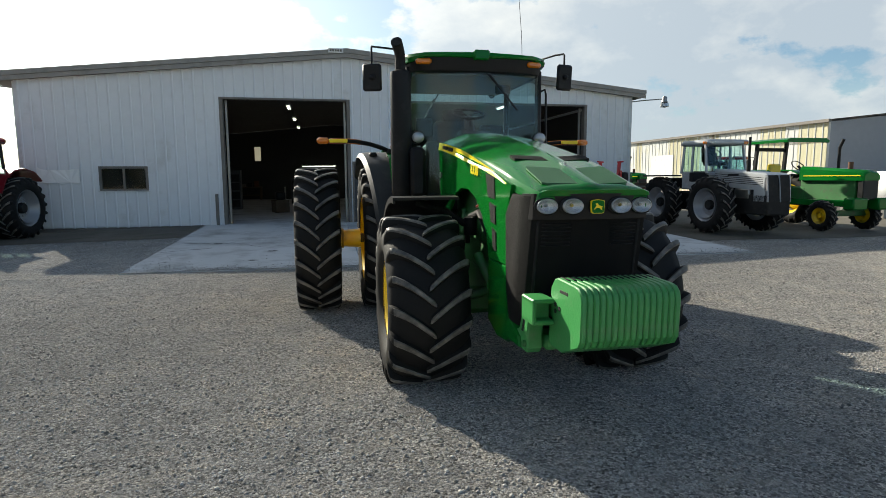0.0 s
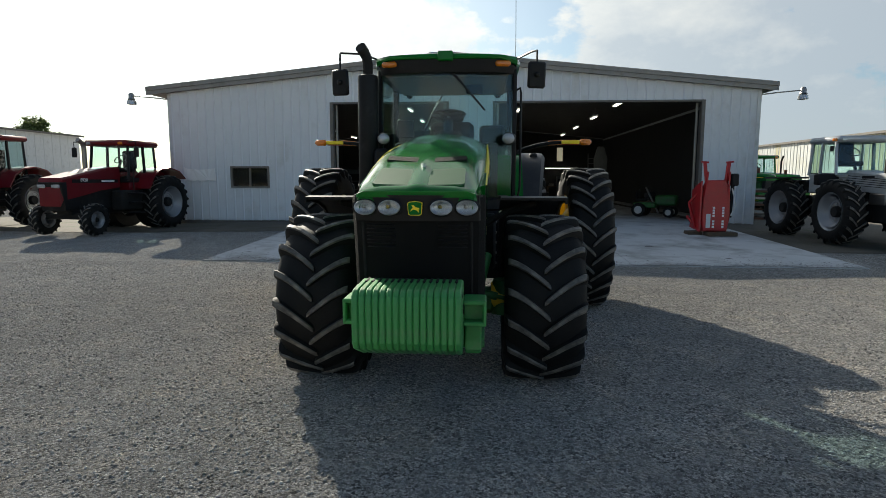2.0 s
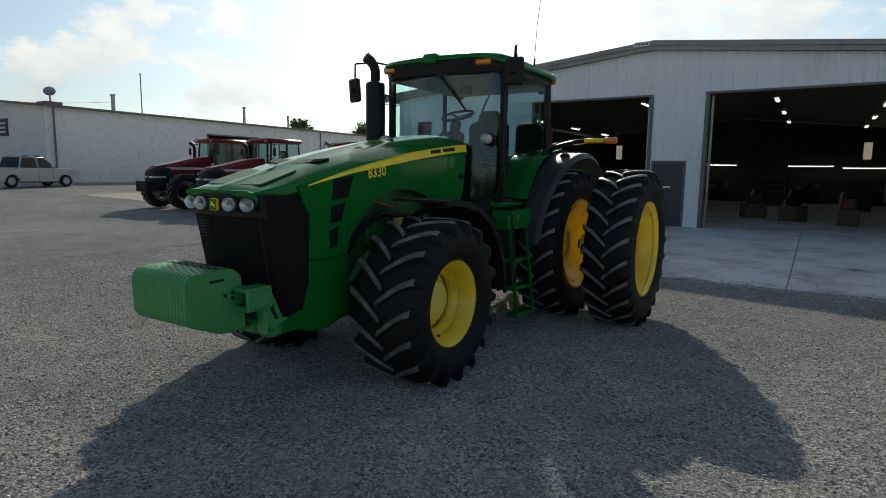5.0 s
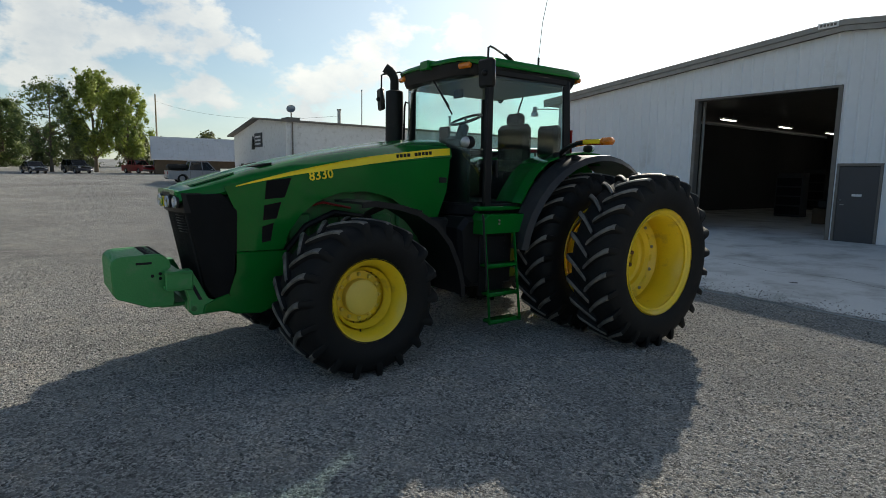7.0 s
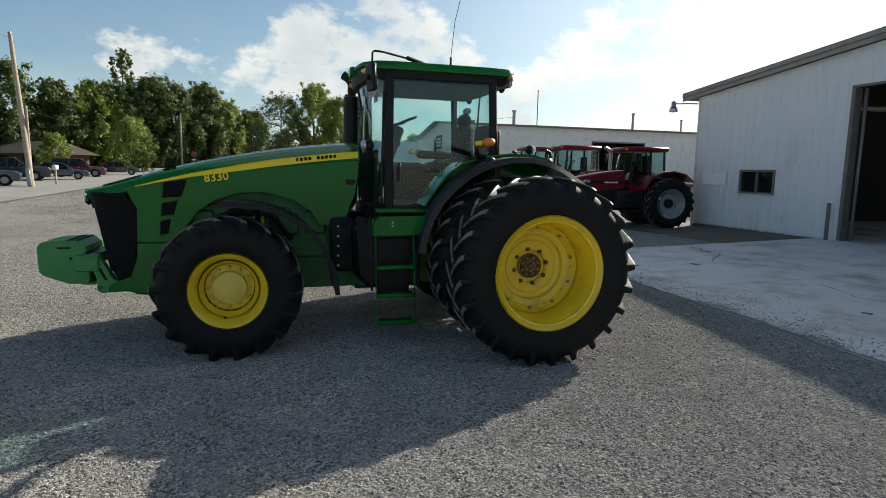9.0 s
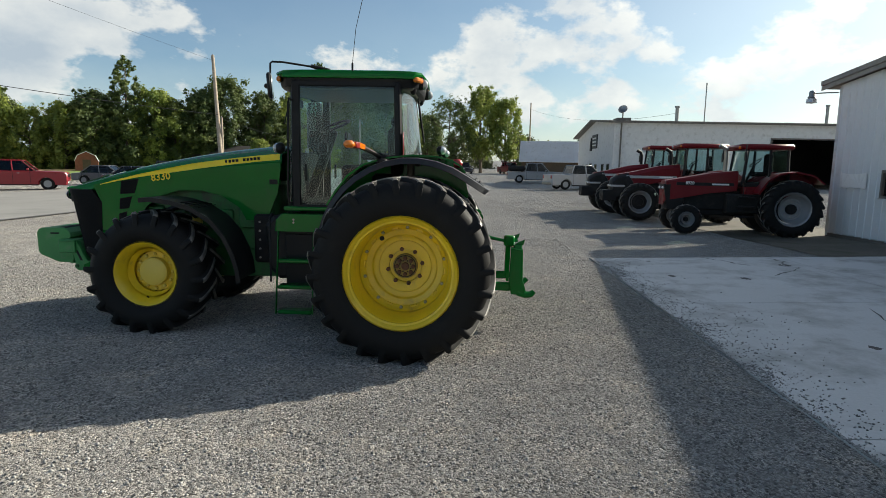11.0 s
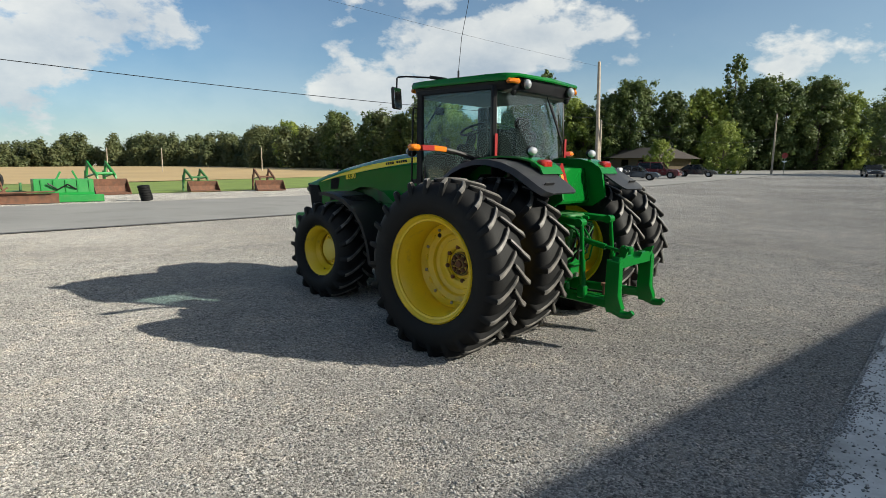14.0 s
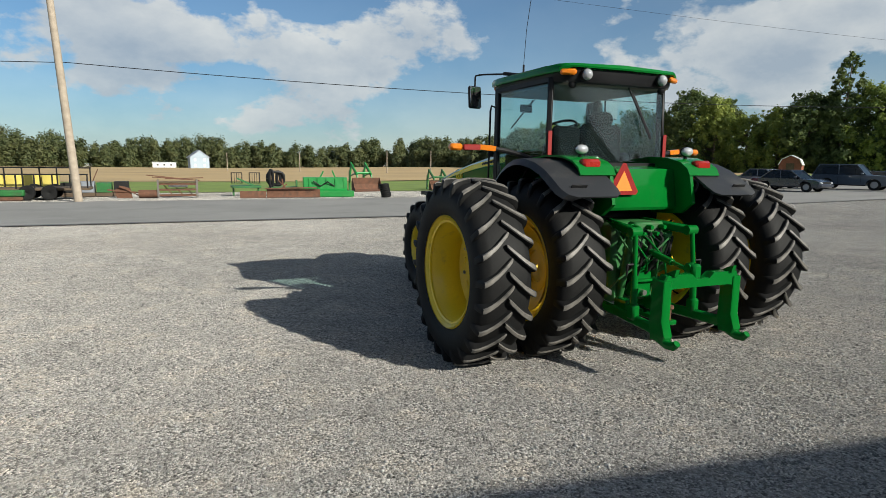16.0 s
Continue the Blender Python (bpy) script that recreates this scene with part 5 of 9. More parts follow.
        part("marker_lamp", Shape().box(s * 1.62, s * 1.77, -0.61, -0.51, 2.14, 2.215, 0.025), AMBER, arm, "amber marker lamp")
        part("side_lamp", Shape().box(s * 1.02, s * 1.12, -0.36, -0.26, 1.98, 2.05, 0.02), BLACK, arm)
        part("arm_bracket", Shape().box(s * 0.80, s * 0.90, -0.42, -0.28, 1.98, 2.09, 0.015), BLACK, arm)
    # rear deck between the fenders
    deck = part("rear_deck", Shape().prism([(0.04, 1.54), (0.42, 1.54), (0.44, 1.57), (0.36, 1.97), (0.05, 2.0)], -0.52, 0.52, "x", c=0.015), GREEN, t, "green rear panel below the window")
    tri = [(0.08, 1.705), (0.42, 1.705), (0.445, 1.735), (0.27, 2.03), (0.23, 2.03), (0.055, 1.735)]
    smv = part("warning_triangle", Shape().prism(tri, 0.455, 0.459, "y"), RED_TAPE, t, "orange slow-vehicle triangle with red border", smooth=0)
    part("triangle_field", Shape().prism([(0.135, 1.745), (0.365, 1.745), (0.25, 1.95)], 0.460, 0.463, "y"), ORANGE, smv, smooth=0)
    part("fender_marker", Shape().prism([(0.30, 1.58), (0.58, 1.60), (0.50, 1.86)], -0.55, -0.545, "x"), ORANGE, t, "orange patch on the fender", smooth=0)

    # steps, platform, rails and tanks
    for s in (1, -1):
        tank = part("fuel_tank", Shape().prism([(-1.72, 0.72), (-1.60, 0.60), (-1.0, 0.60), (-0.98, 1.34), (-1.66, 1.36), (-1.76, 1.25)], s * 0.34, s * 0.80, "x", c=0.05), BLACK, t, "black fuel tank", smooth=30)
        part("tank_shield", Shape().box(s * 0.44, s * 0.56, -1.98, -1.72, 0.75, 1.35, 0.03), BLACK_MATT, t)
        for k in range(5):
            part("shield_bolt", Shape().rod((s * 0.56, -1.9, 0.82 + k * 0.11), (s * 0.572, -1.9, 0.82 + k * 0.11), 0.013), STEEL, tank)
        tray = [(-1.58, 1.19), (-1.02, 1.19), (-0.97, 1.23), (-0.93, 1.40), (-1.50, 1.40), (-1.57, 1.33)]
        plat = part("platform", Shape().prism(tray, s * 0.72, s * 0.965, "x", c=0.014), GREEN, t, "green entry platform", smooth=25)
        part("door_sill_plate", Shape().box(s * 0.70, s * 0.82, -1.52, -0.90, 1.425, 1.475, 0.012), GREEN, plat)
        for z in (1.30, 1.335):
            part("platform_bolt", Shape().rod((s * 0.962, -1.36, z), (s * 0.975, -1.36, z), 0.012), STEEL, plat)
        ladder = part("ladder", Shape().beam((s * 0.955, -1.54, 1.2), (s * 1.08, -1.55, 0.24), 0.012, 0.035).beam((s * 0.955, -1.13, 1.2), (s * 1.08, -1.12, 0.24), 0.012, 0.035), GREEN, t, "green entry ladder")
        for z in (0.86, 0.56, 0.27):
            xs = 1.08 - (z - 0.24) / 0.96 * 0.11
            part("step", Shape().box(s * (xs - 0.14), s * (xs + 0.015), -1.535, -1.13, z - 0.03, z + 0.015, 0.014), GREEN, ladder)
        part("step_guard", Shape().box(s * 0.80, s * 0.82, -1.50, -1.14, 0.5, 1.15, 0.006), BLACK, ladder)
        part("hand_rail", Shape().tube([(s * 0.78, -1.40, 2.70), (s * 0.82, -1.43, 2.72), (s * 0.83, -1.44, 2.66), (s * 0.83, -1.46, 1.62), (s * 0.81, -1.45, 1.52), (s * 0.77, -1.42, 1.52)], 0.013), BLACK, t, "black door grab rail")
        part("step_rail", Shape().tube([(s * 0.98, -1.60, 1.40), (s * 1.02, -1.62, 1.36), (s * 1.08, -1.60, 0.62)], 0.012), BLACK, t)
        part("axle_housing", Shape().rod((s * 0.2, 0, 0.92), (s * 0.72, 0, 0.92), 0.2, 0.15, 24), GREEN_DULL, t, "green rear axle housing")

    # three-point hitch
    part("rear_housing", Shape().box(-0.30, 0.30, -0.2, 0.42, 0.55, 1.42, 0.05), GREEN_DULL, t, "green differential housing")
    valve = part("valve_block", Shape().box(-0.28, 0.10, 0.38, 0.52, 1.12, 1.42, 0.02), GREEN_DULL, t, "hydraulic valve stack")
    for k in range(6):
        part("coupler", Shape().rod((-0.24 + 0.07 * (k % 6), 0.50, 1.2 + 0.12 * (k % 2)), (-0.24 + 0.07 * (k % 6), 0.60, 1.18 + 0.12 * (k % 2)), 0.022), BLACK if k % 2 else GREEN_DULL, valve)
    for k in range(4):
        part("hydraulic_hose", Shape().tube([(-0.2 + 0.12 * k, 0.52, 1.3), (-0.22 + 0.12 * k, 0.66, 1.22), (-0.18 + 0.13 * k, 0.62, 1.0), (-0.12 + 0.1 * k, 0.45, 0.85)], 0.014), BLACK, valve)
    # hoses, lines and small fittings between the lift arms
    rnd = random.Random(8)
    for k in range(12):
        x0, x1 = -0.34 + 0.06 * k, rnd.uniform(-0.34, 0.34)
        z1 = rnd.uniform(0.62, 0.98)
        bow = rnd.uniform(0.08, 0.22)
        path = [(x0, 0.46, 1.36), (x0 + 0.02, 0.50 + bow, 1.26), ((x0 + x1) / 2, 0.52 + bow, 1.08), (x1, 0.48 + bow * 0.6, (z1 + 1.0) / 2), (x1, 0.42, z1)]
        part("hydraulic_hose", Shape().tube(path, 0.011 if k % 3 else 0.016, 7), (BLACK_MATT, GREEN, GREEN_DULL)[k % 3], t)
    for k in range(8):
        x, z = -0.30 + 0.085 * k, 1.30 + 0.07 * (k % 2)
        part("valve_cap", Shape().lathe([(0.0, 0.60), (0.022, 0.598), (0.026, 0.58), (0.026, 0.50), (0.034, 0.495), (0.034, 0.46)], (x, 0, z), "y", 10), GREEN, t)
    hitch = part("hitch", Shape().box(-0.12, 0.12, 0.4, 0.56, 0.62, 0.95, 0.02), GREEN, t, "green three-point hitch")
    part("drawbar", Shape().box(-0.05, 0.05, 0.2, 1.02, 0.44, 0.49, 0.01), GREEN, hitch)
    part("drawbar_pin", Shape().rod((0, 0.96, 0.38), (0, 0.96, 0.62), 0.018).rod((0, 0.96, 0.60), (0, 0.96, 0.63), 0.04), RUST, hitch)
    part("pto_shaft", Shape().rod((0, 0.42, 0.68), (0, 0.60, 0.68), 0.03), STEEL, hitch)
    part("pto_guard", Shape().box(-0.14, 0.14, 0.42, 0.62, 0.80, 0.83, 0.01), GREEN, hitch)
    for s in (1, -1):
        part("lower_link", Shape().beam((s * 0.26, 0.15, 0.50), (s * 0.42, 1.22, 0.50), 0.05, 0.11, 0.02), GREEN, hitch)
        part("lift_arm", Shape().beam((s * 0.22, 0.2, 1.40), (s * 0.36, 0.82, 1.36), 0.07, 0.09, 0.02).rod((s * 0.30, 0.80, 1.36), (s * 0.42, 0.80, 1.36), 0.05, seg=14), GREEN, hitch)
        rod = part("lift_rod", Shape().rod((s * 0.365, 0.82, 1.34), (s * 0.38, 0.86, 0.92), 0.024).rod((s * 0.38, 0.86, 0.94), (s * 0.385, 0.88, 0.58), 0.035), GREEN, hitch)
        part("rod_clevis", Shape().box(s * 0.34, s * 0.43, 0.82, 0.93, 0.50, 0.66, 0.02), GREEN, rod)
        part("adjuster", Shape().rod((s * 0.40, 0.85, 1.05), (s * 0.47, 0.85, 1.05), 0.012).rod((s * 0.47, 0.85, 1.05), (s * 0.47, 0.85, 0.95), 0.012), BLACK, rod)
        part("sway_block", Shape().box(s * 0.16, s * 0.24, 0.40, 0.60, 0.46, 0.62, 0.015), GREEN, hitch)
        part("lift_cylinder", Shape().rod((s * 0.18, 0.42, 0.62), (s * 0.24, 0.62, 1.30), 0.04), GREEN_DULL, hitch)
    part("top_link", Shape().rod((0.0, 0.45, 1.16), (0.0, 1.2, 1.02), 0.022).rod((0, 0.62, 1.13), (0, 0.95, 1.065), 0.036), GREEN, hitch)
    part("top_link_hook", Shape().box(-0.05, 0.05, 1.14, 1.28, 0.96, 1.10, 0.02).rod((-0.06, 1.2, 1.05), (0.06, 1.2, 1.05), 0.045, seg=16), GREEN, hitch)
    qo = [(-0.47, 0.95), (-0.43, 1.03), (-0.14, 1.03), (-0.09, 0.98), (0.09, 0.98), (0.14, 1.03), (0.43, 1.03), (0.47, 0.95), (0.47, 0.87), (0.36, 0.90), (0.12, 0.90), (-0.12, 0.90), (-0.36, 0.90), (-0.47, 0.87)]
    quick = part("quick_coupler", Shape().prism(qo, 1.24, 1.34, "y", c=0.012), GREEN, t, "green quick-attach hitch frame", smooth=25)
    for s in (1, -1):
        lego = [(1.20, 1.0), (1.35, 0.98), (1.36, 0.60), (1.40, 0.47), (1.38, 0.41), (1.22, 0.41), (1.19, 0.55)]
        part("coupler_leg", Shape().prism(lego, s * 0.38, s * 0.475, "x", c=0.012), GREEN, quick, smooth=25)
        part("coupler_hook", Shape().tube([(s * 0.43, 1.30, 0.44), (s * 0.43, 1.40, 0.405), (s * 0.43, 1.47, 0.41), (s * 0.43, 1.51, 0.45)], [0.05, 0.045, 0.04, 0.03], 12), GREEN, quick)
        part("latch_tab", Shape().prism([(1.24, 1.02), (1.36, 1.02), (1.38, 1.09), (1.30, 1.06)], s * 0.33, s * 0.37, "x"), GREEN, quick)
    return t


hero_tractor()


# ---- ground ----
def sheet(x0, x1, y0, y1, lift, nx, ny):
    s = Shape()
    xs, ys = curve_steps(x0, x1, nx), curve_steps(y0, y1, ny)
    vs = [(x, y, ground_z(x, y) + lift) for y in ys for x in xs]
    k = nx + 1
    return s.add(vs, [(j * k + i, j * k + i + 1, (j + 1) * k + i + 1, (j + 1) * k + i) for j in range(ny) for i in range(nx)])


def stretched(near, step, far):
    out, v, d = [0.0], 0.0, step
    while v < far:
        v += d
        out.append(v)
        if v > near:
            d *= 1.35
    return out


pos = stretched(30, 1.4, 1800)
axis_steps = sorted({-v for v in pos} | set(pos) | {3.45, 11.85, -14.0})
g = Shape()
k = len(axis_steps)
g.add([(x, y, ground_z(x, y)) for y in axis_steps for x in axis_steps],
      [(j * k + i, j * k + i + 1, (j + 1) * k + i + 1, (j + 1) * k + i) for j in range(k - 1) for i in range(k - 1)])
solid("ground", g, GRAVEL, "grey crushed limestone gravel yard", "gravel yard", kind="structure")


def strip(name, x0, x1, y0, y1, lift, mat, label, category, nx=40, ny=12):
    return solid(name, sheet(x0, x1, y0, y1, lift, nx, ny), mat, label, category, kind="structure")


strip("road", -320, 320, -26.5, -14.45, 0.02, ASPHALT, "smooth weathered grey asphalt road", "road", 90, 10)
strip("road_edge", -320, 320, -14.62, -14.36, 0.028, TAR, "dark tar seam along the road edge", "road edge", 90, 1)
strip("verge", -48, 300, -62, -35.2, 0.03, GRASS, "mown green grass verge", "grass", 60, 12)
strip("verge_far", -300, -48, -330, -31, 0.02, GRASS, "grass under the far trees", "grass", 40, 30)
strip("field", -160, 700, -420, -60, 0.06, FIELD, "dry tan stubble field", "field", 40, 40)
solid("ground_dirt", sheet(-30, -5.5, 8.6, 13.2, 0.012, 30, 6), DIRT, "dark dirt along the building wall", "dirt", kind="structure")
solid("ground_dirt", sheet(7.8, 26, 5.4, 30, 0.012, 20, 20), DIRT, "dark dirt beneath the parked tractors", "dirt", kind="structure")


# ---- the main building ----
RIDGE_X, RIDGE_Z = -0.85, 5.86


def roof_z(x):
    return RIDGE_Z - 0.1 * abs(x - RIDGE_X)


FLOOR = 0.25
WY, WB = 11.79, 36.0
WX0, WX1 = -10.58, 9.33


def gable_wall(y0, y1, openings):
    """An end wall up to the roof, with openings (x0, x1, z0, z1) left free."""
    s = Shape()
    cuts = sorted({WX0, RIDGE_X, WX1} | {o[0] for o in openings} | {o[1] for o in openings})
    for a, b in zip(cuts, cuts[1:]):
        ta, tb = roof_z(a) - 0.24, roof_z(b) - 0.24
        holes = [o for o in openings if o[0] <= a and o[1] >= b]
        z = FLOOR - 0.12
        for o in holes:
            if o[2] > z + 0.13:
                s.prism([(a, z), (b, z), (b, o[2]), (a, o[2])], y0, y1, "y")
            z = o[3]
        s.prism([(a, z), (b, z), (b, tb), (a, ta)], y0, y1, "y")
    return s


DOOR_L, DOOR_R, DOOR_S, WIN = (-4.82, -0.84, FLOOR, 4.22), (0.74, 7.56, FLOOR, 4.22), (-0.74, 0.26, FLOOR, 2.27), (-8.43, -7.09, 1.417, 2.09)
front = [DOOR_L, DOOR_R, DOOR_S, WIN]
wall = solid("wall_south", gable_wall(WY, WY + 0.16, front), SIDING, "white corrugated steel end wall with two big doorways", "wall", kind="structure", smooth=0)
solid("wall_north", gable_wall(WB, WB + 0.16, []), GLOOM_LINING, "steel back wall of the workshop, coloured dark for gloom", "wall", kind="structure", smooth=0)
for nm, x in (("wall_west", WX0), ("wall_east", WX1 - 0.16)):
    solid(nm, Shape().box(x, x + 0.16, WY + 0.16, WB, FLOOR - 0.12, 4.62), SIDING, "white corrugated steel side wall", "wall", kind="structure", smooth=0)
solid("lining", Shape().box(WX0 + 0.17, WX0 + 0.2, WY + 0.2, WB - 0.02, FLOOR, 4.5).box(WX1 - 0.2, WX1 - 0.17, WY + 0.2, WB - 0.02, FLOOR, 4.5), GLOOM_LINING, "grey workshop lining, coloured dark for gloom", "wall lining", kind="structure", smooth=0)
roof = Shape()
for a, b in ((-11.25, RIDGE_X), (RIDGE_X, 9.78)):
    roof.loft([[(a, y, roof_z(a)), (b, y, roof_z(b)), (b, y, roof_z(b) - 0.22), (a, y, roof_z(a) - 0.22)] for y in (11.63, WB + 0.4)])
solid("ceiling", roof, TRIM, "low-pitched steel roof with brown eaves", "roof", kind="structure", smooth=0)
fascia = Shape()
for a, b in ((-11.27, RIDGE_X), (RIDGE_X, 9.80)):
    fascia.loft([[(a, y, roof_z(a) + 0.02), (b, y, roof_z(b) + 0.02), (b, y, roof_z(b) - 0.12), (a, y, roof_z(a) - 0.12)] for y in (11.57, 11.625)])
    fascia.loft([[(a, y, roof_z(a) - 0.13), (b, y, roof_z(b) - 0.13), (b, y, roof_z(b) - 0.26), (a, y, roof_z(a) - 0.26)] for y in (11.595, 11.625)])
solid("trim", fascia, FASCIA, "brown-grey metal fascia along the roof edge", "fascia", kind="structure", smooth=0)
solid("floor", Shape().box(WX0 + 0.2, WX1 - 0.2, WY, WB, FLOOR - 0.1, FLOOR + 0.004), CONCRETE, "stained concrete workshop floor", "floor", kind="structure", smooth=0)
# ribs of the siding
x = WX0 + 0.1
while x < WX1:
    z = FLOOR - 0.1
    spans = []
    for o in sorted((o for o in front if o[0] - 0.03 < x < o[1] + 0.03), key=lambda o: o[2]):
        if o[2] > z + 0.2:
            spans.append((z, o[2]))
        z = o[3]
    spans.append((z, roof_z(x) - 0.25))
    for a, b in spans:
        part("siding_rib", Shape().prism([(-0.035, 0), (-0.015, -0.016), (0.015, -0.016), (0.035, 0)], a, b, "z"), SIDING, wall, smooth=0, at=pose(x, WY, 0))
    x += 0.305
part("base_flashing", Shape().box(WX0, DOOR_L[0], WY - 0.02, WY, FLOOR - 0.14, FLOOR - 0.02).box(DOOR_R[1], WX1, WY - 0.02, WY, FLOOR - 0.14, FLOOR - 0.02), TRIM, wall)
part("corner_trim", Shape().box(WX0 - 0.03, WX0 + 0.09, WY - 0.025, WY, FLOOR - 0.1, 4.62), WHITE_DULL, wall)
part("corner_trim", Shape().box(WX1 - 0.09, WX1 + 0.03, WY - 0.025, WY, FLOOR - 0.1, 4.60), WHITE_DULL, wall)
for i, o in enumerate((DOOR_L, DOOR_R)):
    d = thing("door_%d" % (i + 1), "tall open vehicle doorway with dark steel jambs", "doorway", kind="structure")
    for x, sx in ((o[0], 1), (o[1], -1)):
        part("jamb", Shape().box(x - sx * 0.05, x + sx * 0.06, WY - 0.03, WY + 0.22, FLOOR, o[3] + 0.04, 0.01), TRIM, d)
        part("track", Shape().box(x + sx * 0.08, x + sx * 0.16, WY + 0.24, WY + 0.3, FLOOR, o[3], 0.01), STEEL, d)
    part("header", Shape().box(o[0] - 0.05, o[1] + 0.05, WY - 0.035, WY + 0.22, o[3], o[3] + 0.07, 0.01), TRIM, d)
    part("rolled_door", Shape().lathe([(0.0, o[0] + 0.1), (0.2, o[0] + 0.1), (0.2, o[1] - 0.1), (0.0, o[1] - 0.1)], (0, WY + 0.52, 4.62), "x", 16), GLOOM_LINING, d)
part("bollard", Shape().rod((DOOR_L[0] - 0.22, WY - 0.18, FLOOR - 0.1), (DOOR_L[0] - 0.22, WY - 0.18, 1.25), 0.05, seg=12), TRIM, wall)
d = thing("door_3", "closed dark grey steel entry door", "door", kind="structure")
part("door_leaf", Shape().box(-0.68, 0.20, WY - 0.01, WY + 0.04, FLOOR + 0.01, 2.2, 0.004), DOOR_DARK, d)
part("door_frame", Shape().box(-0.75, -0.685, WY - 0.03, WY + 0.12, FLOOR, 2.28, 0.005).box(0.205, 0.27, WY - 0.03, WY + 0.12, FLOOR, 2.28, 0.005).box(-0.685, 0.205, WY - 0.03, WY + 0.12, 2.21, 2.28, 0.005), TRIM, d)
part("door_handle", Shape().rod((-0.60, WY - 0.05, 1.22), (-0.50, WY - 0.05, 1.22), 0.014).ball((-0.60, WY - 0.03, 1.34), 0.025), STEEL, d)
part("notice", Shape().box(-0.36, -0.14, WY - 0.014, WY - 0.0105, 1.44, 1.50), WHITE_DULL, d)
w = thing("window_1", "small sliding window in a brown frame", "window", kind="structure")
part("window_frame", Shape().box(WIN[0] - 0.03, WIN[1] + 0.03, WY - 0.03, WY + 0.14, WIN[2] - 0.04, WIN[2] + 0.02).box(WIN[0] - 0.03, WIN[1] + 0.03, WY - 0.03, WY + 0.14, WIN[3] - 0.03, WIN[3] + 0.04)
     .box(WIN[0] - 0.03, WIN[0] + 0.04, WY - 0.028, WY + 0.14, WIN[2], WIN[3]).box(WIN[1] - 0.04, WIN[1] + 0.03, WY - 0.028, WY + 0.14, WIN[2], WIN[3]).box(-7.79, -7.73, WY - 0.02, WY + 0.1, WIN[2], WIN[3]), TRIM, w)
for a, b in ((WIN[0] + 0.04, -7.79), (-7.73, WIN[1] - 0.04)):
    part("pane", Shape().box(a, b, WY + 0.04, WY + 0.046, WIN[2] + 0.02, WIN[3] - 0.03), HOUSE_GLASS, w)
part("window_sill", Shape().box(WIN[0] - 0.05, WIN[1] + 0.05, WY - 0.06, WY, WIN[2] - 0.07, WIN[2] - 0.04, 0.005), WHITE_DULL, w)
sh = Shape()
cols = 9
a = [(-10.15 + 1.15 * i / cols, WY - 0.03 - 0.02 * (i % 2), 2.10 - 0.05 * math.sin(math.pi * i / cols) - (0.04 if i else 0)) for i in range(cols + 1)]
b = [(x + 0.02, y - 0.01, 1.62 + 0.03 * math.sin(i * 2.1)) for i, (x, y, z) in enumerate(a)]
ring = a + b[::-1]
sh.loft([ring, [(x, y + 0.008, z) for x, y, z in ring]])
solid("plastic_sheet", sh, WHITE, "wrinkled white plastic sheet fixed to the wall", "plastic sheet", smooth=0)
sg = thing("gable_sign", "small white sign plate under the roof peak", "sign", at=pose(-1.2, 11.56, 5.79))
part("plate", Shape().box(-0.24, 0.24, -0.015, 0.005, -0.07, 0.07, 0.005), WHITE_DULL, sg)
for k in range(5):
    part("mark", Shape().box(-0.19 + k * 0.08, -0.13 + k * 0.08, -0.019, -0.014, -0.03, 0.035), TRIM, sg)


def yard_lamp(x, sx):
    l = thing("wall_lamp", "grey bell-shaped yard lamp on a bent wall arm", "lamp", "yard lamps", at=pose(x, 11.7, 4.42))
    part("arm", Shape().tube([(0, 0, 0), (sx * 0.5, -0.02, 0.06), (sx * 1.2, -0.05, 0.12)], 0.02), STEEL, l)
    part("head", Shape().lathe([(0.0, 0.22), (0.05, 0.22), (0.09, 0.17), (0.09, 0.05), (0.13, 0.0)], (sx * 1.25, -0.05, 0.0), "z", 16), STEEL, l)
    part("shade", Shape().lathe([(0.09, 0.0), (0.15, -0.05), (0.16, -0.16), (0.14, -0.17), (0.0, -0.19)], (sx * 1.25, -0.05, 0.0), "z", 16), LENS, l)


yard_lamp(WX0, -1)
yard_lamp(WX1, 1)

# workshop inside
for x in (-8.5, -3.2, 2.0, 5.6):
    for y in (15.5, 20.5, 26, 31.5):
        lt = thing("shop_light", "lit fluorescent tube fixture below the roof", "ceiling light", "shop lights", at=pose(x, y, roof_z(x) - 0.62))
        part("housing", Shape().box(-0.1, 0.1, -0.62, 0.62, 0.03, 0.1, 0.01), WHITE_DULL, lt)
        part("tube", Shape().rod((0.04, -0.58, 0.0), (0.04, 0.58, 0.0), 0.02).rod((-0.04, -0.58, 0.0), (-0.04, 0.58, 0.0), 0.02), TUBE, lt)
        for hy in (-0.4, 0.4):
            part("hanger", Shape().rod((0, hy, 0.09), (0, hy, 0.4), 0.006), STEEL, lt)
for x, z in ((-2.0, 2.6), (3.2, 2.55), (6.0, 2.45)):
    lt = thing("bench_light", "long lit tube light over a workbench", "light", at=pose(x, WB - 1.2, z))
    part("housing", Shape().box(-1.2, 1.2, -0.06, 0.06, 0.03, 0.09, 0.01), WHITE_DULL, lt)
    part("tube", Shape().rod((-1.15, 0, 0), (1.15, 0, 0), 0.02), TUBE, lt)
# added glowing strips on the back wall stand in for slits of daylight
for x in (-9.0, -6.5, 5.8):
    part("daylight_strip", Shape().box(x, x + 0.42, WB - 0.02, WB - 0.005, 3.0, 4.0), DAYLIGHT_GLOW, bpy.data.objects["wall_north"])


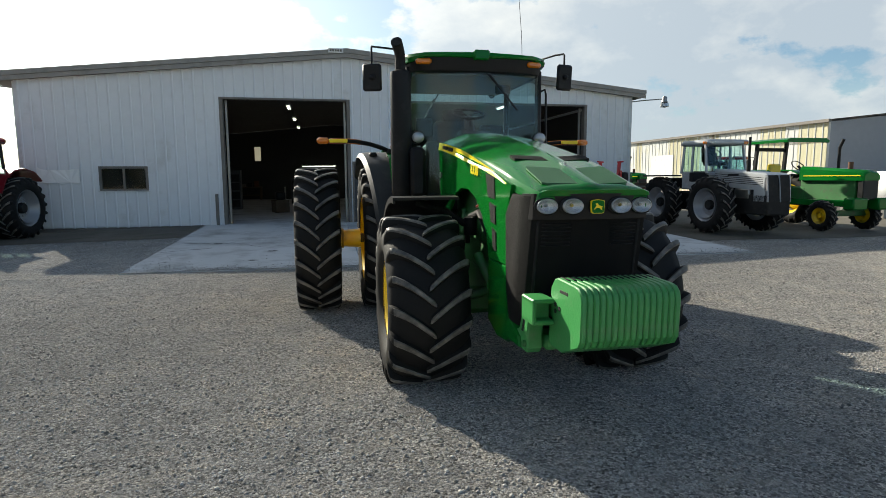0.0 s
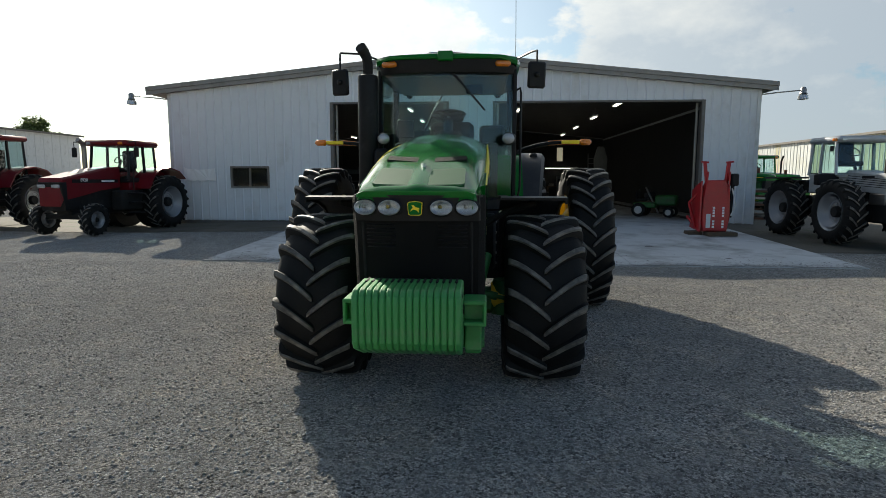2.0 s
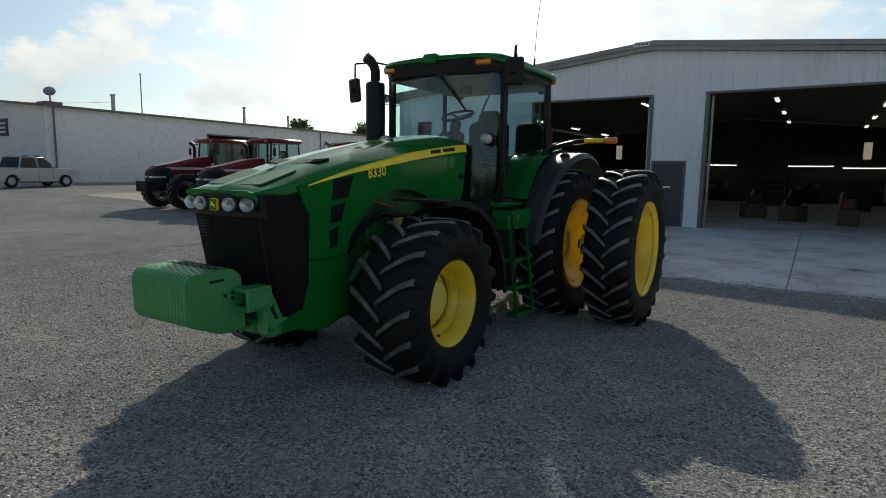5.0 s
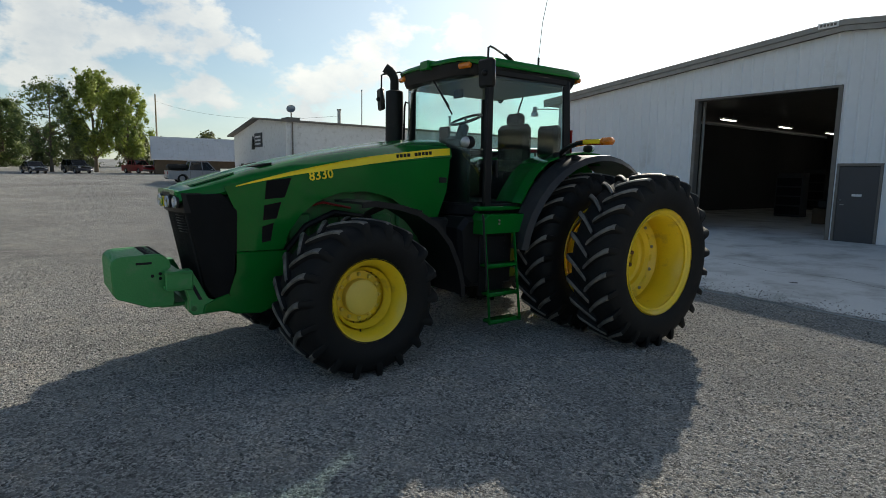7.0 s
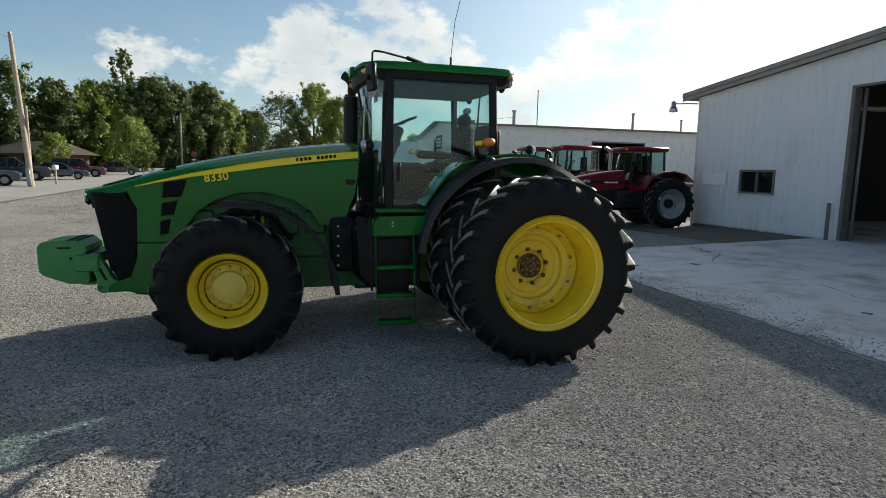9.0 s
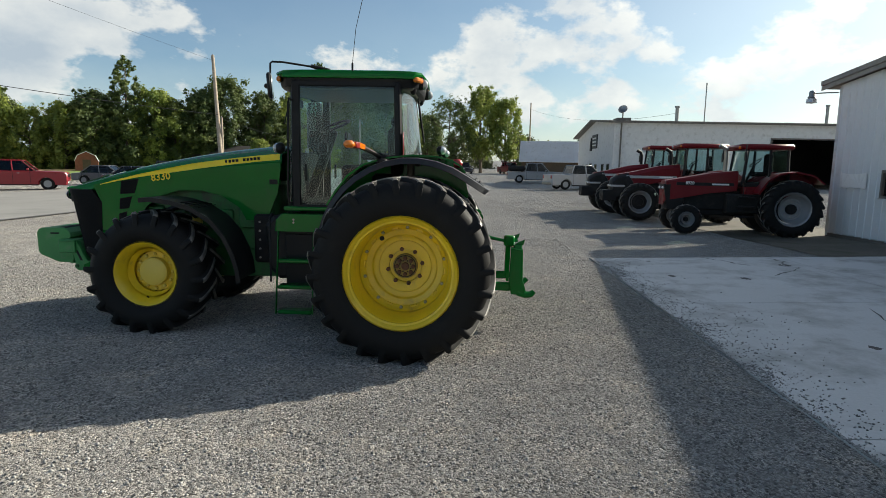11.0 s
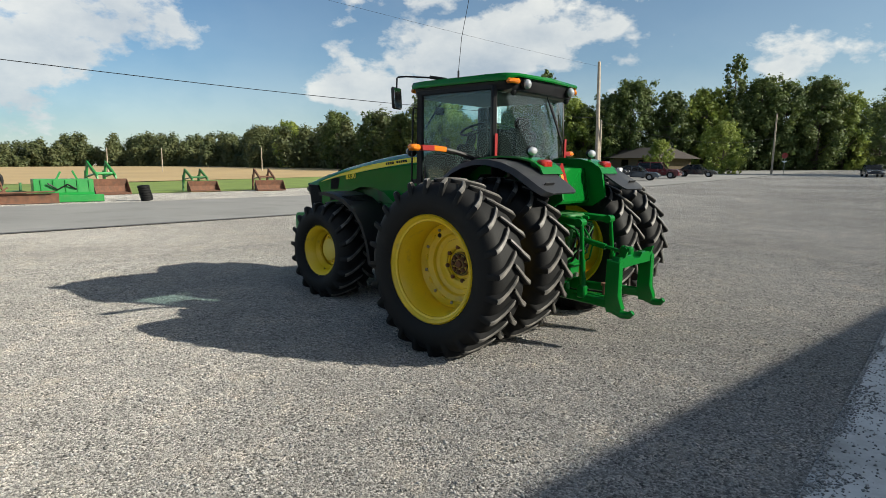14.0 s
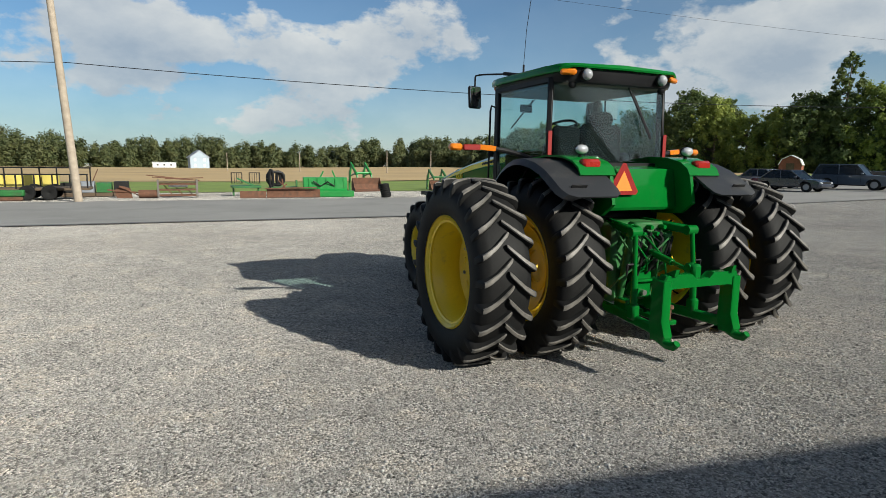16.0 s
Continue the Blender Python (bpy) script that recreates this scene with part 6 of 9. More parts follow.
def workbench(x, y):
    b = thing("workbench", "cluttered dark timber workbench against the back wall", "workbench", "workbenches", at=pose(x, y, FLOOR))
    part("top", Shape().box(-1.5, 1.5, -0.4, 0.4, 0.86, 0.92, 0.01), WOOD_DARK, b)
    for sx in (-1.4, 1.4):
        for sy in (-0.33, 0.33):
            part("leg", Shape().box(sx - 0.05, sx + 0.05, sy - 0.05, sy + 0.05, 0.004, 0.86, 0.01), WOOD_DARK, b)
    part("shelf", Shape().box(-1.4, 1.4, -0.35, 0.35, 0.3, 0.34, 0.01), WOOD_DARK, b)
    for k in range(6):
        part("bin", Shape().box(-1.3 + k * 0.45, -0.98 + k * 0.45, -0.2, 0.2, 0.92, 1.1 + 0.12 * (k % 3), 0.01), (TRIM, BLACK, RUST)[k % 3], b)


for x in (-7.5, -2.5, 2.5, 6.5):
    workbench(x, WB - 0.6)
lad = thing("ladder", "pale aluminium extension ladder leaning inside", "ladder", at=pose(6.9, 27.5, FLOOR, -8, 0, 0))
for sx in (-0.22, 0.22):
    part("rail", Shape().box(sx - 0.02, sx + 0.02, -0.03, 0.03, 0.01, 3.0, 0.005), CAR_SILVER, lad)
for k in range(9):
    part("rung", Shape().rod((-0.21, 0, 0.3 + k * 0.3), (0.21, 0, 0.3 + k * 0.3), 0.016), CAR_SILVER, lad)
cur = Shape()
n = 12
ring = [(0.28 * math.cos(2 * math.pi * i / n) * (1 + 0.25 * (i % 2)), 0.22 * math.sin(2 * math.pi * i / n) * (1 + 0.25 * (i % 2))) for i in range(n)]
cur.loft([[(x * k, y * k, z) for x, y in ring] for z, k in ((0.0, 1.0), (0.9, 0.9), (1.8, 1.05), (2.4, 0.5))])
solid("hanging_tarp", cur, CANVAS, "dull grey canvas tarp hanging in folds", "tarp", at=pose(6.2, 21.6, 0.9))
for x, y, hgt in ((-6.2, 22, 1.9), (-3.0, 27, 1.5), (1.6, 30, 1.7), (-8.4, 30, 2.2), (5.4, 28, 1.6)):
    cb = thing("tool_cabinet", "tall dark steel tool cabinet", "cabinet", "tool cabinets", at=pose(x, y, FLOOR + 0.004))
    part("body", Shape().box(-0.55, 0.55, -0.3, 0.3, 0, hgt, 0.015), DOOR_DARK, cb)
    for k in range(4):
        part("drawer", Shape().box(-0.5, 0.5, -0.315, -0.298, 0.1 + k * hgt / 4.6, 0.1 + (k + 0.85) * hgt / 4.6, 0.006), BLACK, cb)

# ---- concrete apron ----
slab = thing("pavement", "pale concrete apron before the workshop doors", "concrete apron", kind="structure")
xs, ys = [-5.42, -1.0, 3.4, 7.85], [3.45, 7.6, 11.78]
for x0, x1 in zip(xs, xs[1:]):
    for y0, y1 in zip(ys, ys[1:]):
        g0, g1 = 0.008, 0.008
        q = [(x0 + g0, y0 + g0), (x1 - g0, y0 + g0), (x1 - g0, y1 - g0), (x0 + g0, y1 - g0)]
        part("slab_panel", Shape().loft([[(x, y, ground_z(x, y) + dz) for x, y in q] for dz in (-0.12, 0.016)]), CONCRETE, slab, smooth=0)


def crack(path, w):
    """A thin dark crack that wanders over the apron."""
    rng_ = random.Random(len(path) * 7)
    pts = []
    for (x0, y0), (x1, y1) in zip(path, path[1:]):
        for k in range(5):
            pts.append((x0 + (x1 - x0) * k / 5 + rng_.uniform(-0.03, 0.03), y0 + (y1 - y0) * k / 5 + rng_.uniform(-0.05, 0.05)))
    pts.append(path[-1])
    left, right = [], []
    for i, (x, y) in enumerate(pts):
        d = w * (0.4 + rng_.random()) * (0.3 if i in (0, len(pts) - 1) else 1)
        left.append((x, y + d, ground_z(x, y) + 0.0205))
        right.append((x, y - d, ground_z(x, y) + 0.0205))
    n = len(pts)
    part("crack", Shape().add(left + right, [(i, i + 1, n + i + 1, n + i) for i in range(n - 1)]), TAR_DARK, slab, smooth=0)


def oil_spot(x, y, r, seed):
    rng_ = random.Random(seed)
    ring = [(x + r * (0.6 + 0.6 * rng_.random()) * math.cos(a), y + r * (0.6 + 0.6 * rng_.random()) * 0.7 * math.sin(a)) for a in curve_steps(0, 2 * math.pi, 15)[:-1]]
    part("oil_spot", Shape().add([(px_, py_, ground_z(px_, py_) + 0.0205) for px_, py_ in ring], [tuple(range(15))]), TAR_DARK, slab, smooth=0)


crack([(-5.3, 7.3), (-4.76, 7.42), (-4.28, 7.06), (-4.02, 7.27), (-3.59, 6.92), (-3.15, 6.37)], 0.022)
crack([(-5.38, 5.95), (-5.09, 6.09), (-4.64, 6.26), (-4.3, 6.47)], 0.03)
crack([(-0.6, 6.4), (0.4, 6.0), (1.6, 6.2), (2.6, 5.7)], 0.012)
for i, (x, y, r) in enumerate(((-3.17, 4.51, 0.10), (-2.89, 5.72, 0.13), (-4.9, 4.61, 0.07), (-4.3, 7.2, 0.12), (1.2, 5.2, 0.09), (4.4, 6.1, 0.14), (5.6, 4.4, 0.08))):
    oil_spot(x, y, r, i)

# ---- other buildings ----
def ribbed(parent, mat, along, fixed, a, b, z0, z1, step, out, name="siding_rib"):
    """Ribs on a wall that runs along x or y."""
    v = a + step / 2
    rib = mesh_of(name, Shape().prism([(-0.06, 0), (-0.03, -0.035), (0.03, -0.035), (0.06, 0)], z0, z1, "z"), mat, 0)
    turn = {"-y": 0, "+x": 90, "-x": -90}[out]
    while v < b:
        part(name, rib, None, parent, at=pose(*((v, fixed) if along == "x" else (fixed, v)), 0, 0, 0, turn))
        v += step


zt = ground_z(34, 40)
tb = thing("storage_building", "long stained pale corrugated steel storage building", "building", at=pose(0, 0, zt - 0.05))
part("wall", Shape().box(33.53, 33.7, 27.5, 90, 0, 5.6), SIDING_OLD, tb, smooth=0)
panel_rng = random.Random(4)
for k in range(48):
    part("wall_panel", Shape().box(33.49, 33.525, 27.52 + k * 1.3, 28.80 + k * 1.3, 0.02, 5.58), SIDING_STAIN if panel_rng.random() < 0.3 else SIDING_OLD, tb, smooth=0)
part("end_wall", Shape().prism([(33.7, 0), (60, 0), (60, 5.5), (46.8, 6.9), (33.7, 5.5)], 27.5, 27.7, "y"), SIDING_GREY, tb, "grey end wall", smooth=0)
part("roof", Shape().loft([[(33.2, y, 5.62), (46.8, y, 7.05), (60.4, y, 5.62), (46.8, y, 6.85)] for y in (27.2, 90)]), TRIM, tb, smooth=0)
part("gutter", Shape().box(33.2, 33.4, 27.2, 90, 5.45, 5.66), TRIM, tb)
ribbed(tb, SIDING_OLD, "y", 33.488, 27.6, 88, 0, 5.45, 0.65, "-x")
part("loading_door", Shape().box(33.42, 33.5, 46, 50, 0.0, 3.9), WHITE_DULL, tb, "white sliding door")
part("downpipe", Shape().box(33.38, 33.5, 39.9, 40.05, 0, 5.5), TRIM, tb)

zo = ground_z(-47, 20)
ob_ = thing("office_building", "long low white metal shop with an office end", "building", at=pose(0, 0, zo - 0.05))
H0, H1 = 5.9, 6.5
part("wall", Shape().box(-46.2, -46.0, 14.2, 28, 0, H0).box(-46.2, -46.0, 34, 56, 0, H0).box(-46.2, -46.0, 28, 34, 4.5, H0), WHITE_DULL, ob_, smooth=0)
part("end_wall", Shape().prism([(-62, 0), (-46.0, 0), (-46.0, H0), (-53.5, H1), (-62, 5.2)], 14.0, 14.2, "y"), WHITE_DULL, ob_, smooth=0)
part("back_wall", Shape().box(-62, -61.8, 14.2, 56, 0, 5.2).box(-61.8, -46.2, 55.8, 56, 0, H0 - 0.3), GLOOM_LINING, ob_, smooth=0)
part("roof", Shape().loft([[(-45.6, y, H0 + 0.02), (-53.5, y, H1 + 0.12), (-62.6, y, 5.25), (-62.6, y, 5.08), (-53.5, y, H1 - 0.05), (-45.6, y, H0 - 0.18)] for y in (13.4, 56.4)]), TRIM, ob_, smooth=0)
ribbed(ob_, WHITE_DULL, "y", -46.0, 34.4, 55, 0, 5.8, 1.2, "+x")
part("doorway_frame", Shape().box(-46.05, -45.95, 27.9, 28.05, 0, 4.6).box(-46.05, -45.95, 33.95, 34.1, 0, 4.6).box(-46.05, -45.95, 27.9, 34.1, 4.5, 4.62), TRIM, ob_)
for k in range(4):
    lamp = part("shop_tube", Shape().box(-52, -50.8, 29 + k * 1.3, 29.1 + k * 1.3, 4.9, 4.95), TUBE, ob_)
for i, (x, z0, z1, wd) in enumerate(((-59.5, 1.0, 2.1, 0.9), (-57.5, 1.0, 2.1, 0.9), (-55.6, 0.1, 2.2, 1.0), (-53.2, 0.8, 2.1, 0.9), (-50.2, 0.8, 2.1, 0.9), (-48.0, 0.8, 2.1, 0.9))):
    wn_ = part("window", Shape().box(x, x + wd, 13.95, 14.0, z0, z1), TRIM, ob_)
    part("pane", Shape().box(x + 0.07, x + wd - 0.07, 13.94, 13.955, z0 + 0.07, z1 - 0.07), DARK_GLASS, wn_)
sgn = part("sign", Shape().box(-54.6, -52.4, 13.9, 14.0, 3.7, 5.1, 0.01), DOOR_DARK, ob_, "dark sign board with pale bars")
for k in range(3):
    part("sign_bar", Shape().box(-54.3, -52.7, 13.885, 13.9, 3.95 + k * 0.35, 4.1 + k * 0.35), WHITE_DULL, sgn)
part("sign_figure", Shape().prism([(-55.6, 3.5), (-54.8, 3.5), (-54.9, 4.3), (-55.2, 4.9), (-55.5, 4.3)], 13.9, 13.98, "y"), BLACK, ob_)
dish = part("dish", Shape().lathe([(0.0, 0.0), (0.24, 0.04), (0.42, 0.14), (0.40, 0.155), (0.23, 0.06), (0.0, 0.02)], (0, 0, 0), "z", 20, m=pose(-47.2, 15, H0 + 1.1, 62, 0, 60)), STEEL, ob_, "round grey satellite dish")
part("dish_mast", Shape().rod((-47.2, 15, H0), (-47.2, 15, H0 + 1.0), 0.06).box(-48.2, -46.6, 14.4, 15.6, H0 - 0.05, H0 + 0.35), TRIM, ob_)
for y, r, h in ((20, 0.16, 1.4), (33.5, 0.13, 1.7), (22.5, 0.05, 3.5), (39.5, 0.1, 1.3)):
    part("vent_pipe", Shape().rod((-47.5, y, H0 - 0.1), (-47.5, y, H0 + h), r, seg=12).rod((-47.5, y, H0 + h), (-47.5, y, H0 + h + 0.15), r * 1.35, seg=12), STEEL, ob_)
for y in (14.6, 43):
    part("downpipe", Shape().rod((-45.9, y, 0), (-45.9, y, H0), 0.07), TRIM, ob_)

zs = ground_z(-87, 14)
sd = thing("shed", "old white shed with a ribbed galvanised roof", "shed", at=pose(-88, 15, zs - 0.1, 0, 0, -8))
# one dark colour stands in for the shade inside an open front
part("wall", Shape().prism([(-3.5, 0), (3.5, 0), (3.5, 2.4), (-3.5, 2.4)], -5.0, 9.0, "y"), WOOD_DARK, sd, "closed wall coloured dark for an open front's shade", smooth=0)
part("gable", Shape().prism([(-3.6, 2.4), (3.6, 2.4), (0, 5.2)], -5.02, 9.02, "y"), WHITE_DULL, sd, smooth=0)
for s in (1, -1):
    rf = part("roof", Shape().loft([[(0, y, 5.5), (s * 4.1, y, 2.15), (s * 4.1, y, 2.05), (0, y, 5.4)] for y in (-5.4, 9.4)]), ROOF_METAL, sd, smooth=0)
    for k in range(22):
        y = -5.2 + k * 0.69
        part("roof_rib", Shape().beam((s * 0.02, y, 5.53), (s * 4.08, y, 2.18), 0.08, 0.05), ROOF_METAL, rf)
part("door", Shape().box(-1.2, 0.2, -5.08, -5.0, 0.05, 2.2), SIDING_GREY, sd)

zb = ground_z(-112, -52)
hs = thing("bungalow", "low brown house with a wide shingle roof under trees, walls darkened for their shade", "house", at=pose(-102, -44, zb, 0, 0, 62) @ Matrix.Diagonal((1.35, 1.2, 1, 1)))
# shade from the trees is put into the walls' dark timber colour
part("wall", Shape().box(-8, 8, -3.5, 3.5, 0, 2.4), WOOD_DARK, hs, smooth=0)
part("roof", Shape().loft([[(-9, -4.4, 2.3), (9, -4.4, 2.3), (9, 4.4, 2.3), (-9, 4.4, 2.3)], [(-7.4, -0.1, 4.3), (7.4, -0.1, 4.3), (7.4, 0.1, 4.3), (-7.4, 0.1, 4.3)]]), SHINGLE, hs, smooth=0)
for x in (-5.5, -1.5, 2.5, 6):
    part("window", Shape().box(x - 0.7, x + 0.7, -3.56, -3.5, 0.9, 2.0), DARK_GLASS, hs)
br = thing("barn", "small red-brown barn with a rounded roof", "barn", at=pose(-84, -60, ground_z(-84, -60), 0, 0, 122) @ Matrix.Diagonal((0.92, 0.92, 0.92, 1)))
bo = [(-1.7, 0), (1.7, 0), (1.7, 1.7), (1.25, 2.6), (0.0, 3.2), (-1.25, 2.6), (-1.7, 1.7)]
part("wall", Shape().prism(bo, -2.5, 2.5, "y"), BRICK_RED, br, smooth=0)
part("roof", Shape().prism([(-1.85, 1.6), (-1.35, 2.66), (0, 3.32), (1.35, 2.66), (1.85, 1.6), (1.72, 1.6), (1.27, 2.58), (0, 3.2), (-1.27, 2.58), (-1.72, 1.6)], -2.7, 2.7, "y"), WHITE_DULL, br, smooth=0)
part("door", Shape().box(-0.6, 0.6, -2.55, -2.5, 0.05, 1.9), WOOD_DARK, br)
h1 = thing("far_house", "pale blue two-storey farmhouse across the field", "house", at=pose(4.5, -300, ground_z(4.5, -300), 0, 0, 10) @ Matrix.Diagonal((0.85, 0.85, 0.85, 1)))
part("wall", Shape().box(-5, 5, -4, 4, 0, 6.2), BLUE_HOUSE, h1, smooth=0)
part("gable", Shape().prism([(-5.2, 6.2), (5.2, 6.2), (0, 10.0)], -4.2, 4.2, "y"), BLUE_HOUSE, h1, smooth=0)
part("roof", Shape().prism([(-5.8, 6.0), (0, 10.3), (5.8, 6.0), (5.6, 5.8), (0, 9.95), (-5.6, 5.8)], -4.6, 4.6, "y"), SIDING_GREY, h1, smooth=0)
for x in (-2.5, 2.5):
    for z in (1.0, 4.0):
        part("window", Shape().box(x - 0.6, x + 0.6, 4.0, 4.08, z, z + 1.5), WHITE, h1)
h2 = thing("mobile_home", "long white mobile home across the field", "house", at=pose(19.5, -302, ground_z(19, -302)) @ Matrix.Diagonal((0.72, 0.8, 0.72, 1)))
part("wall", Shape().box(-7, 7, -2, 2, 0.4, 3.4, 0.05), WHITE, h2, smooth=0)
part("roof", Shape().prism([(-2.2, 3.4), (2.2, 3.4), (0, 4.0)], -7.2, 7.2, "x"), WHITE_DULL, h2, smooth=0)
part("skirting", Shape().box(-6.9, 6.9, -1.9, 1.9, 0, 0.45), SIDING_GREY, h2)
for x in (-4, 0, 4):
    part("window", Shape().box(x - 0.6, x + 0.6, 2.0, 2.06, 1.6, 2.6), DOOR_DARK, h2)


# ---- trees ----
def leaves(rng, blobs, per, size, squash=0.8, tail=0.2):
    """Leaf clumps as small blades that face outwards and up, scattered through each blob."""
    vs = []
    for (cx, cy, cz, r), n in zip(blobs, per):
        d = rng.normal(size=(n, 3))
        d /= np.linalg.norm(d, axis=1)[:, None]
        rad = r * np.sqrt(rng.random(n)) * (1 + tail * rng.normal(size=n))
        c = d * rad[:, None] * np.array([1, 1, squash]) + np.array([cx, cy, cz])
        nm = d * 0.8 + np.array([0, 0, 0.45]) + rng.normal(size=(n, 3)) * 0.38
        a = np.cross(nm, rng.normal(size=(n, 3)))
        a /= np.linalg.norm(a, axis=1)[:, None]
        b = np.cross(nm, a)
        b /= np.linalg.norm(b, axis=1)[:, None]
        s = size * (0.55 + 0.9 * rng.random(n))[:, None]
        vs.append(np.stack([c - a * s, c + a * s * 0.7 - b * s * 0.7, c + a * s * 0.7 + b * s * 0.7], axis=1))
    v = np.concatenate(vs).reshape(-1, 3)
    return v, np.arange(len(v)).reshape(-1, 3)


def leaf_mesh(name, v, f, mat):
    me = bpy.data.meshes.new(name)
    me.vertices.add(len(v))
    me.vertices.foreach_set("co", v.ravel())
    me.loops.add(f.size)
    me.loops.foreach_set("vertex_index", f.ravel())
    me.polygons.add(len(f))
    me.polygons.foreach_set("loop_start", np.arange(0, f.size, 3))
    me.update(calc_edges=True)
    me.materials.append(mat)
    return me


def tree(seed, height, spread, mat, count, size, bare=0.22, label="", form="oval"):
    """A tapered trunk with limbs; leaf clumps fill a crown of that form, ragged at its edge."""
    rng = np.random.default_rng(seed)
    t = thing("tree", label, "tree", "yard trees")
    tr = Shape()
    lean = rng.normal(0, 0.25, 2)
    path = [(lean[0] * k * k, lean[1] * k * k, height * 0.9 * k) for k in curve_steps(0, 1, 7)]
    tr.tube(path, [height * 0.017 * (1.35 if i == 0 else 1) * (1 - i / 8.2) for i in range(8)], 10)

    def reach(u, a):
        if form == "cone":
            r = 0.16 + 0.95 * (1 - u) ** 0.75 * min(1, 0.45 + 3 * u)
        elif form == "vase":
            r = (0.36 + 1.15 * u) if u < 0.45 else 0.88 * math.sqrt(max(0.02, 1 - ((u - 0.45) / 0.57) ** 2))
        else:
            r = max(0.2, math.sin(math.pi * (0.14 + 0.80 * u))) ** 0.75
        return spread * r * (1 + 0.20 * math.sin(3 * a + 5 * u + seed) + 0.13 * math.sin(5 * a - 9 * u))
    blobs = []
    for i in range(110):
        u = (i + rng.random()) / 110
        u = u ** (1.25 if form == "cone" else 0.9)
        a = i * 2.4 + rng.normal(0, 0.4)
        k = reach(u, a) * (0.35 + 0.65 * rng.random() ** 0.5)
        z = height * (bare + (0.97 - bare) * u)
        p = Vector((k * math.cos(a), k * math.sin(a), z))
        r = height * (0.040 + 0.045 * rng.random()) * (0.72 if form == "vase" else 0.9 - 0.62 * u if form == "cone" else 1)
        blobs.append((p.x, p.y, p.z, r))
        if i % 5 == 0:
            z0 = max(height * 0.12, z - k * (1.5 if form == "vase" else 0.55))
            tr.tube([(0, 0, z0), p * 0.5 + Vector((0, 0, z0 * 0.5 - z * 0.06)), p], [height * 0.007, height * 0.0045, height * 0.0012], 6)
        if i % 3 == 0:
            o = Vector((math.cos(a), math.sin(a), 0.6 + u)).normalized() * r * (1.2 + rng.random())
            blobs.append((p.x + o.x, p.y + o.y, min(p.z + o.z, height), r * 0.45))
    blobs += [(rng.normal(0, 0.2), rng.normal(0, 0.2), height * f_, height * r) for f_, r in ((0.9, 0.035), (0.95, 0.025), (0.99, 0.015))]
    part("trunk", tr, BARK, t, "grey-brown bark")
    tot = sum(b[3] ** 2 for b in blobs)
    v, f = leaves(rng, blobs, [max(10, int(count * b[3] ** 2 / tot)) for b in blobs], size, 1.15 if form == "vase" else 0.9, 0.4)
    part("crown", leaf_mesh("crown", v, f, mat), None, t)
    return t


maple = [tree(3, 15.0, 4.4, LEAF, 22000, 0.165, 0.20, "tall maple with thinning yellow-green leaves beside the road", "vase"),
         tree(7, 12.6, 3.7, LEAF, 15000, 0.16, 0.22, "maple with airy green leaves beside the road", "vase"),
         tree(11, 12.6, 4.2, LEAF_DARK, 7000, 0.15, 0.22, "sparse dark-leaved maple with visible limbs")]
for ob, (x, y, rz) in zip(maple, ((-96, 3.4, 0), (-93, 7.4, 80), (-93, -2.3, 30))):
    ob.matrix_basis = pose(x, y, ground_z(x, y) - 0.1, 0, 0, rz)
wood = [tree(21, 17, 4.9, LEAF_DARK, 21000, 0.24, 0.03, "tall dense dark green woodland tree"),
        tree(22, 15, 4.5, LEAF_DARK, 20000, 0.23, 0.02, "broad dark green woodland tree"),
        tree(23, 11, 3.9, LEAF, 15000, 0.20, 0.01, "young bushy yellow-green tree at the wood's edge"),
        tree(24, 21, 4.6, LEAF_DARK, 23000, 0.25, 0.03, "tall pointed woodland tree above its neighbours", "cone")]
WOOD_HEIGHT = (17, 15, 11, 21)
rng = np.random.default_rng(5)
# the wood's front row: place and height of each tree
front_row = ((-134.5, -8.5, 13), (-129.6, -13.8, 14.4), (-126, -17.6, 17.4), (-121.4, -22.7, 16.6), (-118.6, -26.1, 17.4), (-115, -30.2, 22), (-112, -34.1, 15.5), (-108.4, -39.4, 14.8), (-104.3, -45.7, 17.4),
             (-102, -49, 14.6), (-99.2, -53.1, 12.6), (-97.6, -55.7, 14.4), (-95.2, -59.8, 20), (-93.2, -64.3, 13.6), (-91.3, -68.5, 11.6), (-89.6, -73.5, 10.6), (-88.1, -79.5, 14.2), (-87, -84.5, 16),
             (-86.5, -92, 12.6), (-88, -103, 13.6), (-92, -122, 15), (-103, -162, 15))
spots = []
for i, (x, y, h) in enumerate(front_row):
    spots.append((x, y, h, 3 if h > 19 else 2 if h < 12 or i % 5 == 1 else i % 2))
    spots.append((x - 7 + rng.normal(0, 1), y - 3 + rng.normal(0, 2), min(h, 17) * (0.80 + 0.12 * rng.random()), int(rng.integers(0, 2)) if i % 4 else 3))
spots += [(-84, -22.3, 7.6, 2), (-90, -34, 5.5, 2), (-82, 74, 10.5, 1), (-69, 78, 9.9, 1), (-128, 44, 9, 1), (-112, 30, 7, 2)]
edge = [(x, y) for x, y, _ in front_row[::2]]
placed = set()
for x, y, h, j in spots:
    k = h / WOOD_HEIGHT[j]
    m = pose(x, y, ground_z(x, y) - 0.15, 0, 0, float(rng.random() * 360)) @ Matrix.Diagonal((k * 0.5 + 0.5, k * 0.5 + 0.5, k, 1) if h > 9 else (k, k, k, 1))
    made = copy_thing(wood[j], pose(0, 0, 0)) if j in placed else wood[j]
    placed.add(j)
    made.matrix_basis = m

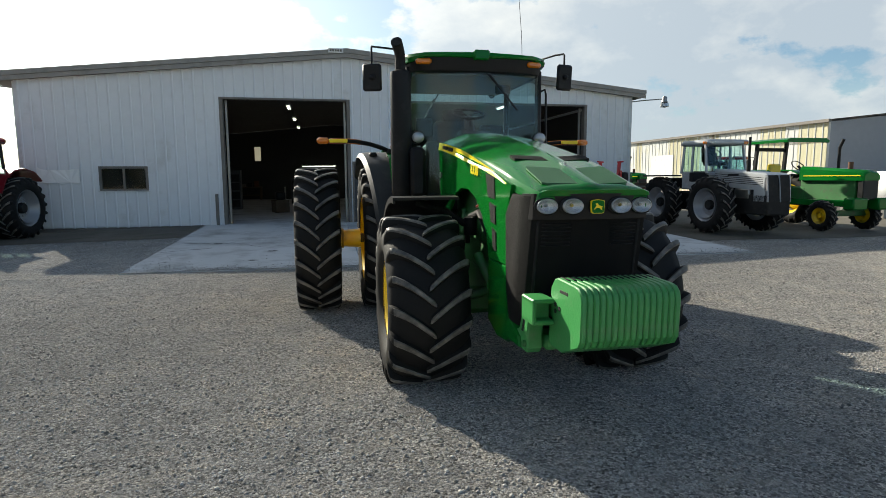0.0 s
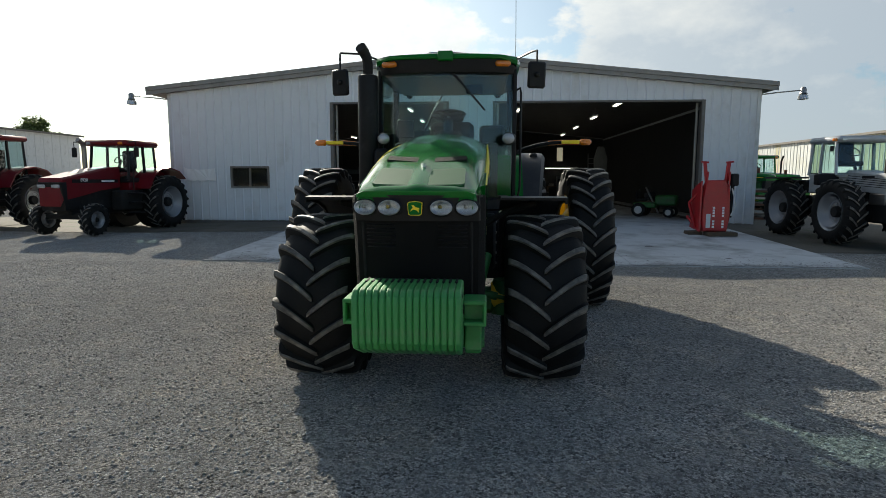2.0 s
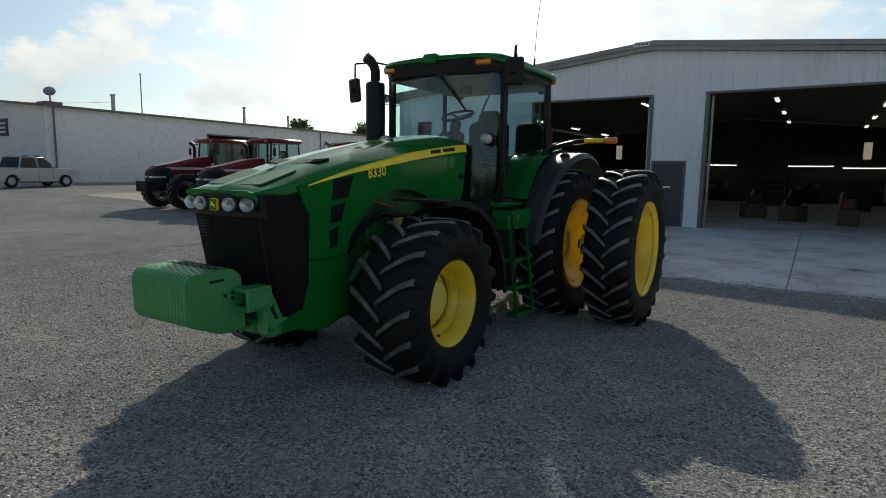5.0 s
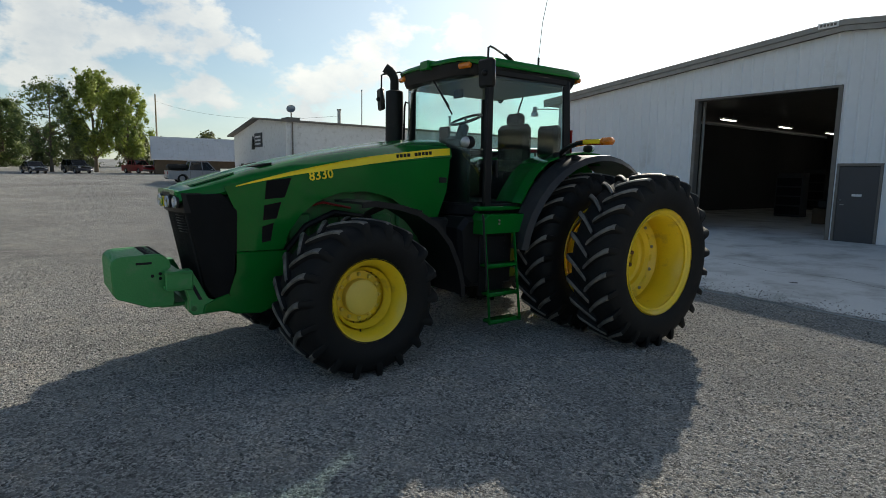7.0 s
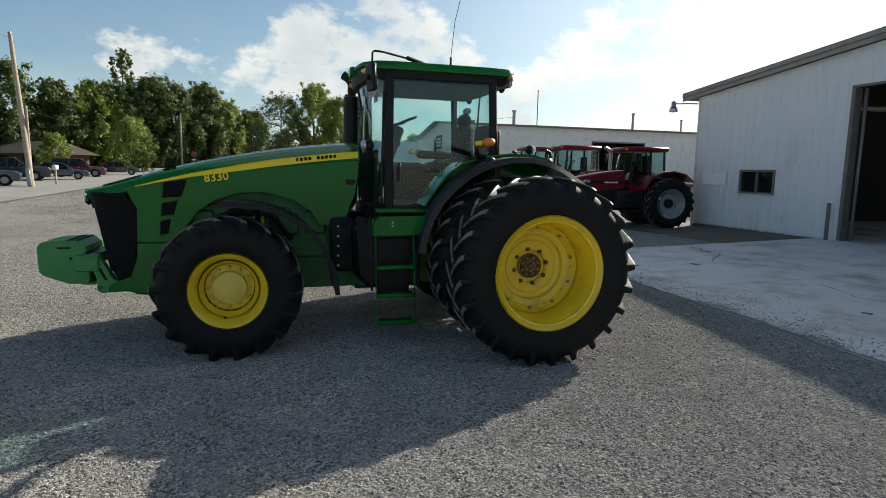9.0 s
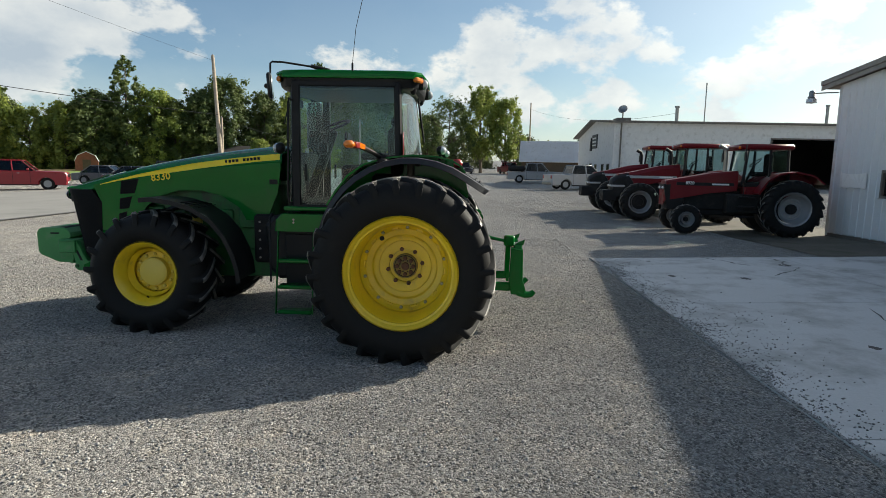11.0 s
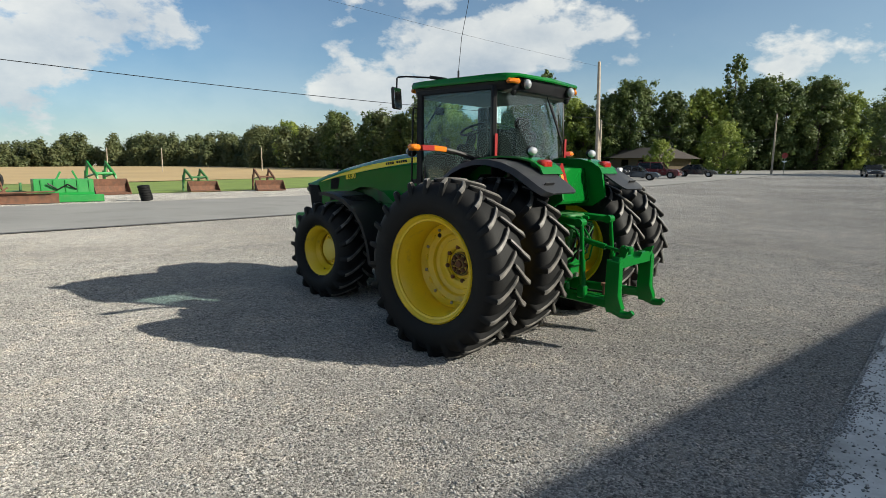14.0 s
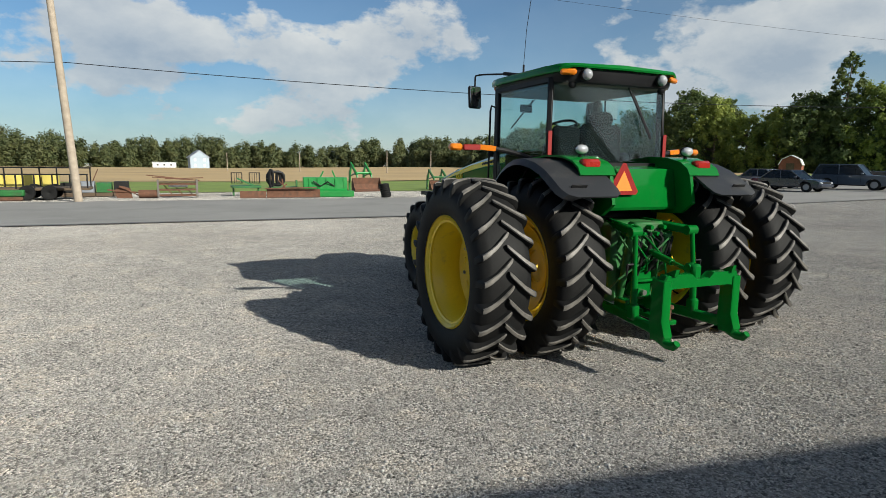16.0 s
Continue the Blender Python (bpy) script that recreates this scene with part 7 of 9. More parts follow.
# far woods round the field and behind the lot
def woods(name, label, line, gap, rows, low, high, count, size):
    blobs, per = [], []
    for (x0, y0), (x1, y1) in zip(line, line[1:]):
        n = max(3, int(math.hypot(x1 - x0, y1 - y0) / gap))
        for i in range(n):
            for row in range(rows):
                x, y = x0 + (x1 - x0) * i / n + rng.normal(0, gap * 0.8), y0 + (y1 - y0) * i / n + rng.normal(0, 3)
                x, y = (x - 7 * row, y) if abs(y1 - y0) > abs(x1 - x0) else (x, y - 7 * row)
                h = low + (high - low) * rng.random() ** 1.3 + 1.2 * row + 1.6 * math.sin(x * 0.07 + y * 0.05) + 1.2 * math.sin(x * 0.021)
                z = ground_z(x, y)
                w = h * (0.20 + 0.12 * rng.random())
                blobs += [(x, y, z + h * 0.18, w * 1.1), (x + rng.normal(0, 1.0), y + rng.normal(0, 1), z + h * 0.45, w * 1.15), (x + rng.normal(0, 0.8), y, z + h * 0.68, w), (x + rng.normal(0, 0.6), y, z + h * 0.87, w * 0.62)]
                per += [int(count * 0.5), int(count * 1.3), int(count * 1.3), int(count * 0.8)]
                blobs.append((x + rng.normal(0, 2), y + 2, z + h * 0.16, h * 0.30))
                per.append(int(count * 0.7))
    v, f = leaves(rng, blobs, per, size, 1.0, 0.2)
    tagged(new(name, leaf_mesh(name, v, f, LEAF_FAR)), label, "woods", kind="stuff")


woods("far_woods", "mixed green woods along the field's far edge", [(-112, -200), (-118, -262), (-95, -318), (-40, -334), (20, -338), (80, -338), (150, -335), (230, -330), (330, -320)], 3.0, 3, 7.5, 15.5, 195, 0.56)
woods("field_woods", "green woods along the field's near side", [(-92, -106), (-100, -150), (-112, -205)], 4.0, 2, 9, 15, 330, 0.42)
woods("back_hedge", "low green trees and bushes beyond the lot", [(-150, -40), (-152, 0), (-150, 40), (-140, 80)], 5.0, 2, 5, 9, 170, 0.42)

# undergrowth at the wood's edge
blobs, per = [], []
for (x0, y0), (x1, y1) in zip(edge + [(-92, -112)], edge[1:] + [(-92, -112), (-104, -150)]):
    for k in curve_steps(0, 1, 6):
        x, y = x0 + (x1 - x0) * k + rng.normal(0, 2) - 3, y0 + (y1 - y0) * k + rng.normal(0, 2) - 2
        h = 1.4 + 2.4 * rng.random()
        blobs.append((x, y, ground_z(x, y) + h * 0.5, h))
        per.append(500)
v, f = leaves(rng, blobs, per, 0.25, 0.9)
tagged(new("undergrowth", leaf_mesh("undergrowth", v, f, LEAF_DARK)), "dark bushes at the foot of the wood", "bushes", kind="stuff")


# ---- poles and wires ----
def pole(x, y, h, r=0.16, lean=0.0, arm=False, tip=0.0, label="weathered brown wooden utility pole", box=False):
    p = thing("utility_pole", label, "utility pole", "utility poles", at=pose(x, y, ground_z(x, y) - 0.3, tip, lean, 20 if not tip else 0))
    part("shaft", Shape().tube([(0, 0, 0), (0, 0, h * 0.5), (0, 0, h)], [r, r * 0.85, r * 0.65], 14), WOOD, p)
    part("insulator", Shape().lathe([(0.0, 0.0), (0.05, 0.0), (0.06, 0.06), (0.03, 0.12), (0.0, 0.14)], (0, 0, h), "z", 10), STEEL, p)
    if arm:
        part("bracket", Shape().tube([(0, 0, h - 1.5), (0.35, 0, h - 1.35), (0.4, 0, h - 1.6)], 0.025), STEEL, p)
        part("wire_loop", Shape().tube([(0.16 + 0.12 * math.cos(a), 0.05, h - 1.9 + 0.3 * math.sin(a)) for a in curve_steps(0, 6, 12)], 0.012), BLACK, p)
    if box:
        part("meter_box", Shape().box(0.18, 0.42, -0.12, 0.12, 0.35, 1.5, 0.02), STEEL, p)
    return p


pole(9.6, -26.6, 12.4, 0.19, 3, arm=True, label="tall grey wooden utility pole at the roadside")
pole(-38.1, -18.6, 10.8, 0.19, -9.6, tip=6.8, box=True, label="leaning weathered brown utility pole at the lot's edge")
pole(-38.9, -18.9, 5.6, 0.12, label="short wooden stub pole beside the leaning pole")
pole(-86, -16.3, 8.6, 0.15)
pole(-97, 12, 12.5, 0.16, 0, label="dark wooden pole beside the shed")
for x, y, h in ((-32, -112, 4.9), (-45, -120, 5.2), (-62, -110, 5.4), (-20, -150, 5.4), (-3, -170, 5.4)):
    pole(x, y, h, 0.12, label="thin pale pole beyond the field")


def wire(a, b, sag, r, label):
    pts = []
    for k in curve_steps(0, 1, 20):
        p = Vector(a).lerp(Vector(b), k)
        pts.append((p.x, p.y, p.z - sag * 4 * k * (1 - k)))
    solid("cable", Shape().tube(pts, r, 5), BLACK, label, "cable")


top_l = (9.6, -26.6, 6.2)
wire(top_l, (-38.95, -19.2, 5.9), 0.5, 0.018, "black service cable strung along the road")
wire((60, -33, 7.2), top_l, 0.7, 0.018, "black service cable strung along the road")
wire((9.6, -26.6, 12.0), (-39.75, -19.75, 10.2), 0.3, 0.007, "thin power wire between poles")
wire((60, -33, 12.4), (9.6, -26.6, 12.0), 0.4, 0.007, "thin power wire between poles")
wire((-38.95, -19.2, 5.7), (-86, -16.3, 6.2), 1.2, 0.012, "sagging cable to a far pole")
wire((-97, 12, 12.6), (-47.5, 20, 7.4), 1.2, 0.012, "sagging service wire to the office roof")
ss = thing("stop_sign", "red octagonal stop sign with a white arrow plate", "road sign", at=pose(-84, -14.4, ground_z(-84, -14.4), 0, 0, 75))
part("post", Shape().rod((0, 0, 0), (0, 0, 2.9), 0.035), STEEL, ss)
part("plate", Shape().prism([(0.42 * math.cos(radians(22.5 + 45 * i)), 2.6 + 0.42 * math.sin(radians(22.5 + 45 * i))) for i in range(8)], -0.06, -0.03, "y"), RED_TAPE, ss)
part("arrow_plate", Shape().prism([(-0.4, 1.9), (0.4, 1.9), (0, 1.6)], -0.06, -0.03, "y"), WHITE, ss)


# ---- parked farm tractors ----
def spoked(parent, name, R, W, rim_r, rim_mat, x, y, z, side, tyre, nuts=8):
    w = part(name, rim_shape(rim_r, W * 0.86, rim_r * 0.55, 0.02, side), rim_mat, parent, at=pose(x, y, z))
    tyre.put(w, x * 31)
    part("hub", Shape().lathe([(0.0, side * 0.10), (rim_r * 0.26, side * 0.10), (rim_r * 0.3, side * 0.07), (rim_r * 0.3, side * -0.02)], seg=20), BLACK_MATT if rim_mat is not YELLOW else YELLOW, w)
    ring_of(NUT, "nut", w, nuts, rim_r * 0.42, side * 0.02, side)
    return w


T_REAR = Tread(0.86, 0.50, 0.50, 20, 0.05, 0.06, 40)
T_FRONT = Tread(0.46, 0.30, 0.235, 16, 0.03, 0.05, 32)
T_MFWD = Tread(0.72, 0.50, 0.42, 18, 0.05, 0.06, 40)


def cab_box(t, mat, x, y0, y1, z0, z1, roof_mat, over=0.08, slant=0.1):
    """A glazed cab: four posts, panes on each side and a rounded roof."""
    cab = part("cab", Shape().box(-x, x, y0, y1, z0 - 0.12, z0, 0.02), mat, t, "glazed cab")
    tops = {}
    for s in (1, -1):
        for y, yt in ((y0, y0 + slant), (y1, y1 - slant * 0.4), ((y0 + y1) / 2 + 0.1, (y0 + y1) / 2 + 0.1)):
            part("pillar", Shape().beam((s * x, y, z0 - 0.05), (s * (x - 0.04), yt, z1), 0.06, 0.07), mat, cab)
        q = [(y0 + 0.02, z0), (y1 - 0.02, z0), (y1 - slant * 0.4, z1), (y0 + slant, z1)]
        part("side_window", Shape().prism(q, s * (x - 0.03), s * (x - 0.024), "x"), GLASS, cab, smooth=0)
    for y, yt in ((y0, y0 + slant), (y1, y1 - slant * 0.4)):
        part("windscreen", Shape().loft([[(-x, y + o, z0), (x, y + o, z0), (x - 0.04, yt + o, z1), (-x + 0.04, yt + o, z1)] for o in (0, 0.006)]), GLASS, cab, smooth=0)
    rf = part("roof", Shape().box(-x - over, x + over, y0 + slant - 0.22, y1 + 0.1, z1, z1 + 0.17, 0.06), roof_mat, t, "cab roof")
    for s in (1, -1):
        part("roof_lamp", Shape().box(s * (x - 0.2), s * (x - 0.04), y0 + slant - 0.235, y0 + slant - 0.19, z1 + 0.03, z1 + 0.11, 0.01), AMBER if s > 0 else LENS, rf)
    part("seat", Shape().box(-0.25, 0.25, y1 - 0.85, y1 - 0.35, z0 + 0.2, z0 + 0.34, 0.05).box(-0.24, 0.24, y1 - 0.42, y1 - 0.28, z0 + 0.3, z0 + 0.9, 0.05), SEAT, cab)
    part("floor", Shape().box(-x + 0.03, x - 0.03, y0 + 0.03, y1 - 0.03, z0 - 0.02, z0 + 0.02), BLACK_MATT, cab)
    m = pose(0, y0 + 0.55, z0 + 0.62, 40, 0, 0)
    part("steering_wheel", Shape().tube([m @ Vector((0.2 * math.cos(a), 0.2 * math.sin(a), 0)) for a in curve_steps(0, 2 * math.pi, 20)], 0.016, 6).beam((0, y0 + 0.3, z0), (0, y0 + 0.55, z0 + 0.6), 0.06, 0.06), BLACK, cab)
    return cab


def red_tractor(label, at, drive=False, sleek=False):
    t = thing("tractor", label, "tractor", "red tractors", at=at)
    fy = -2.95 if drive else -2.9
    for s in (1, -1):
        spoked(t, "rear_wheel", 0.86, 0.5, 0.5, CAR_SILVER, s * 1.0, 0, 0.85, s, T_REAR)
        if drive:
            spoked(t, "front_wheel", 0.72, 0.5, 0.42, CAR_SILVER, s * 0.98, fy, 0.71, s, T_MFWD)
        else:
            spoked(t, "front_wheel", 0.46, 0.3, 0.235, CAR_SILVER, s * 0.82, fy, 0.45, s, T_FRONT, 6)
        if not drive:
            part("rear_wheel_inner", Shape().lathe([(0.5, 0.2), (0.84, 0.22), (0.86, 0.0), (0.84, -0.22), (0.5, -0.2)], (s * 0.62, 0, 0.85), "x", 32), RUBBER, t)
        fen = [(-0.95, 1.28), (-0.72, 1.66), (-0.4, 1.86), (0.05, 1.92), (0.5, 1.82), (0.8, 1.58)]
        part("fender", Shape().plate(fen, s * 0.48, s * 1.16, 0.04), RED, t, "red rear fender")
        part("fender_side", Shape().prism(fen + [(0.6, 1.2), (-0.8, 1.1)], s * 0.48, s * 0.52, "x"), RED, t, smooth=25)
        part("step_frame", Shape().box(s * 0.55, s * 0.95, -1.45, -0.95, 0.55, 0.6, 0.01).box(s * 0.6, s * 0.95, -1.45, -0.95, 0.85, 0.9, 0.01).box(s * 0.6, s * 0.95, -1.45, -0.95, 1.13, 1.18, 0.01), BLACK, t)
        part("fuel_tank", Shape().box(s * 0.35, s * 0.75, -1.7, -0.7, 0.65, 1.25, 0.05), BLACK_MATT, t)
    z_f, z_r = (1.62, 1.96) if not sleek else (1.74, 2.16)
    ny = fy - (0.75 if drive else 0.6)
    rings = []
    for y, zt, w in ((ny, z_f - 0.16, 0.33), (ny + 0.05, z_f, 0.38), (ny + 0.6, z_f + 0.10, 0.40), (-2.1, z_r - 0.08, 0.41), (-1.35, z_r, 0.42)):
        c = 0.13 if sleek else 0.05
        rings.append([(-w, y, zt - 0.62), (-w, y, zt - c), (-w + c, y, zt), (w - c, y, zt), (w, y, zt - c), (w, y, zt - 0.62)])
    hood = part("hood", Shape().loft(rings), RED, t, "red engine hood")
    part("grille", Shape().prism([(ny - 0.02, 1.5), (ny + 0.5, 1.56), (ny + 0.62, 0.95), (ny + 0.5, 0.72), (ny + 0.1, 0.72)], -0.385, 0.385, "x", c=0.02), BLACK, t, "black grille")
    for s in (1, -1):
        part("headlamp", Shape().box(s * 0.10, s * 0.36, ny - 0.05, ny, 1.34, 1.44, 0.02), LENS, t)
        part("hood_stripe", Shape().box(s * 0.41, s * 0.426, ny + 0.35, -1.45, z_f - 0.14, z_f - 0.04, 0.002), BLACK if not sleek else SILVER, hood)
        part("name_bar", Shape().box(s * 0.425, s * 0.435, -2.1, -1.6, z_f - 0.115, z_f - 0.065), WHITE, hood)
        part("mirror", Shape().box(s * 1.0, s * 1.18, -1.42, -1.38, 2.25, 2.55, 0.02).tube([(s * 0.7, -1.25, 2.72), (s * 1.09, -1.4, 2.72), (s * 1.09, -1.4, 2.5)], 0.015), BLACK, t)
        part("cab_steps_rail", Shape().tube([(s * 0.85, -1.3, 1.2), (s * 0.88, -1.32, 2.1)], 0.015), BLACK, t)
    if sleek:
        part("nose", Shape().loft([[(-w, y, 0.88), (-w, y, zt - 0.14), (-w + 0.14, y, zt), (w - 0.14, y, zt), (w, y, zt - 0.14), (w, y, 0.88)] for y, zt, w in ((ny - 0.20, 1.48, 0.30), (ny - 0.15, 1.58, 0.38), (ny + 0.10, 1.73, 0.44), (ny + 0.45, 1.80, 0.45), (ny + 0.62, 1.55, 0.45))]), BLACK, t, "black sloping nose")
        for s in (1, -1):
            part("nose_lamp", Shape().box(s * 0.08, s * 0.40, ny - 0.24, ny - 0.12, 1.24, 1.33, 0.02).box(s * 0.40, s * 0.465, ny - 0.16, ny + 0.30, 1.24, 1.33, 0.02), LENS, t)
            part("rim_centre", Shape().lathe([(0.0, s * 0.14), (0.14, s * 0.13), (0.16, s * 0.08), (0.30, s * 0.06), (0.31, s * 0.02)], (s * 0.98, fy, 0.71), "x", 24), BLACK, t, "black wheel centre")
        for k in range(6):
            part("front_weight", Shape().box(-0.42 + k * 0.14, -0.29 + k * 0.14, ny - 0.52, ny + 0.05, 0.70, 1.12, 0.03), BLACK, t)
    part("engine", Shape().box(-0.3, 0.3, ny + 0.6, -1.2, 0.72, 1.4, 0.04), BLACK_MATT, t)
    part("chassis", Shape().box(-0.25, 0.25, fy - 0.2, 0.4, 0.55, 1.0, 0.05).box(-0.8, 0.8, fy - 0.1, fy + 0.1, 0.45, 0.62, 0.03).box(-0.7, 0.7, -0.12, 0.12, 0.72, 0.98, 0.04), BLACK_MATT, t)
    cab_box(t, BLACK, 0.68, -1.3, 0.2 if sleek else -0.02, 1.6, 2.78 if sleek else 2.6, RED)
    part("cab_base", Shape().box(-0.66, 0.66, -1.22, 0.25, 1.2, 1.55, 0.05), RED if not sleek else BLACK, t)
    part("exhaust_pipe", Shape().tube([(-0.74, -1.4, 1.3), (-0.74, -1.4, 2.55), (-0.74, -1.45, 2.68), (-0.74, -1.62, 2.78)], 0.07, 12), STEEL if not sleek else BLACK, t, "tall curved exhaust")
    part("hitch", Shape().beam((0.4, 0.3, 0.6), (0.45, 1.05, 0.55), 0.06, 0.08).beam((-0.4, 0.3, 0.6), (-0.45, 1.05, 0.55), 0.06, 0.08).beam((0, 0.3, 1.2), (0, 0.95, 0.95), 0.05, 0.05), BLACK_MATT, t)
    return t


gz = ground_z
ra = red_tractor("older red two-wheel-drive tractor with narrow front wheels by the wall", pose(-11.0, 10.45, gz(-10.5, 10.4), 0, 0, -7))
lettering("8920", 0.13, WHITE, ra, pose(0.437, -2.75, 1.52, 90, 0, 90))
red_tractor("large modern red tractor with front weights on gravel", pose(-15.6, 10.3, gz(-16, 10.3), 0, 0, -4), True, True)
red_tractor("large modern red tractor parked in the row", pose(-18.9, 10.1, gz(-19, 10.1), 0, 0, -3), True, True)
rack = thing("implement_rack", "rusty farm implement frame parked beside the shop", "implement", at=pose(-15, 17.5, gz(-15, 17)))
for x in curve_steps(-3.5, 3.5, 7):
    part("frame_bar", Shape().beam((x, 0, 0.5), (x, 2.0, 0.9), 0.08, 0.08).beam((x, 0.5, 0), (x, 0.5, 1.3), 0.06, 0.06), RUST, rack)
part("tool_bar", Shape().box(-3.8, 3.8, 0.3, 0.45, 1.2, 1.35, 0.01).box(-3.8, 3.8, 1.4, 1.55, 0.9, 1.05, 0.01), RUST, rack)
part("yellow_frame", Shape().beam((3.6, 0, 0.4), (3.4, 0, 3.0), 0.2, 0.2).beam((3.4, 0, 2.0), (4.2, 0, 2.1), 0.15, 0.15), IMP_YELLOW, rack)


# the silver four-wheel-drive tractor
def silver_tractor(at):
    t = thing("tractor", "silver-grey articulated four-wheel-drive tractor on dirt", "tractor", at=at)
    for s in (1, -1):
        for y in (-2.45, 0.0):
            spoked(t, "wheel", 0.86, 0.5, 0.5, CAR_SILVER, s * 0.95, y, 0.85, s, T_REAR)
        part("fender", Shape().box(s * 0.62, s * 1.28, -0.6, 0.65, 1.72, 1.77, 0.02), BLACK, t)
        part("front_fender", Shape().box(s * 0.62, s * 1.2, -1.95, -1.72, 1.55, 1.85, 0.03), BLACK, t)
        side_h = [(-3.95, 1.30), (-3.95, 1.70), (-1.9, 1.88), (-1.9, 1.42)]
        ribs = part("hood_side", Shape().prism(side_h, s * 0.375, s * 0.41, "x"), SILVER, t)
        for k in range(5):
            part("hood_groove", Shape().beam((s * 0.412, -3.9, 1.46 + k * 0.05), (s * 0.412, -1.95, 1.56 + k * 0.06), 0.006, 0.016, 0.001), BLACK_MATT, ribs)
        part("name_bar", Shape().box(s * 0.408, s * 0.416, -2.95, -2.5, 1.72, 1.79), BLACK, ribs)
        part("lower_side", Shape().box(s * 0.36, s * 0.40, -3.97, -3.55, 0.98, 1.32, 0.01), SILVER, t)
        part("pump", Shape().box(s * 0.30, s * 0.42, -3.4, -2.8, 1.05, 1.35, 0.03), STEEL, t)
    part("hood", Shape().loft([[(-0.41, y, z - 0.05), (-0.36, y, z), (0.36, y, z), (0.41, y, z - 0.05), (0.41, y, z - 0.09), (-0.41, y, z - 0.09)] for y, z in ((-4.0, 1.74), (-3.9, 1.80), (-1.85, 1.95))]), SILVER, t, "flat silver hood")
    for s in (1, -1):
        part("grille", Shape().prism([(-4.12, 1.0), (-4.02, 1.74), (-3.94, 1.74), (-3.94, 1.0)], s * 0.02, s * 0.36, "x"), BLACK_MATT, t, "tall black grille half")
        part("grille_edge", Shape().beam((s * 0.385, -4.06, 0.98), (s * 0.385, -3.99, 1.75), 0.03, 0.08), CAR_SILVER, t)
    part("grille_bar", Shape().beam((0, -4.135, 0.98), (0, -4.03, 1.75), 0.025, 0.03), CAR_SILVER, t)
    part("chassis", Shape().box(-0.4, 0.4, -4.1, 0.5, 0.6, 1.2, 0.04).box(-0.9, 0.9, -2.55, -2.35, 0.75, 0.95, 0.03).box(-0.9, 0.9, -0.1, 0.1, 0.75, 0.95, 0.03).box(-0.34, 0.34, -3.9, -1.9, 1.1, 1.62, 0.04), BLACK_MATT, t)
    cab_box(t, SILVER, 0.74, -1.95, -0.75, 1.86, 2.70, SILVER, 0.03, 0.14)
    part("cab_base", Shape().box(-0.73, 0.73, -1.9, -0.75, 1.3, 1.8, 0.03), SILVER, t)
    part("rear_deck", Shape().box(-0.6, 0.6, -0.3, 0.9, 1.3, 1.68, 0.04), SILVER_BOX, t)
    part("exhaust", Shape().rod((-0.30, -3.2, 1.8), (-0.30, -3.2, 2.85), 0.038, seg=12).rod((-0.30, -3.2, 1.85), (-0.30, -3.2, 2.2), 0.06, seg=12), BLACK_MATT, t)
    part("side_lamp", Shape().box(-0.86, -0.76, -1.95, -1.85, 2.72, 2.8, 0.02), AMBER, t)
    part("mirror_bracket", Shape().box(-0.9, -0.8, -1.9, -1.86, 2.45, 2.6, 0.01), BLACK, t)
    return t


SILVER_BOX = BLACK_MATT
silver_tractor(pose(9.85, 9.1, gz(9.85, 9.1), 0, 0, 3) @ Matrix.Diagonal((0.93, 0.93, 0.93, 1)))


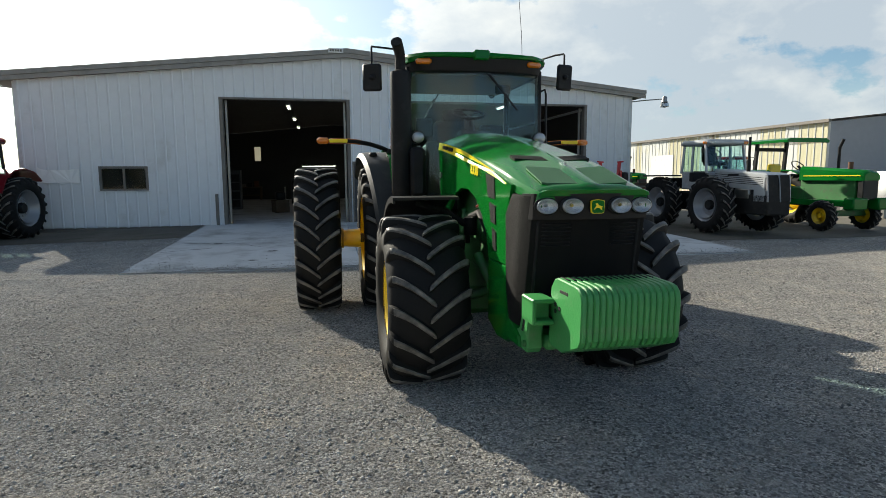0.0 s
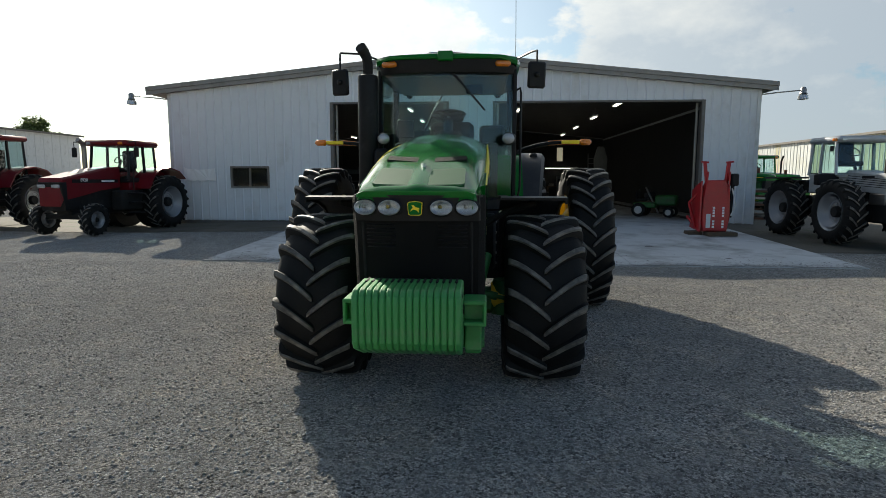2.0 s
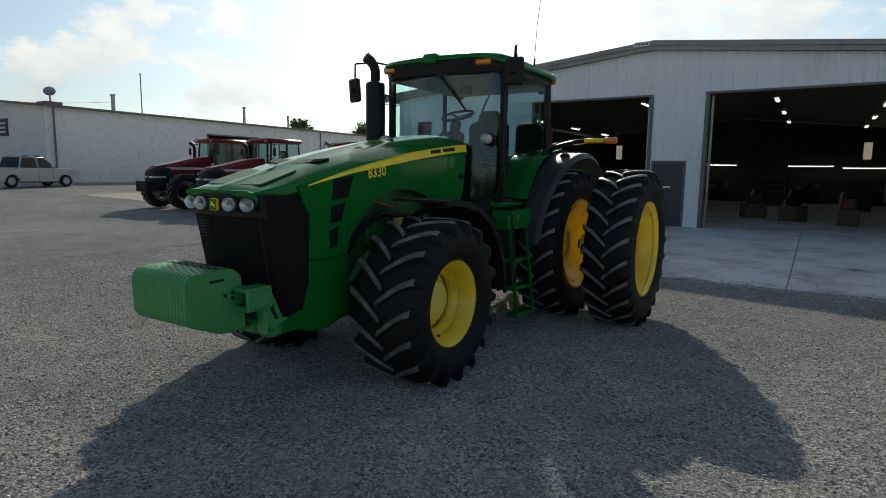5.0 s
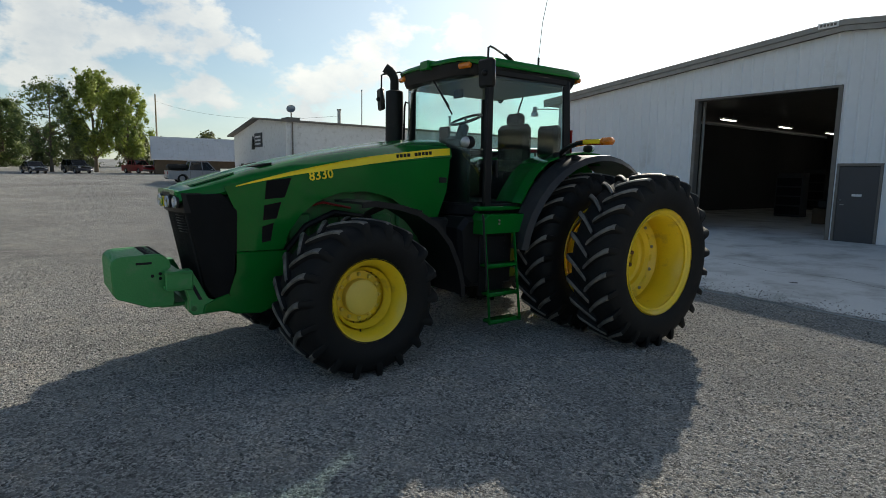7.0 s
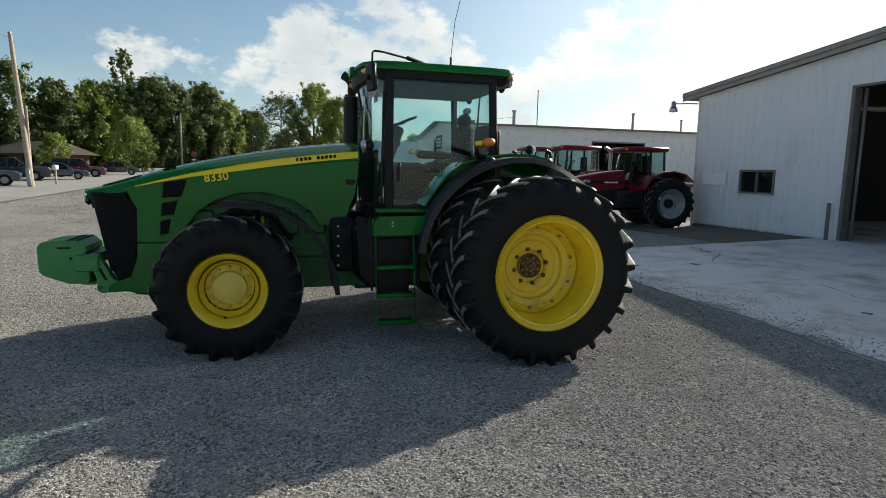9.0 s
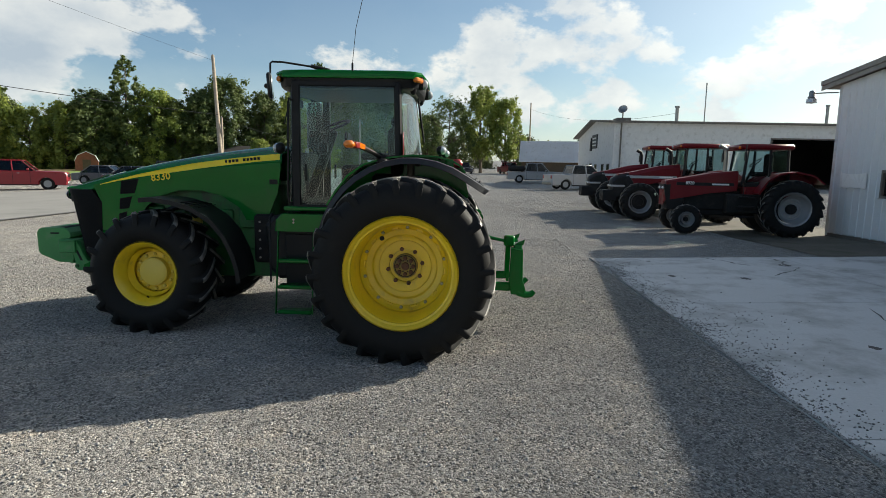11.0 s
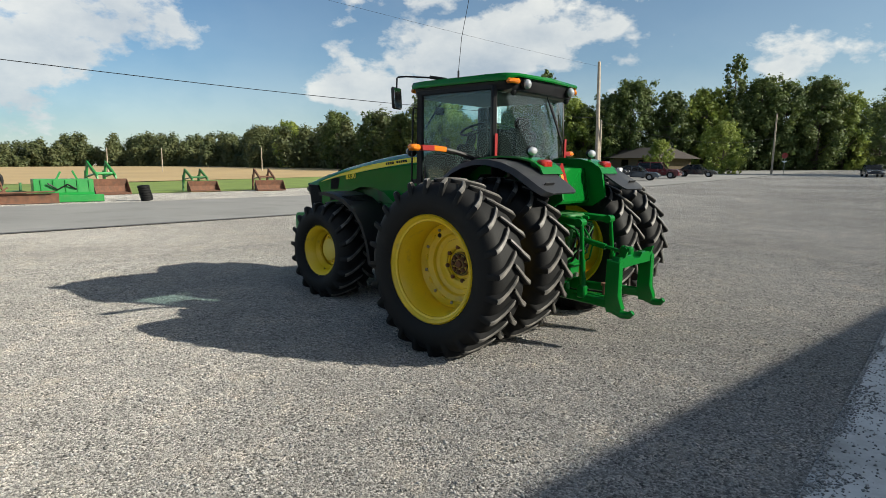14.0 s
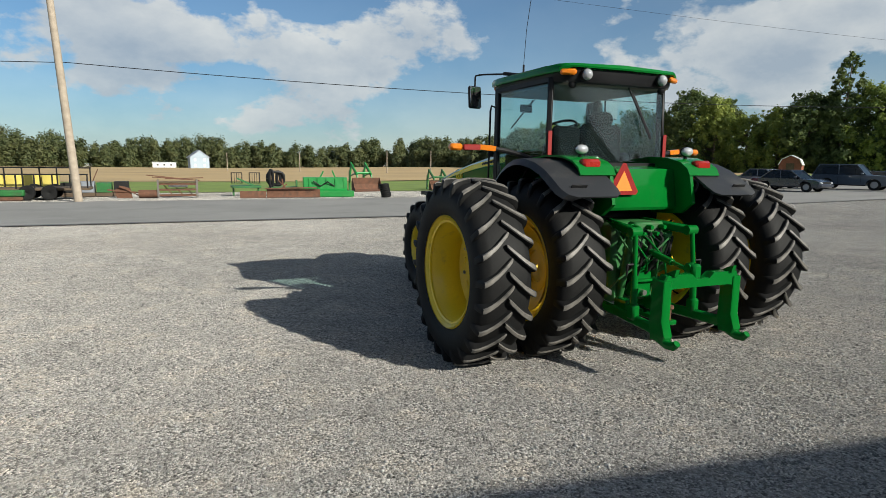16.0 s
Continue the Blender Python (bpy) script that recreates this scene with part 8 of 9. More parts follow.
def green_tractor(at, cab, label, group="green tractors"):
    t = thing("tractor", label, "tractor", group, at=at)
    for s in (1, -1):
        spoked(t, "rear_wheel", 0.86, 0.5, 0.5, YELLOW, s * 0.9, 0, 0.85, s, T_REAR)
        spoked(t, "front_wheel", 0.46, 0.3, 0.235, YELLOW, s * 0.85, -2.7, 0.45, s, T_FRONT, 6)
        part("fender", Shape().plate([(-0.85, 1.3), (-0.6, 1.65), (-0.2, 1.82), (0.3, 1.82), (0.7, 1.55)], s * 0.5, s * 0.98, 0.04), GREEN, t)
        part("hood_stripe", Shape().box(s * 0.335, s * 0.345, -3.4, -1.5, 1.63, 1.655), DECAL, t)
        part("frame_rail", Shape().box(s * 0.25, s * 0.4, -3.5, -1.0, 0.72, 0.92, 0.02), GREEN, t)
        part("front_weight", Shape().box(s * 0.2, s * 0.75, -3.6, -3.25, 0.65, 1.0, 0.04), GREEN, t)
    part("hood", Shape().loft([[(-w, y, 1.5), (-w, y, z - 0.08), (-w + 0.09, y, z), (w - 0.09, y, z), (w, y, z - 0.08), (w, y, 1.5)] for y, z, w in ((-3.5, 1.72, 0.28), (-3.4, 1.8, 0.32), (-2.4, 1.88, 0.34), (-1.35, 1.95, 0.34))]), GREEN, t, "green hood with yellow line")
    part("grille", Shape().box(-0.29, 0.29, -3.48, -3.3, 0.95, 1.55, 0.02), BLACK, t)
    part("engine", Shape().box(-0.24, 0.24, -3.2, -1.3, 0.85, 1.52, 0.03), GREEN_DULL, t)
    part("chassis", Shape().box(-0.25, 0.25, -1.5, 0.5, 0.7, 1.3, 0.04).box(-0.8, 0.8, -2.78, -2.62, 0.42, 0.6, 0.02).box(-0.8, 0.8, -0.1, 0.1, 0.75, 0.95, 0.03), GREEN_DULL, t)
    part("exhaust", Shape().tube([(0.12, -2.3, 1.85), (0.12, -2.3, 2.5), (0.12, -2.42, 2.75)], 0.045, 10), BLACK, t)
    part("air_cleaner", Shape().rod((-0.12, -2.9, 1.8), (-0.12, -2.9, 2.05), 0.07, seg=12), RUST, t)
    if cab:
        cab_box(t, GREEN, 0.7, -1.3, 0.2, 1.7, 2.65, GREEN)
        part("cab_base", Shape().box(-0.68, 0.68, -1.25, 0.2, 1.2, 1.62, 0.03), GREEN, t)
    else:
        part("canopy", Shape().loft([[(x * k, y, z) for x, y in ((-0.85, -1.3), (0.85, -1.3), (0.85, 0.6), (-0.85, 0.6))] for k, z in ((1, 2.72), (1.0, 2.8), (0.85, 2.86))]), GREEN, t, "green sun canopy")
        for s in (1, -1):
            part("canopy_post", Shape().beam((s * 0.62, 0.25, 1.3), (s * 0.62, 0.15, 2.75), 0.09, 0.11), BLACK, t)
        part("canopy_bar", Shape().beam((-0.62, 0.2, 2.55), (0.62, 0.2, 2.55), 0.08, 0.12), BLACK, t)
        part("seat", Shape().box(-0.28, 0.28, -0.5, 0.0, 1.5, 1.66, 0.05).box(-0.27, 0.27, -0.05, 0.08, 1.6, 2.05, 0.05), YELLOW, t, "yellow vinyl seat")
        m = pose(0, -0.95, 1.98, 45, 0, 0)
        part("steering_wheel", Shape().tube([m @ Vector((0.22 * math.cos(a), 0.22 * math.sin(a), 0)) for a in curve_steps(0, 2 * math.pi, 20)], 0.016, 6).beam((0, -1.25, 1.7), (0, -0.95, 1.97), 0.06, 0.06), BLACK, t)
    return t


green_tractor(pose(13.6, 9.6, gz(13.6, 9.6), 0, 0, 4), False, "green open-station tractor with a sun canopy and yellow seat")
for x, y, r in ((11.6, 21.3, 20), (14.6, 24.6, 15), (13.2, 29.5, 12), (12.0, 34.0, 25)):
    green_tractor(pose(x, y, gz(x, y), 0, 0, r), True, "green cab tractor parked behind the shop", "green cab tractors")
red_tractor("red tractor parked beyond the canopy tractor", pose(22.0, 23.5, gz(22, 23.5), 0, 0, 10))
tk = thing("storage_tank", "white horizontal fuel tank on steel legs", "tank", at=pose(19.6, 11.2, gz(19, 11)))
part("barrel", Shape().lathe([(0.0, -1.6), (0.4, -1.55), (0.65, -1.3), (0.7, -1.0), (0.7, 1.0), (0.65, 1.3), (0.4, 1.55), (0.0, 1.6)], (0, 0, 1.1), "y", 24), WHITE, tk)
for y in (-0.9, 0.9):
    part("leg", Shape().box(-0.5, 0.5, y - 0.06, y + 0.06, 0, 0.55, 0.01), STEEL, tk)


# ---- the red implement standing on end on the apron ----
def red_implement(at):
    t = thing("implement", "red farm implement stood upright on wooden blocks", "implement", at=at)
    part("deck", Shape().prism([(-0.32, 0.12), (0.33, 0.12), (0.40, 0.5), (0.36, 1.35), (0.22, 1.52), (-0.24, 1.52), (-0.34, 1.3), (-0.38, 0.4)], -0.12, 0.10, "y", c=0.03), RED_IMP, t, "red steel deck", smooth=25)
    part("side_plate", Shape().prism([(-0.12, 0.12), (0.5, 0.2), (0.42, 1.25), (-0.12, 1.5)], -0.44, -0.40, "x"), RED_IMP, t, smooth=20)
    for s in (1, -1):
        part("upright", Shape().beam((s * 0.26, -0.05, 1.4), (s * 0.33, -0.02, 2.02), 0.07, 0.09), RED_IMP, t)
        part("pin_bar", Shape().rod((s * 0.24, -0.05, 2.0), (s * 0.44, -0.05, 2.02), 0.025), RED_IMP, t)
        part("brace", Shape().beam((s * 0.32, -0.1, 1.1), (s * 0.30, -0.18, 1.75), 0.04, 0.05), RED_IMP, t)
    part("gearbox", Shape().box(0.36, 0.56, -0.2, 0.04, 1.36, 1.7, 0.04), BLACK, t)
    part("drive_arm", Shape().beam((0.45, -0.05, 1.36), (0.42, -0.05, 0.5), 0.07, 0.07), BLACK_MATT, t)
    part("hose", Shape().tube([(0.42, -0.1, 0.55), (0.5, -0.16, 0.8), (0.44, -0.18, 1.1), (0.40, -0.14, 1.3)], 0.02), WHITE_DULL, t)
    part("linkage", Shape().beam((-0.45, 0.1, 0.2), (-0.55, 0.35, 0.9), 0.06, 0.06).beam((-0.55, 0.35, 0.9), (-0.38, 0.1, 1.2), 0.05, 0.05).beam((-0.5, 0.2, 0.35), (-0.5, 0.55, 0.5), 0.06, 0.06), RED_IMP, t)
    for j, x in enumerate((-0.06, 0.2)):
        for k in range(8):
            if k != 3:
                part("mark", Shape().box(x - 0.03, x + 0.03, -0.126, -0.119, 0.22 + k * 0.075, 0.275 + k * 0.075), WHITE, t)
    part("label_plate", Shape().box(-0.26, -0.14, -0.126, -0.119, 0.22, 0.6), WHITE_DULL, t)
    part("block", Shape().box(-0.25, 0.55, -0.3, 0.05, 0.004, 0.11, 0.01), WOOD_DARK, t, "rough timber block")
    part("block", Shape().box(-0.6, -0.2, 0.15, 0.5, 0.004, 0.1, 0.01), WOOD_DARK, t, "rough timber block")
    return t


# steel frames stacked at the building's corner
fr = thing("frame_stack", "stack of weathered grey steel frames beside the wall", "steel frames", at=pose(11.3, 15.6, gz(11.3, 15.6), 0, 0, 8))
for k in range(5):
    for y in (-0.6, 0.6):
        part("rail", Shape().box(-1.1, 1.1, y - 0.04, y + 0.04, 0.02 + k * 0.26, 0.09 + k * 0.26, 0.01), STEEL if k % 2 else RUST, fr)
    for x in (-1.0, 0.0, 1.0):
        part("cross_bar", Shape().box(x - 0.04, x + 0.04, -0.64, 0.64, 0.09 + k * 0.26, 0.15 + k * 0.26, 0.01), RUST if k % 2 else STEEL, fr)
    for x in (-1.0, 1.0):
        part("spacer", Shape().box(x - 0.05, x + 0.05, -0.6, 0.6, 0.15 + k * 0.26, 0.28 + k * 0.26, 0.01), WOOD_DARK, fr)


red_implement(pose(6.75, 8.35, gz(6.7, 8.35) + 0.016, 0, 0, 4))
# garden tractor inside the right-hand door
mw = thing("lawn_tractor", "dark green lawn tractor with pale wheel centres", "lawn tractor", at=pose(6.9, 15.0, FLOOR + 0.004, 0, 0, 60))
part("hood", Shape().box(-0.26, 0.26, -1.0, -0.2, 0.45, 0.85, 0.08), GREEN_DULL, mw)
part("body", Shape().box(-0.3, 0.3, -0.25, 0.6, 0.35, 0.55, 0.04), GREEN_DULL, mw)
part("seat", Shape().box(-0.22, 0.22, 0.1, 0.5, 0.6, 0.7, 0.04).box(-0.22, 0.22, 0.45, 0.55, 0.65, 1.05, 0.04), BLACK, mw)
part("steering_wheel", Shape().tube([(0.17 * math.cos(a), -0.1 + 0.12 * math.sin(a), 0.98 + 0.1 * math.sin(a)) for a in curve_steps(0, 6.283, 16)], 0.014, 6).rod((0, -0.25, 0.7), (0, -0.1, 0.98), 0.02), BLACK, mw)
for s in (1, -1):
    for y, r, w_ in ((-0.75, 0.2, 0.14), (0.35, 0.27, 0.2)):
        wh = part("wheel", Shape().lathe([(r * 0.55, w_ / 2), (r * 0.95, w_ / 2), (r, 0), (r * 0.95, -w_ / 2), (r * 0.55, -w_ / 2)], (s * 0.36, y, r), "x", 24), RUBBER, mw)
        part("wheel_centre", Shape().lathe([(0.0, s * (w_ / 2 - 0.01)), (r * 0.6, s * (w_ / 2 - 0.02)), (r * 0.6, -s * w_ / 2)], (s * 0.36, y, r), "x", 20), WHITE_DULL, wh)
for x, y, m_ in ((4.6, 16.5, RUST), (3.0, 17.5, BLACK), (-2.2, 16.8, RUST), (-3.6, 18.6, BLACK), (1.6, 18.8, DOOR_DARK), (7.6, 17.8, BLACK)):
    st_ = thing("parts_stack", "dim stack of machine parts and boxes on the shop floor", "parts stack", "parts stacks", at=pose(x, y, FLOOR + 0.004, 0, 0, x * 20))
    part("crate", Shape().box(-0.4, 0.4, -0.3, 0.3, 0, 0.55, 0.02), WOOD_DARK, st_)
    part("casting", Shape().box(-0.25, 0.2, -0.2, 0.2, 0.55, 0.9, 0.06), m_, st_)
    part("shaft", Shape().rod((-0.5, 0.35, 0.0), (0.1, 0.2, 1.1), 0.04), STEEL, st_)


# ---- cars and pickups ----
CAR_TYRE = mesh_of("tyre", Shape().lathe([(0.2, -0.1), (0.3, -0.11), (0.335, -0.08), (0.345, 0), (0.335, 0.08), (0.3, 0.11), (0.2, 0.1)], (0, 0, 0), "y", 24), RUBBER)
CAR_RIM = mesh_of("rim", Shape().lathe([(0.0, -0.06), (0.06, -0.07), (0.19, -0.06), (0.215, -0.1), (0.22, -0.1), (0.22, 0.1), (0.19, 0.06), (0.06, 0.07), (0.0, 0.06)], (0, 0, 0), "y", 20), CAR_SILVER)


def car(kind, paint, label, x, y, rz, category="car"):
    """A parked vehicle that points along its own +x: bodywork, glasshouse, lamps and wheels."""
    L, H, W = {"sedan": (4.7, 1.46, 1.82), "suv": (4.9, 1.8, 1.95), "pickup": (5.8, 1.9, 1.98), "flatbed": (6.0, 1.95, 2.0)}[kind]
    c = thing(kind if kind != "flatbed" else "flatbed_truck", label, category, "parked vehicles", at=pose(x, y, gz(x, y) + 0.02, 0, 0, rz))
    h, wb = L / 2, L * 0.29
    belt = H * (0.62 if kind == "sedan" else 0.65 if kind == "pickup" else 0.60)
    hood = belt - (0.05 if kind != "sedan" else 0.06)
    big = 1.16 if kind in ("pickup", "flatbed", "suv") else 1.0

    def arch(cx):
        return [(cx + 0.42 * big * math.cos(a), 0.33 + 0.42 * big * math.sin(a)) for a in curve_steps(math.pi, 0, 8)]
    bottom = [(-h + 0.05, 0.32)] + arch(-wb - 0.05) + arch(wb + 0.1) + [(h - 0.05, 0.32)]
    if kind in ("pickup", "flatbed"):
        topl = [(h, 0.62), (h - 0.01, hood - 0.16), (h - 0.10, hood - 0.04), (h - 0.35, hood), (1.1, belt), (-1.3, belt), (-1.34, belt - 0.07), (-h + 0.04, belt - 0.05), (-h, belt - 0.1)]
        house = [(1.12, belt), (0.42, H), (-1.0, H), (-1.22, belt)]
    elif kind == "suv":
        topl = [(h, 0.62), (h - 0.02, hood - 0.15), (h - 0.3, hood), (0.75, belt), (-h + 0.06, belt), (-h, belt - 0.15)]
        house = [(0.95, belt), (0.35, H), (-h + 0.45, H), (-h + 0.1, belt)]
    else:
        topl = [(h, 0.58), (h - 0.03, hood - 0.15), (h - 0.35, hood), (0.85, belt), (-h + 0.5, belt), (-h + 0.04, belt - 0.05), (-h, belt - 0.25)]
        house = [(1.05, belt), (0.3, H), (-0.95, H), (-1.65, belt)]
    part("body", Shape().prism(bottom + topl, -W / 2, W / 2, "y", c=0.07), paint, c, "painted bodywork", smooth=35)
    gl = Shape().loft([[(px, yy * (1 if i in (0, 3) else 0.84), pz) for i, (px, pz) in enumerate(house)] for yy in (-W / 2 + 0.07, W / 2 - 0.07)])
    part("glasshouse", gl, DARK_GLASS, c, "dark windows", smooth=0)
    part("cabin_lining", Shape().box(house[2][0] + 0.15, house[1][0] - 0.05, -W / 2 + 0.25, W / 2 - 0.25, belt - 0.1, H - 0.22, 0.05), BLACK_MATT, c)
    part("roof", Shape().box(house[2][0] - 0.04, house[1][0] + 0.04, -W * 0.42, W * 0.42, H - 0.05, H + 0.02, 0.03), paint, c)
    for s in (1, -1):
        for a, b in ((house[0], house[1]), (house[3], house[2])):
            part("pillar", Shape().beam((a[0], s * (W / 2 - 0.075), a[1]), (b[0], s * (W * 0.42 - 0.02), b[1]), 0.06, 0.07), paint, c)
        mid = (house[0][0] + house[3][0]) / 2
        part("pillar", Shape().beam((mid, s * (W / 2 - 0.075), belt), (mid - 0.05, s * (W * 0.42 - 0.02), H), 0.05, 0.1), paint, c)
        part("headlamp", Shape().box(h - 0.16, h + 0.005, s * W * 0.30, s * W * 0.46, hood - 0.28, hood - 0.14, 0.03), LENS, c)
        part("tail_lamp", Shape().box(-h - 0.01, -h + 0.08, s * W * 0.38, s * W * 0.47, belt - 0.4, belt - 0.12, 0.02), RED_LENS, c)
        for dx in (house[0][0] - 0.25, (house[0][0] + house[3][0]) / 2, house[3][0] + 0.12):
            part("door_seam", Shape().box(dx - 0.008, dx + 0.008, s * (W / 2 - 0.006), s * (W / 2 + 0.002), 0.42, belt - 0.02), BLACK_MATT, c)
        for dx in (house[0][0] - 0.95, house[3][0] + 0.25):
            part("door_handle", Shape().box(dx, dx + 0.16, s * W / 2, s * (W / 2 + 0.03), belt - 0.17, belt - 0.13, 0.01), CHROME if big > 1 else paint, c)
        part("sill_trim", Shape().box(-wb + 0.45, wb - 0.4, s * (W / 2 - 0.03), s * (W / 2 + 0.012), 0.30, 0.37, 0.01), BLACK, c)
        part("door_mirror", Shape().box(0.7, 0.85, s * W / 2, s * (W / 2 + 0.16), belt + 0.02, belt + 0.16, 0.03), paint, c)
        for cx in (-wb - 0.05, wb + 0.1):
            wh = part("wheel", CAR_RIM, None, c, at=pose(cx, s * (W / 2 - 0.12), 0.345 * big) @ Matrix.Diagonal((big, 1, big, 1)))
            part("tyre", CAR_TYRE, None, wh)
    part("grille", Shape().box(h - 0.06, h + 0.012, -W * 0.27, W * 0.27, hood - 0.36, hood - 0.13, 0.02), BLACK, c)
    part("bumper", Shape().box(h - 0.1, h + 0.06, -W * 0.46, W * 0.46, 0.36, 0.58, 0.05).box(-h - 0.06, -h + 0.1, -W * 0.46, W * 0.46, 0.38, 0.6, 0.05), STEEL if kind in ("pickup", "flatbed") else paint, c)
    if kind in ("pickup", "flatbed"):
        part("bed", Shape().box(-h + 0.12, -1.38, -W / 2 + 0.1, W / 2 - 0.1, belt - 0.10, belt - 0.058), BLACK, c)
    if kind == "flatbed":
        part("load", Shape().box(-h + 0.1, -1.2, -0.85, 0.85, belt, belt + 0.55, 0.2), BLACK_MATT, c, "dark tarped load")
    return c


car("pickup", CAR_RED, "red four-door pickup truck on the road's far side", -29.2, -28.5, 120, "pickup")
car("suv", CAR_BLUE, "steel blue sport utility vehicle parked on the lot", -39.8, -22.4, 108, "suv")
car("sedan", CAR_GREY, "grey sedan parked at the lot's edge", -37.2, -27.4, 100)
car("sedan", NAVY, "dark blue sedan parked at the lot's edge", -33.9, -22.9, 100)
car("pickup", CAR_BLACK, "black pickup truck parked on the lot", -49.5, -24.2, 105, "pickup")
car("sedan", CAR_BLUE, "steel blue hatchback parked on the lot", -52.6, -21.6, 105)
car("suv", MAROON, "maroon sport utility vehicle parked on the lot", -60.0, -22.2, 100, "suv")
car("sedan", CAR_BLACK, "black sedan parked on the lot", -68, -20.6, 100)
car("flatbed", CAR_SILVER, "silver flatbed truck with a dark load", -51.6, 7.9, 88, "truck")
car("pickup", CAR_SILVER, "silver pickup truck near the red tractors", -39.0, 9.9, 103, "pickup")
car("suv", NAVY, "dark sport utility vehicle below the maples", -87, 0.3, 20, "suv")
car("sedan", NAVY, "dark blue car below the maples", -83, -4.5, 15)
car("pickup", CAR_RED, "red pickup parked beside the shed", -89, 8.0, 20, "pickup")
mb = thing("mailbox", "white mailbox on a wooden post", "mailbox", at=pose(-41.6, -18.3, gz(-41, -18)))
part("post", Shape().box(-0.05, 0.05, -0.05, 0.05, 0, 1.1), WOOD, mb)
part("box", Shape().box(-0.3, 0.3, -0.14, 0.14, 1.1, 1.45, 0.05), WHITE_DULL, mb)


# ---- machinery across the road ----
def row_at(x, y, rz=0):
    return pose(x, y, gz(x, y) + 0.03, 0, 0, rz)


def loader(label, paint, at, bucket=RUST):
    t = thing("front_loader", label, "front loader", "loaders", at=at)
    for s in (1, -1):
        part("arm", Shape().beam((s * 0.55, -0.9, 0.5), (s * 0.55, -0.55, 1.55), 0.1, 0.16).beam((s * 0.55, -0.6, 1.5), (s * 0.55, 0.55, 0.85), 0.1, 0.16).beam((s * 0.55, 0.5, 0.9), (s * 0.55, 0.8, 0.35), 0.09, 0.12), paint, t)
        part("cylinder", Shape().rod((s * 0.55, -0.8, 0.8), (s * 0.55, 0.2, 0.95), 0.045), STEEL, t)
        part("mast", Shape().beam((s * 0.55, -0.95, 0.0), (s * 0.55, -0.9, 1.1), 0.09, 0.14), paint, t)
    part("cross_tube", Shape().rod((-0.55, 0.3, 0.98), (0.55, 0.3, 0.98), 0.07), paint, t)
    o = [(0.75, 0.0), (1.45, 0.0), (1.47, 0.05), (0.95, 0.12), (0.85, 0.4), (0.95, 0.72), (0.88, 0.74), (0.72, 0.4)]
    b = part("bucket", Shape().prism(o, -1.05, 1.05, "x"), bucket, t, "worn steel bucket", smooth=25)
    for s in (1, -1):
        part("bucket_side", Shape().prism([(0.76, 0.0), (1.45, 0.0), (0.95, 0.7), (0.76, 0.4)], s * 1.03, s * 1.06, "x"), bucket, b, smooth=0)
    return t


loader("green front loader with a worn steel bucket on grass", IMP_GREEN, row_at(-6.6, -36.2, 8) @ Matrix.Diagonal((1, 1, 1.3, 1)))
loader("older green front loader with a rusty bucket", GREEN_DULL, row_at(-12.9, -36.8, 0))
loader("rust-red front loader with a rusty bucket on grass", RUST, row_at(-17.0, -34.6, -10))
ts = thing("tyre_stack", "leaning stack of black tyres by the road", "tyre stack", at=row_at(-5.7, -27.1) @ Matrix.Diagonal((0.74, 0.74, 0.86, 1)))
ring_mesh = mesh_of("tyre", Shape().lathe([(0.2, -0.08), (0.34, -0.085), (0.39, -0.05), (0.39, 0.05), (0.34, 0.085), (0.2, 0.08)], (0, 0, 0), "z", 24), RUBBER)
for i in range(6):
    part("tyre", ring_mesh, None, ts, at=pose(0.04 * i, 0.02 * (i % 2), 0.09 + i * 0.145, 0, 4, 0))
gb = thing("implement", "bright green box implement with black hoses", "implement", "stored implements", at=row_at(-2.5, -28.9, -6))
part("box", Shape().prism([(-0.5, 0.1), (0.6, 0.0), (0.65, 0.25), (0.35, 0.45), (0.3, 1.1), (-0.5, 1.1)], -1.25, 1.25, "x", c=0.02), IMP_GREEN, gb, smooth=25)
for k in range(5):
    part("rib", Shape().box(-1.1 + k * 0.5, -1.02 + k * 0.5, 0.3, 0.36, 0.45, 1.05, 0.01), IMP_GREEN, gb)
part("hose", Shape().tube([(-0.5, 0.35, 0.6), (-0.1, 0.5, 0.85), (0.3, 0.42, 0.6), (0.7, 0.45, 0.9)], 0.04), BLACK, gb)
part("tower", Shape().beam((-0.6, 0.1, 1.05), (-0.4, 0.1, 1.5), 0.08, 0.08).beam((0.3, 0.1, 1.05), (0.1, 0.1, 1.45), 0.08, 0.08), IMP_GREEN, gb)
part("skirt", Shape().box(-1.6, 1.35, 0.5, 0.75, 0.0, 0.35, 0.02), IMP_GREEN, gb)
hb = thing("hose_reel", "heap of black hoses on a green frame", "hose reel", at=row_at(-0.2, -30.4, 5))
for k in range(4):
    part("hose_loop", Shape().tube([(-0.1 + 0.25 * k + 0.1 * math.cos(a), 0.2 * k - 0.3, 1.0 + (0.36 + 0.05 * k) * math.sin(a)) if k % 2 else (0.3 + 0.46 * math.cos(a), 0.15 * k - 0.3, 1.0 + 0.42 * math.sin(a) + 0.05 * math.sin(3 * a)) for a in curve_steps(0, 6.283, 18)], 0.085, 8), BLACK, hb)
part("frame", Shape().box(-1.0, 0.7, -0.4, 0.4, 0.35, 0.5, 0.02).beam((-0.9, 0, 0), (-0.9, 0, 0.9), 0.1, 0.1).beam((0.6, 0, 0), (0.6, 0, 0.9), 0.1, 0.1), GREEN_DULL, hb)
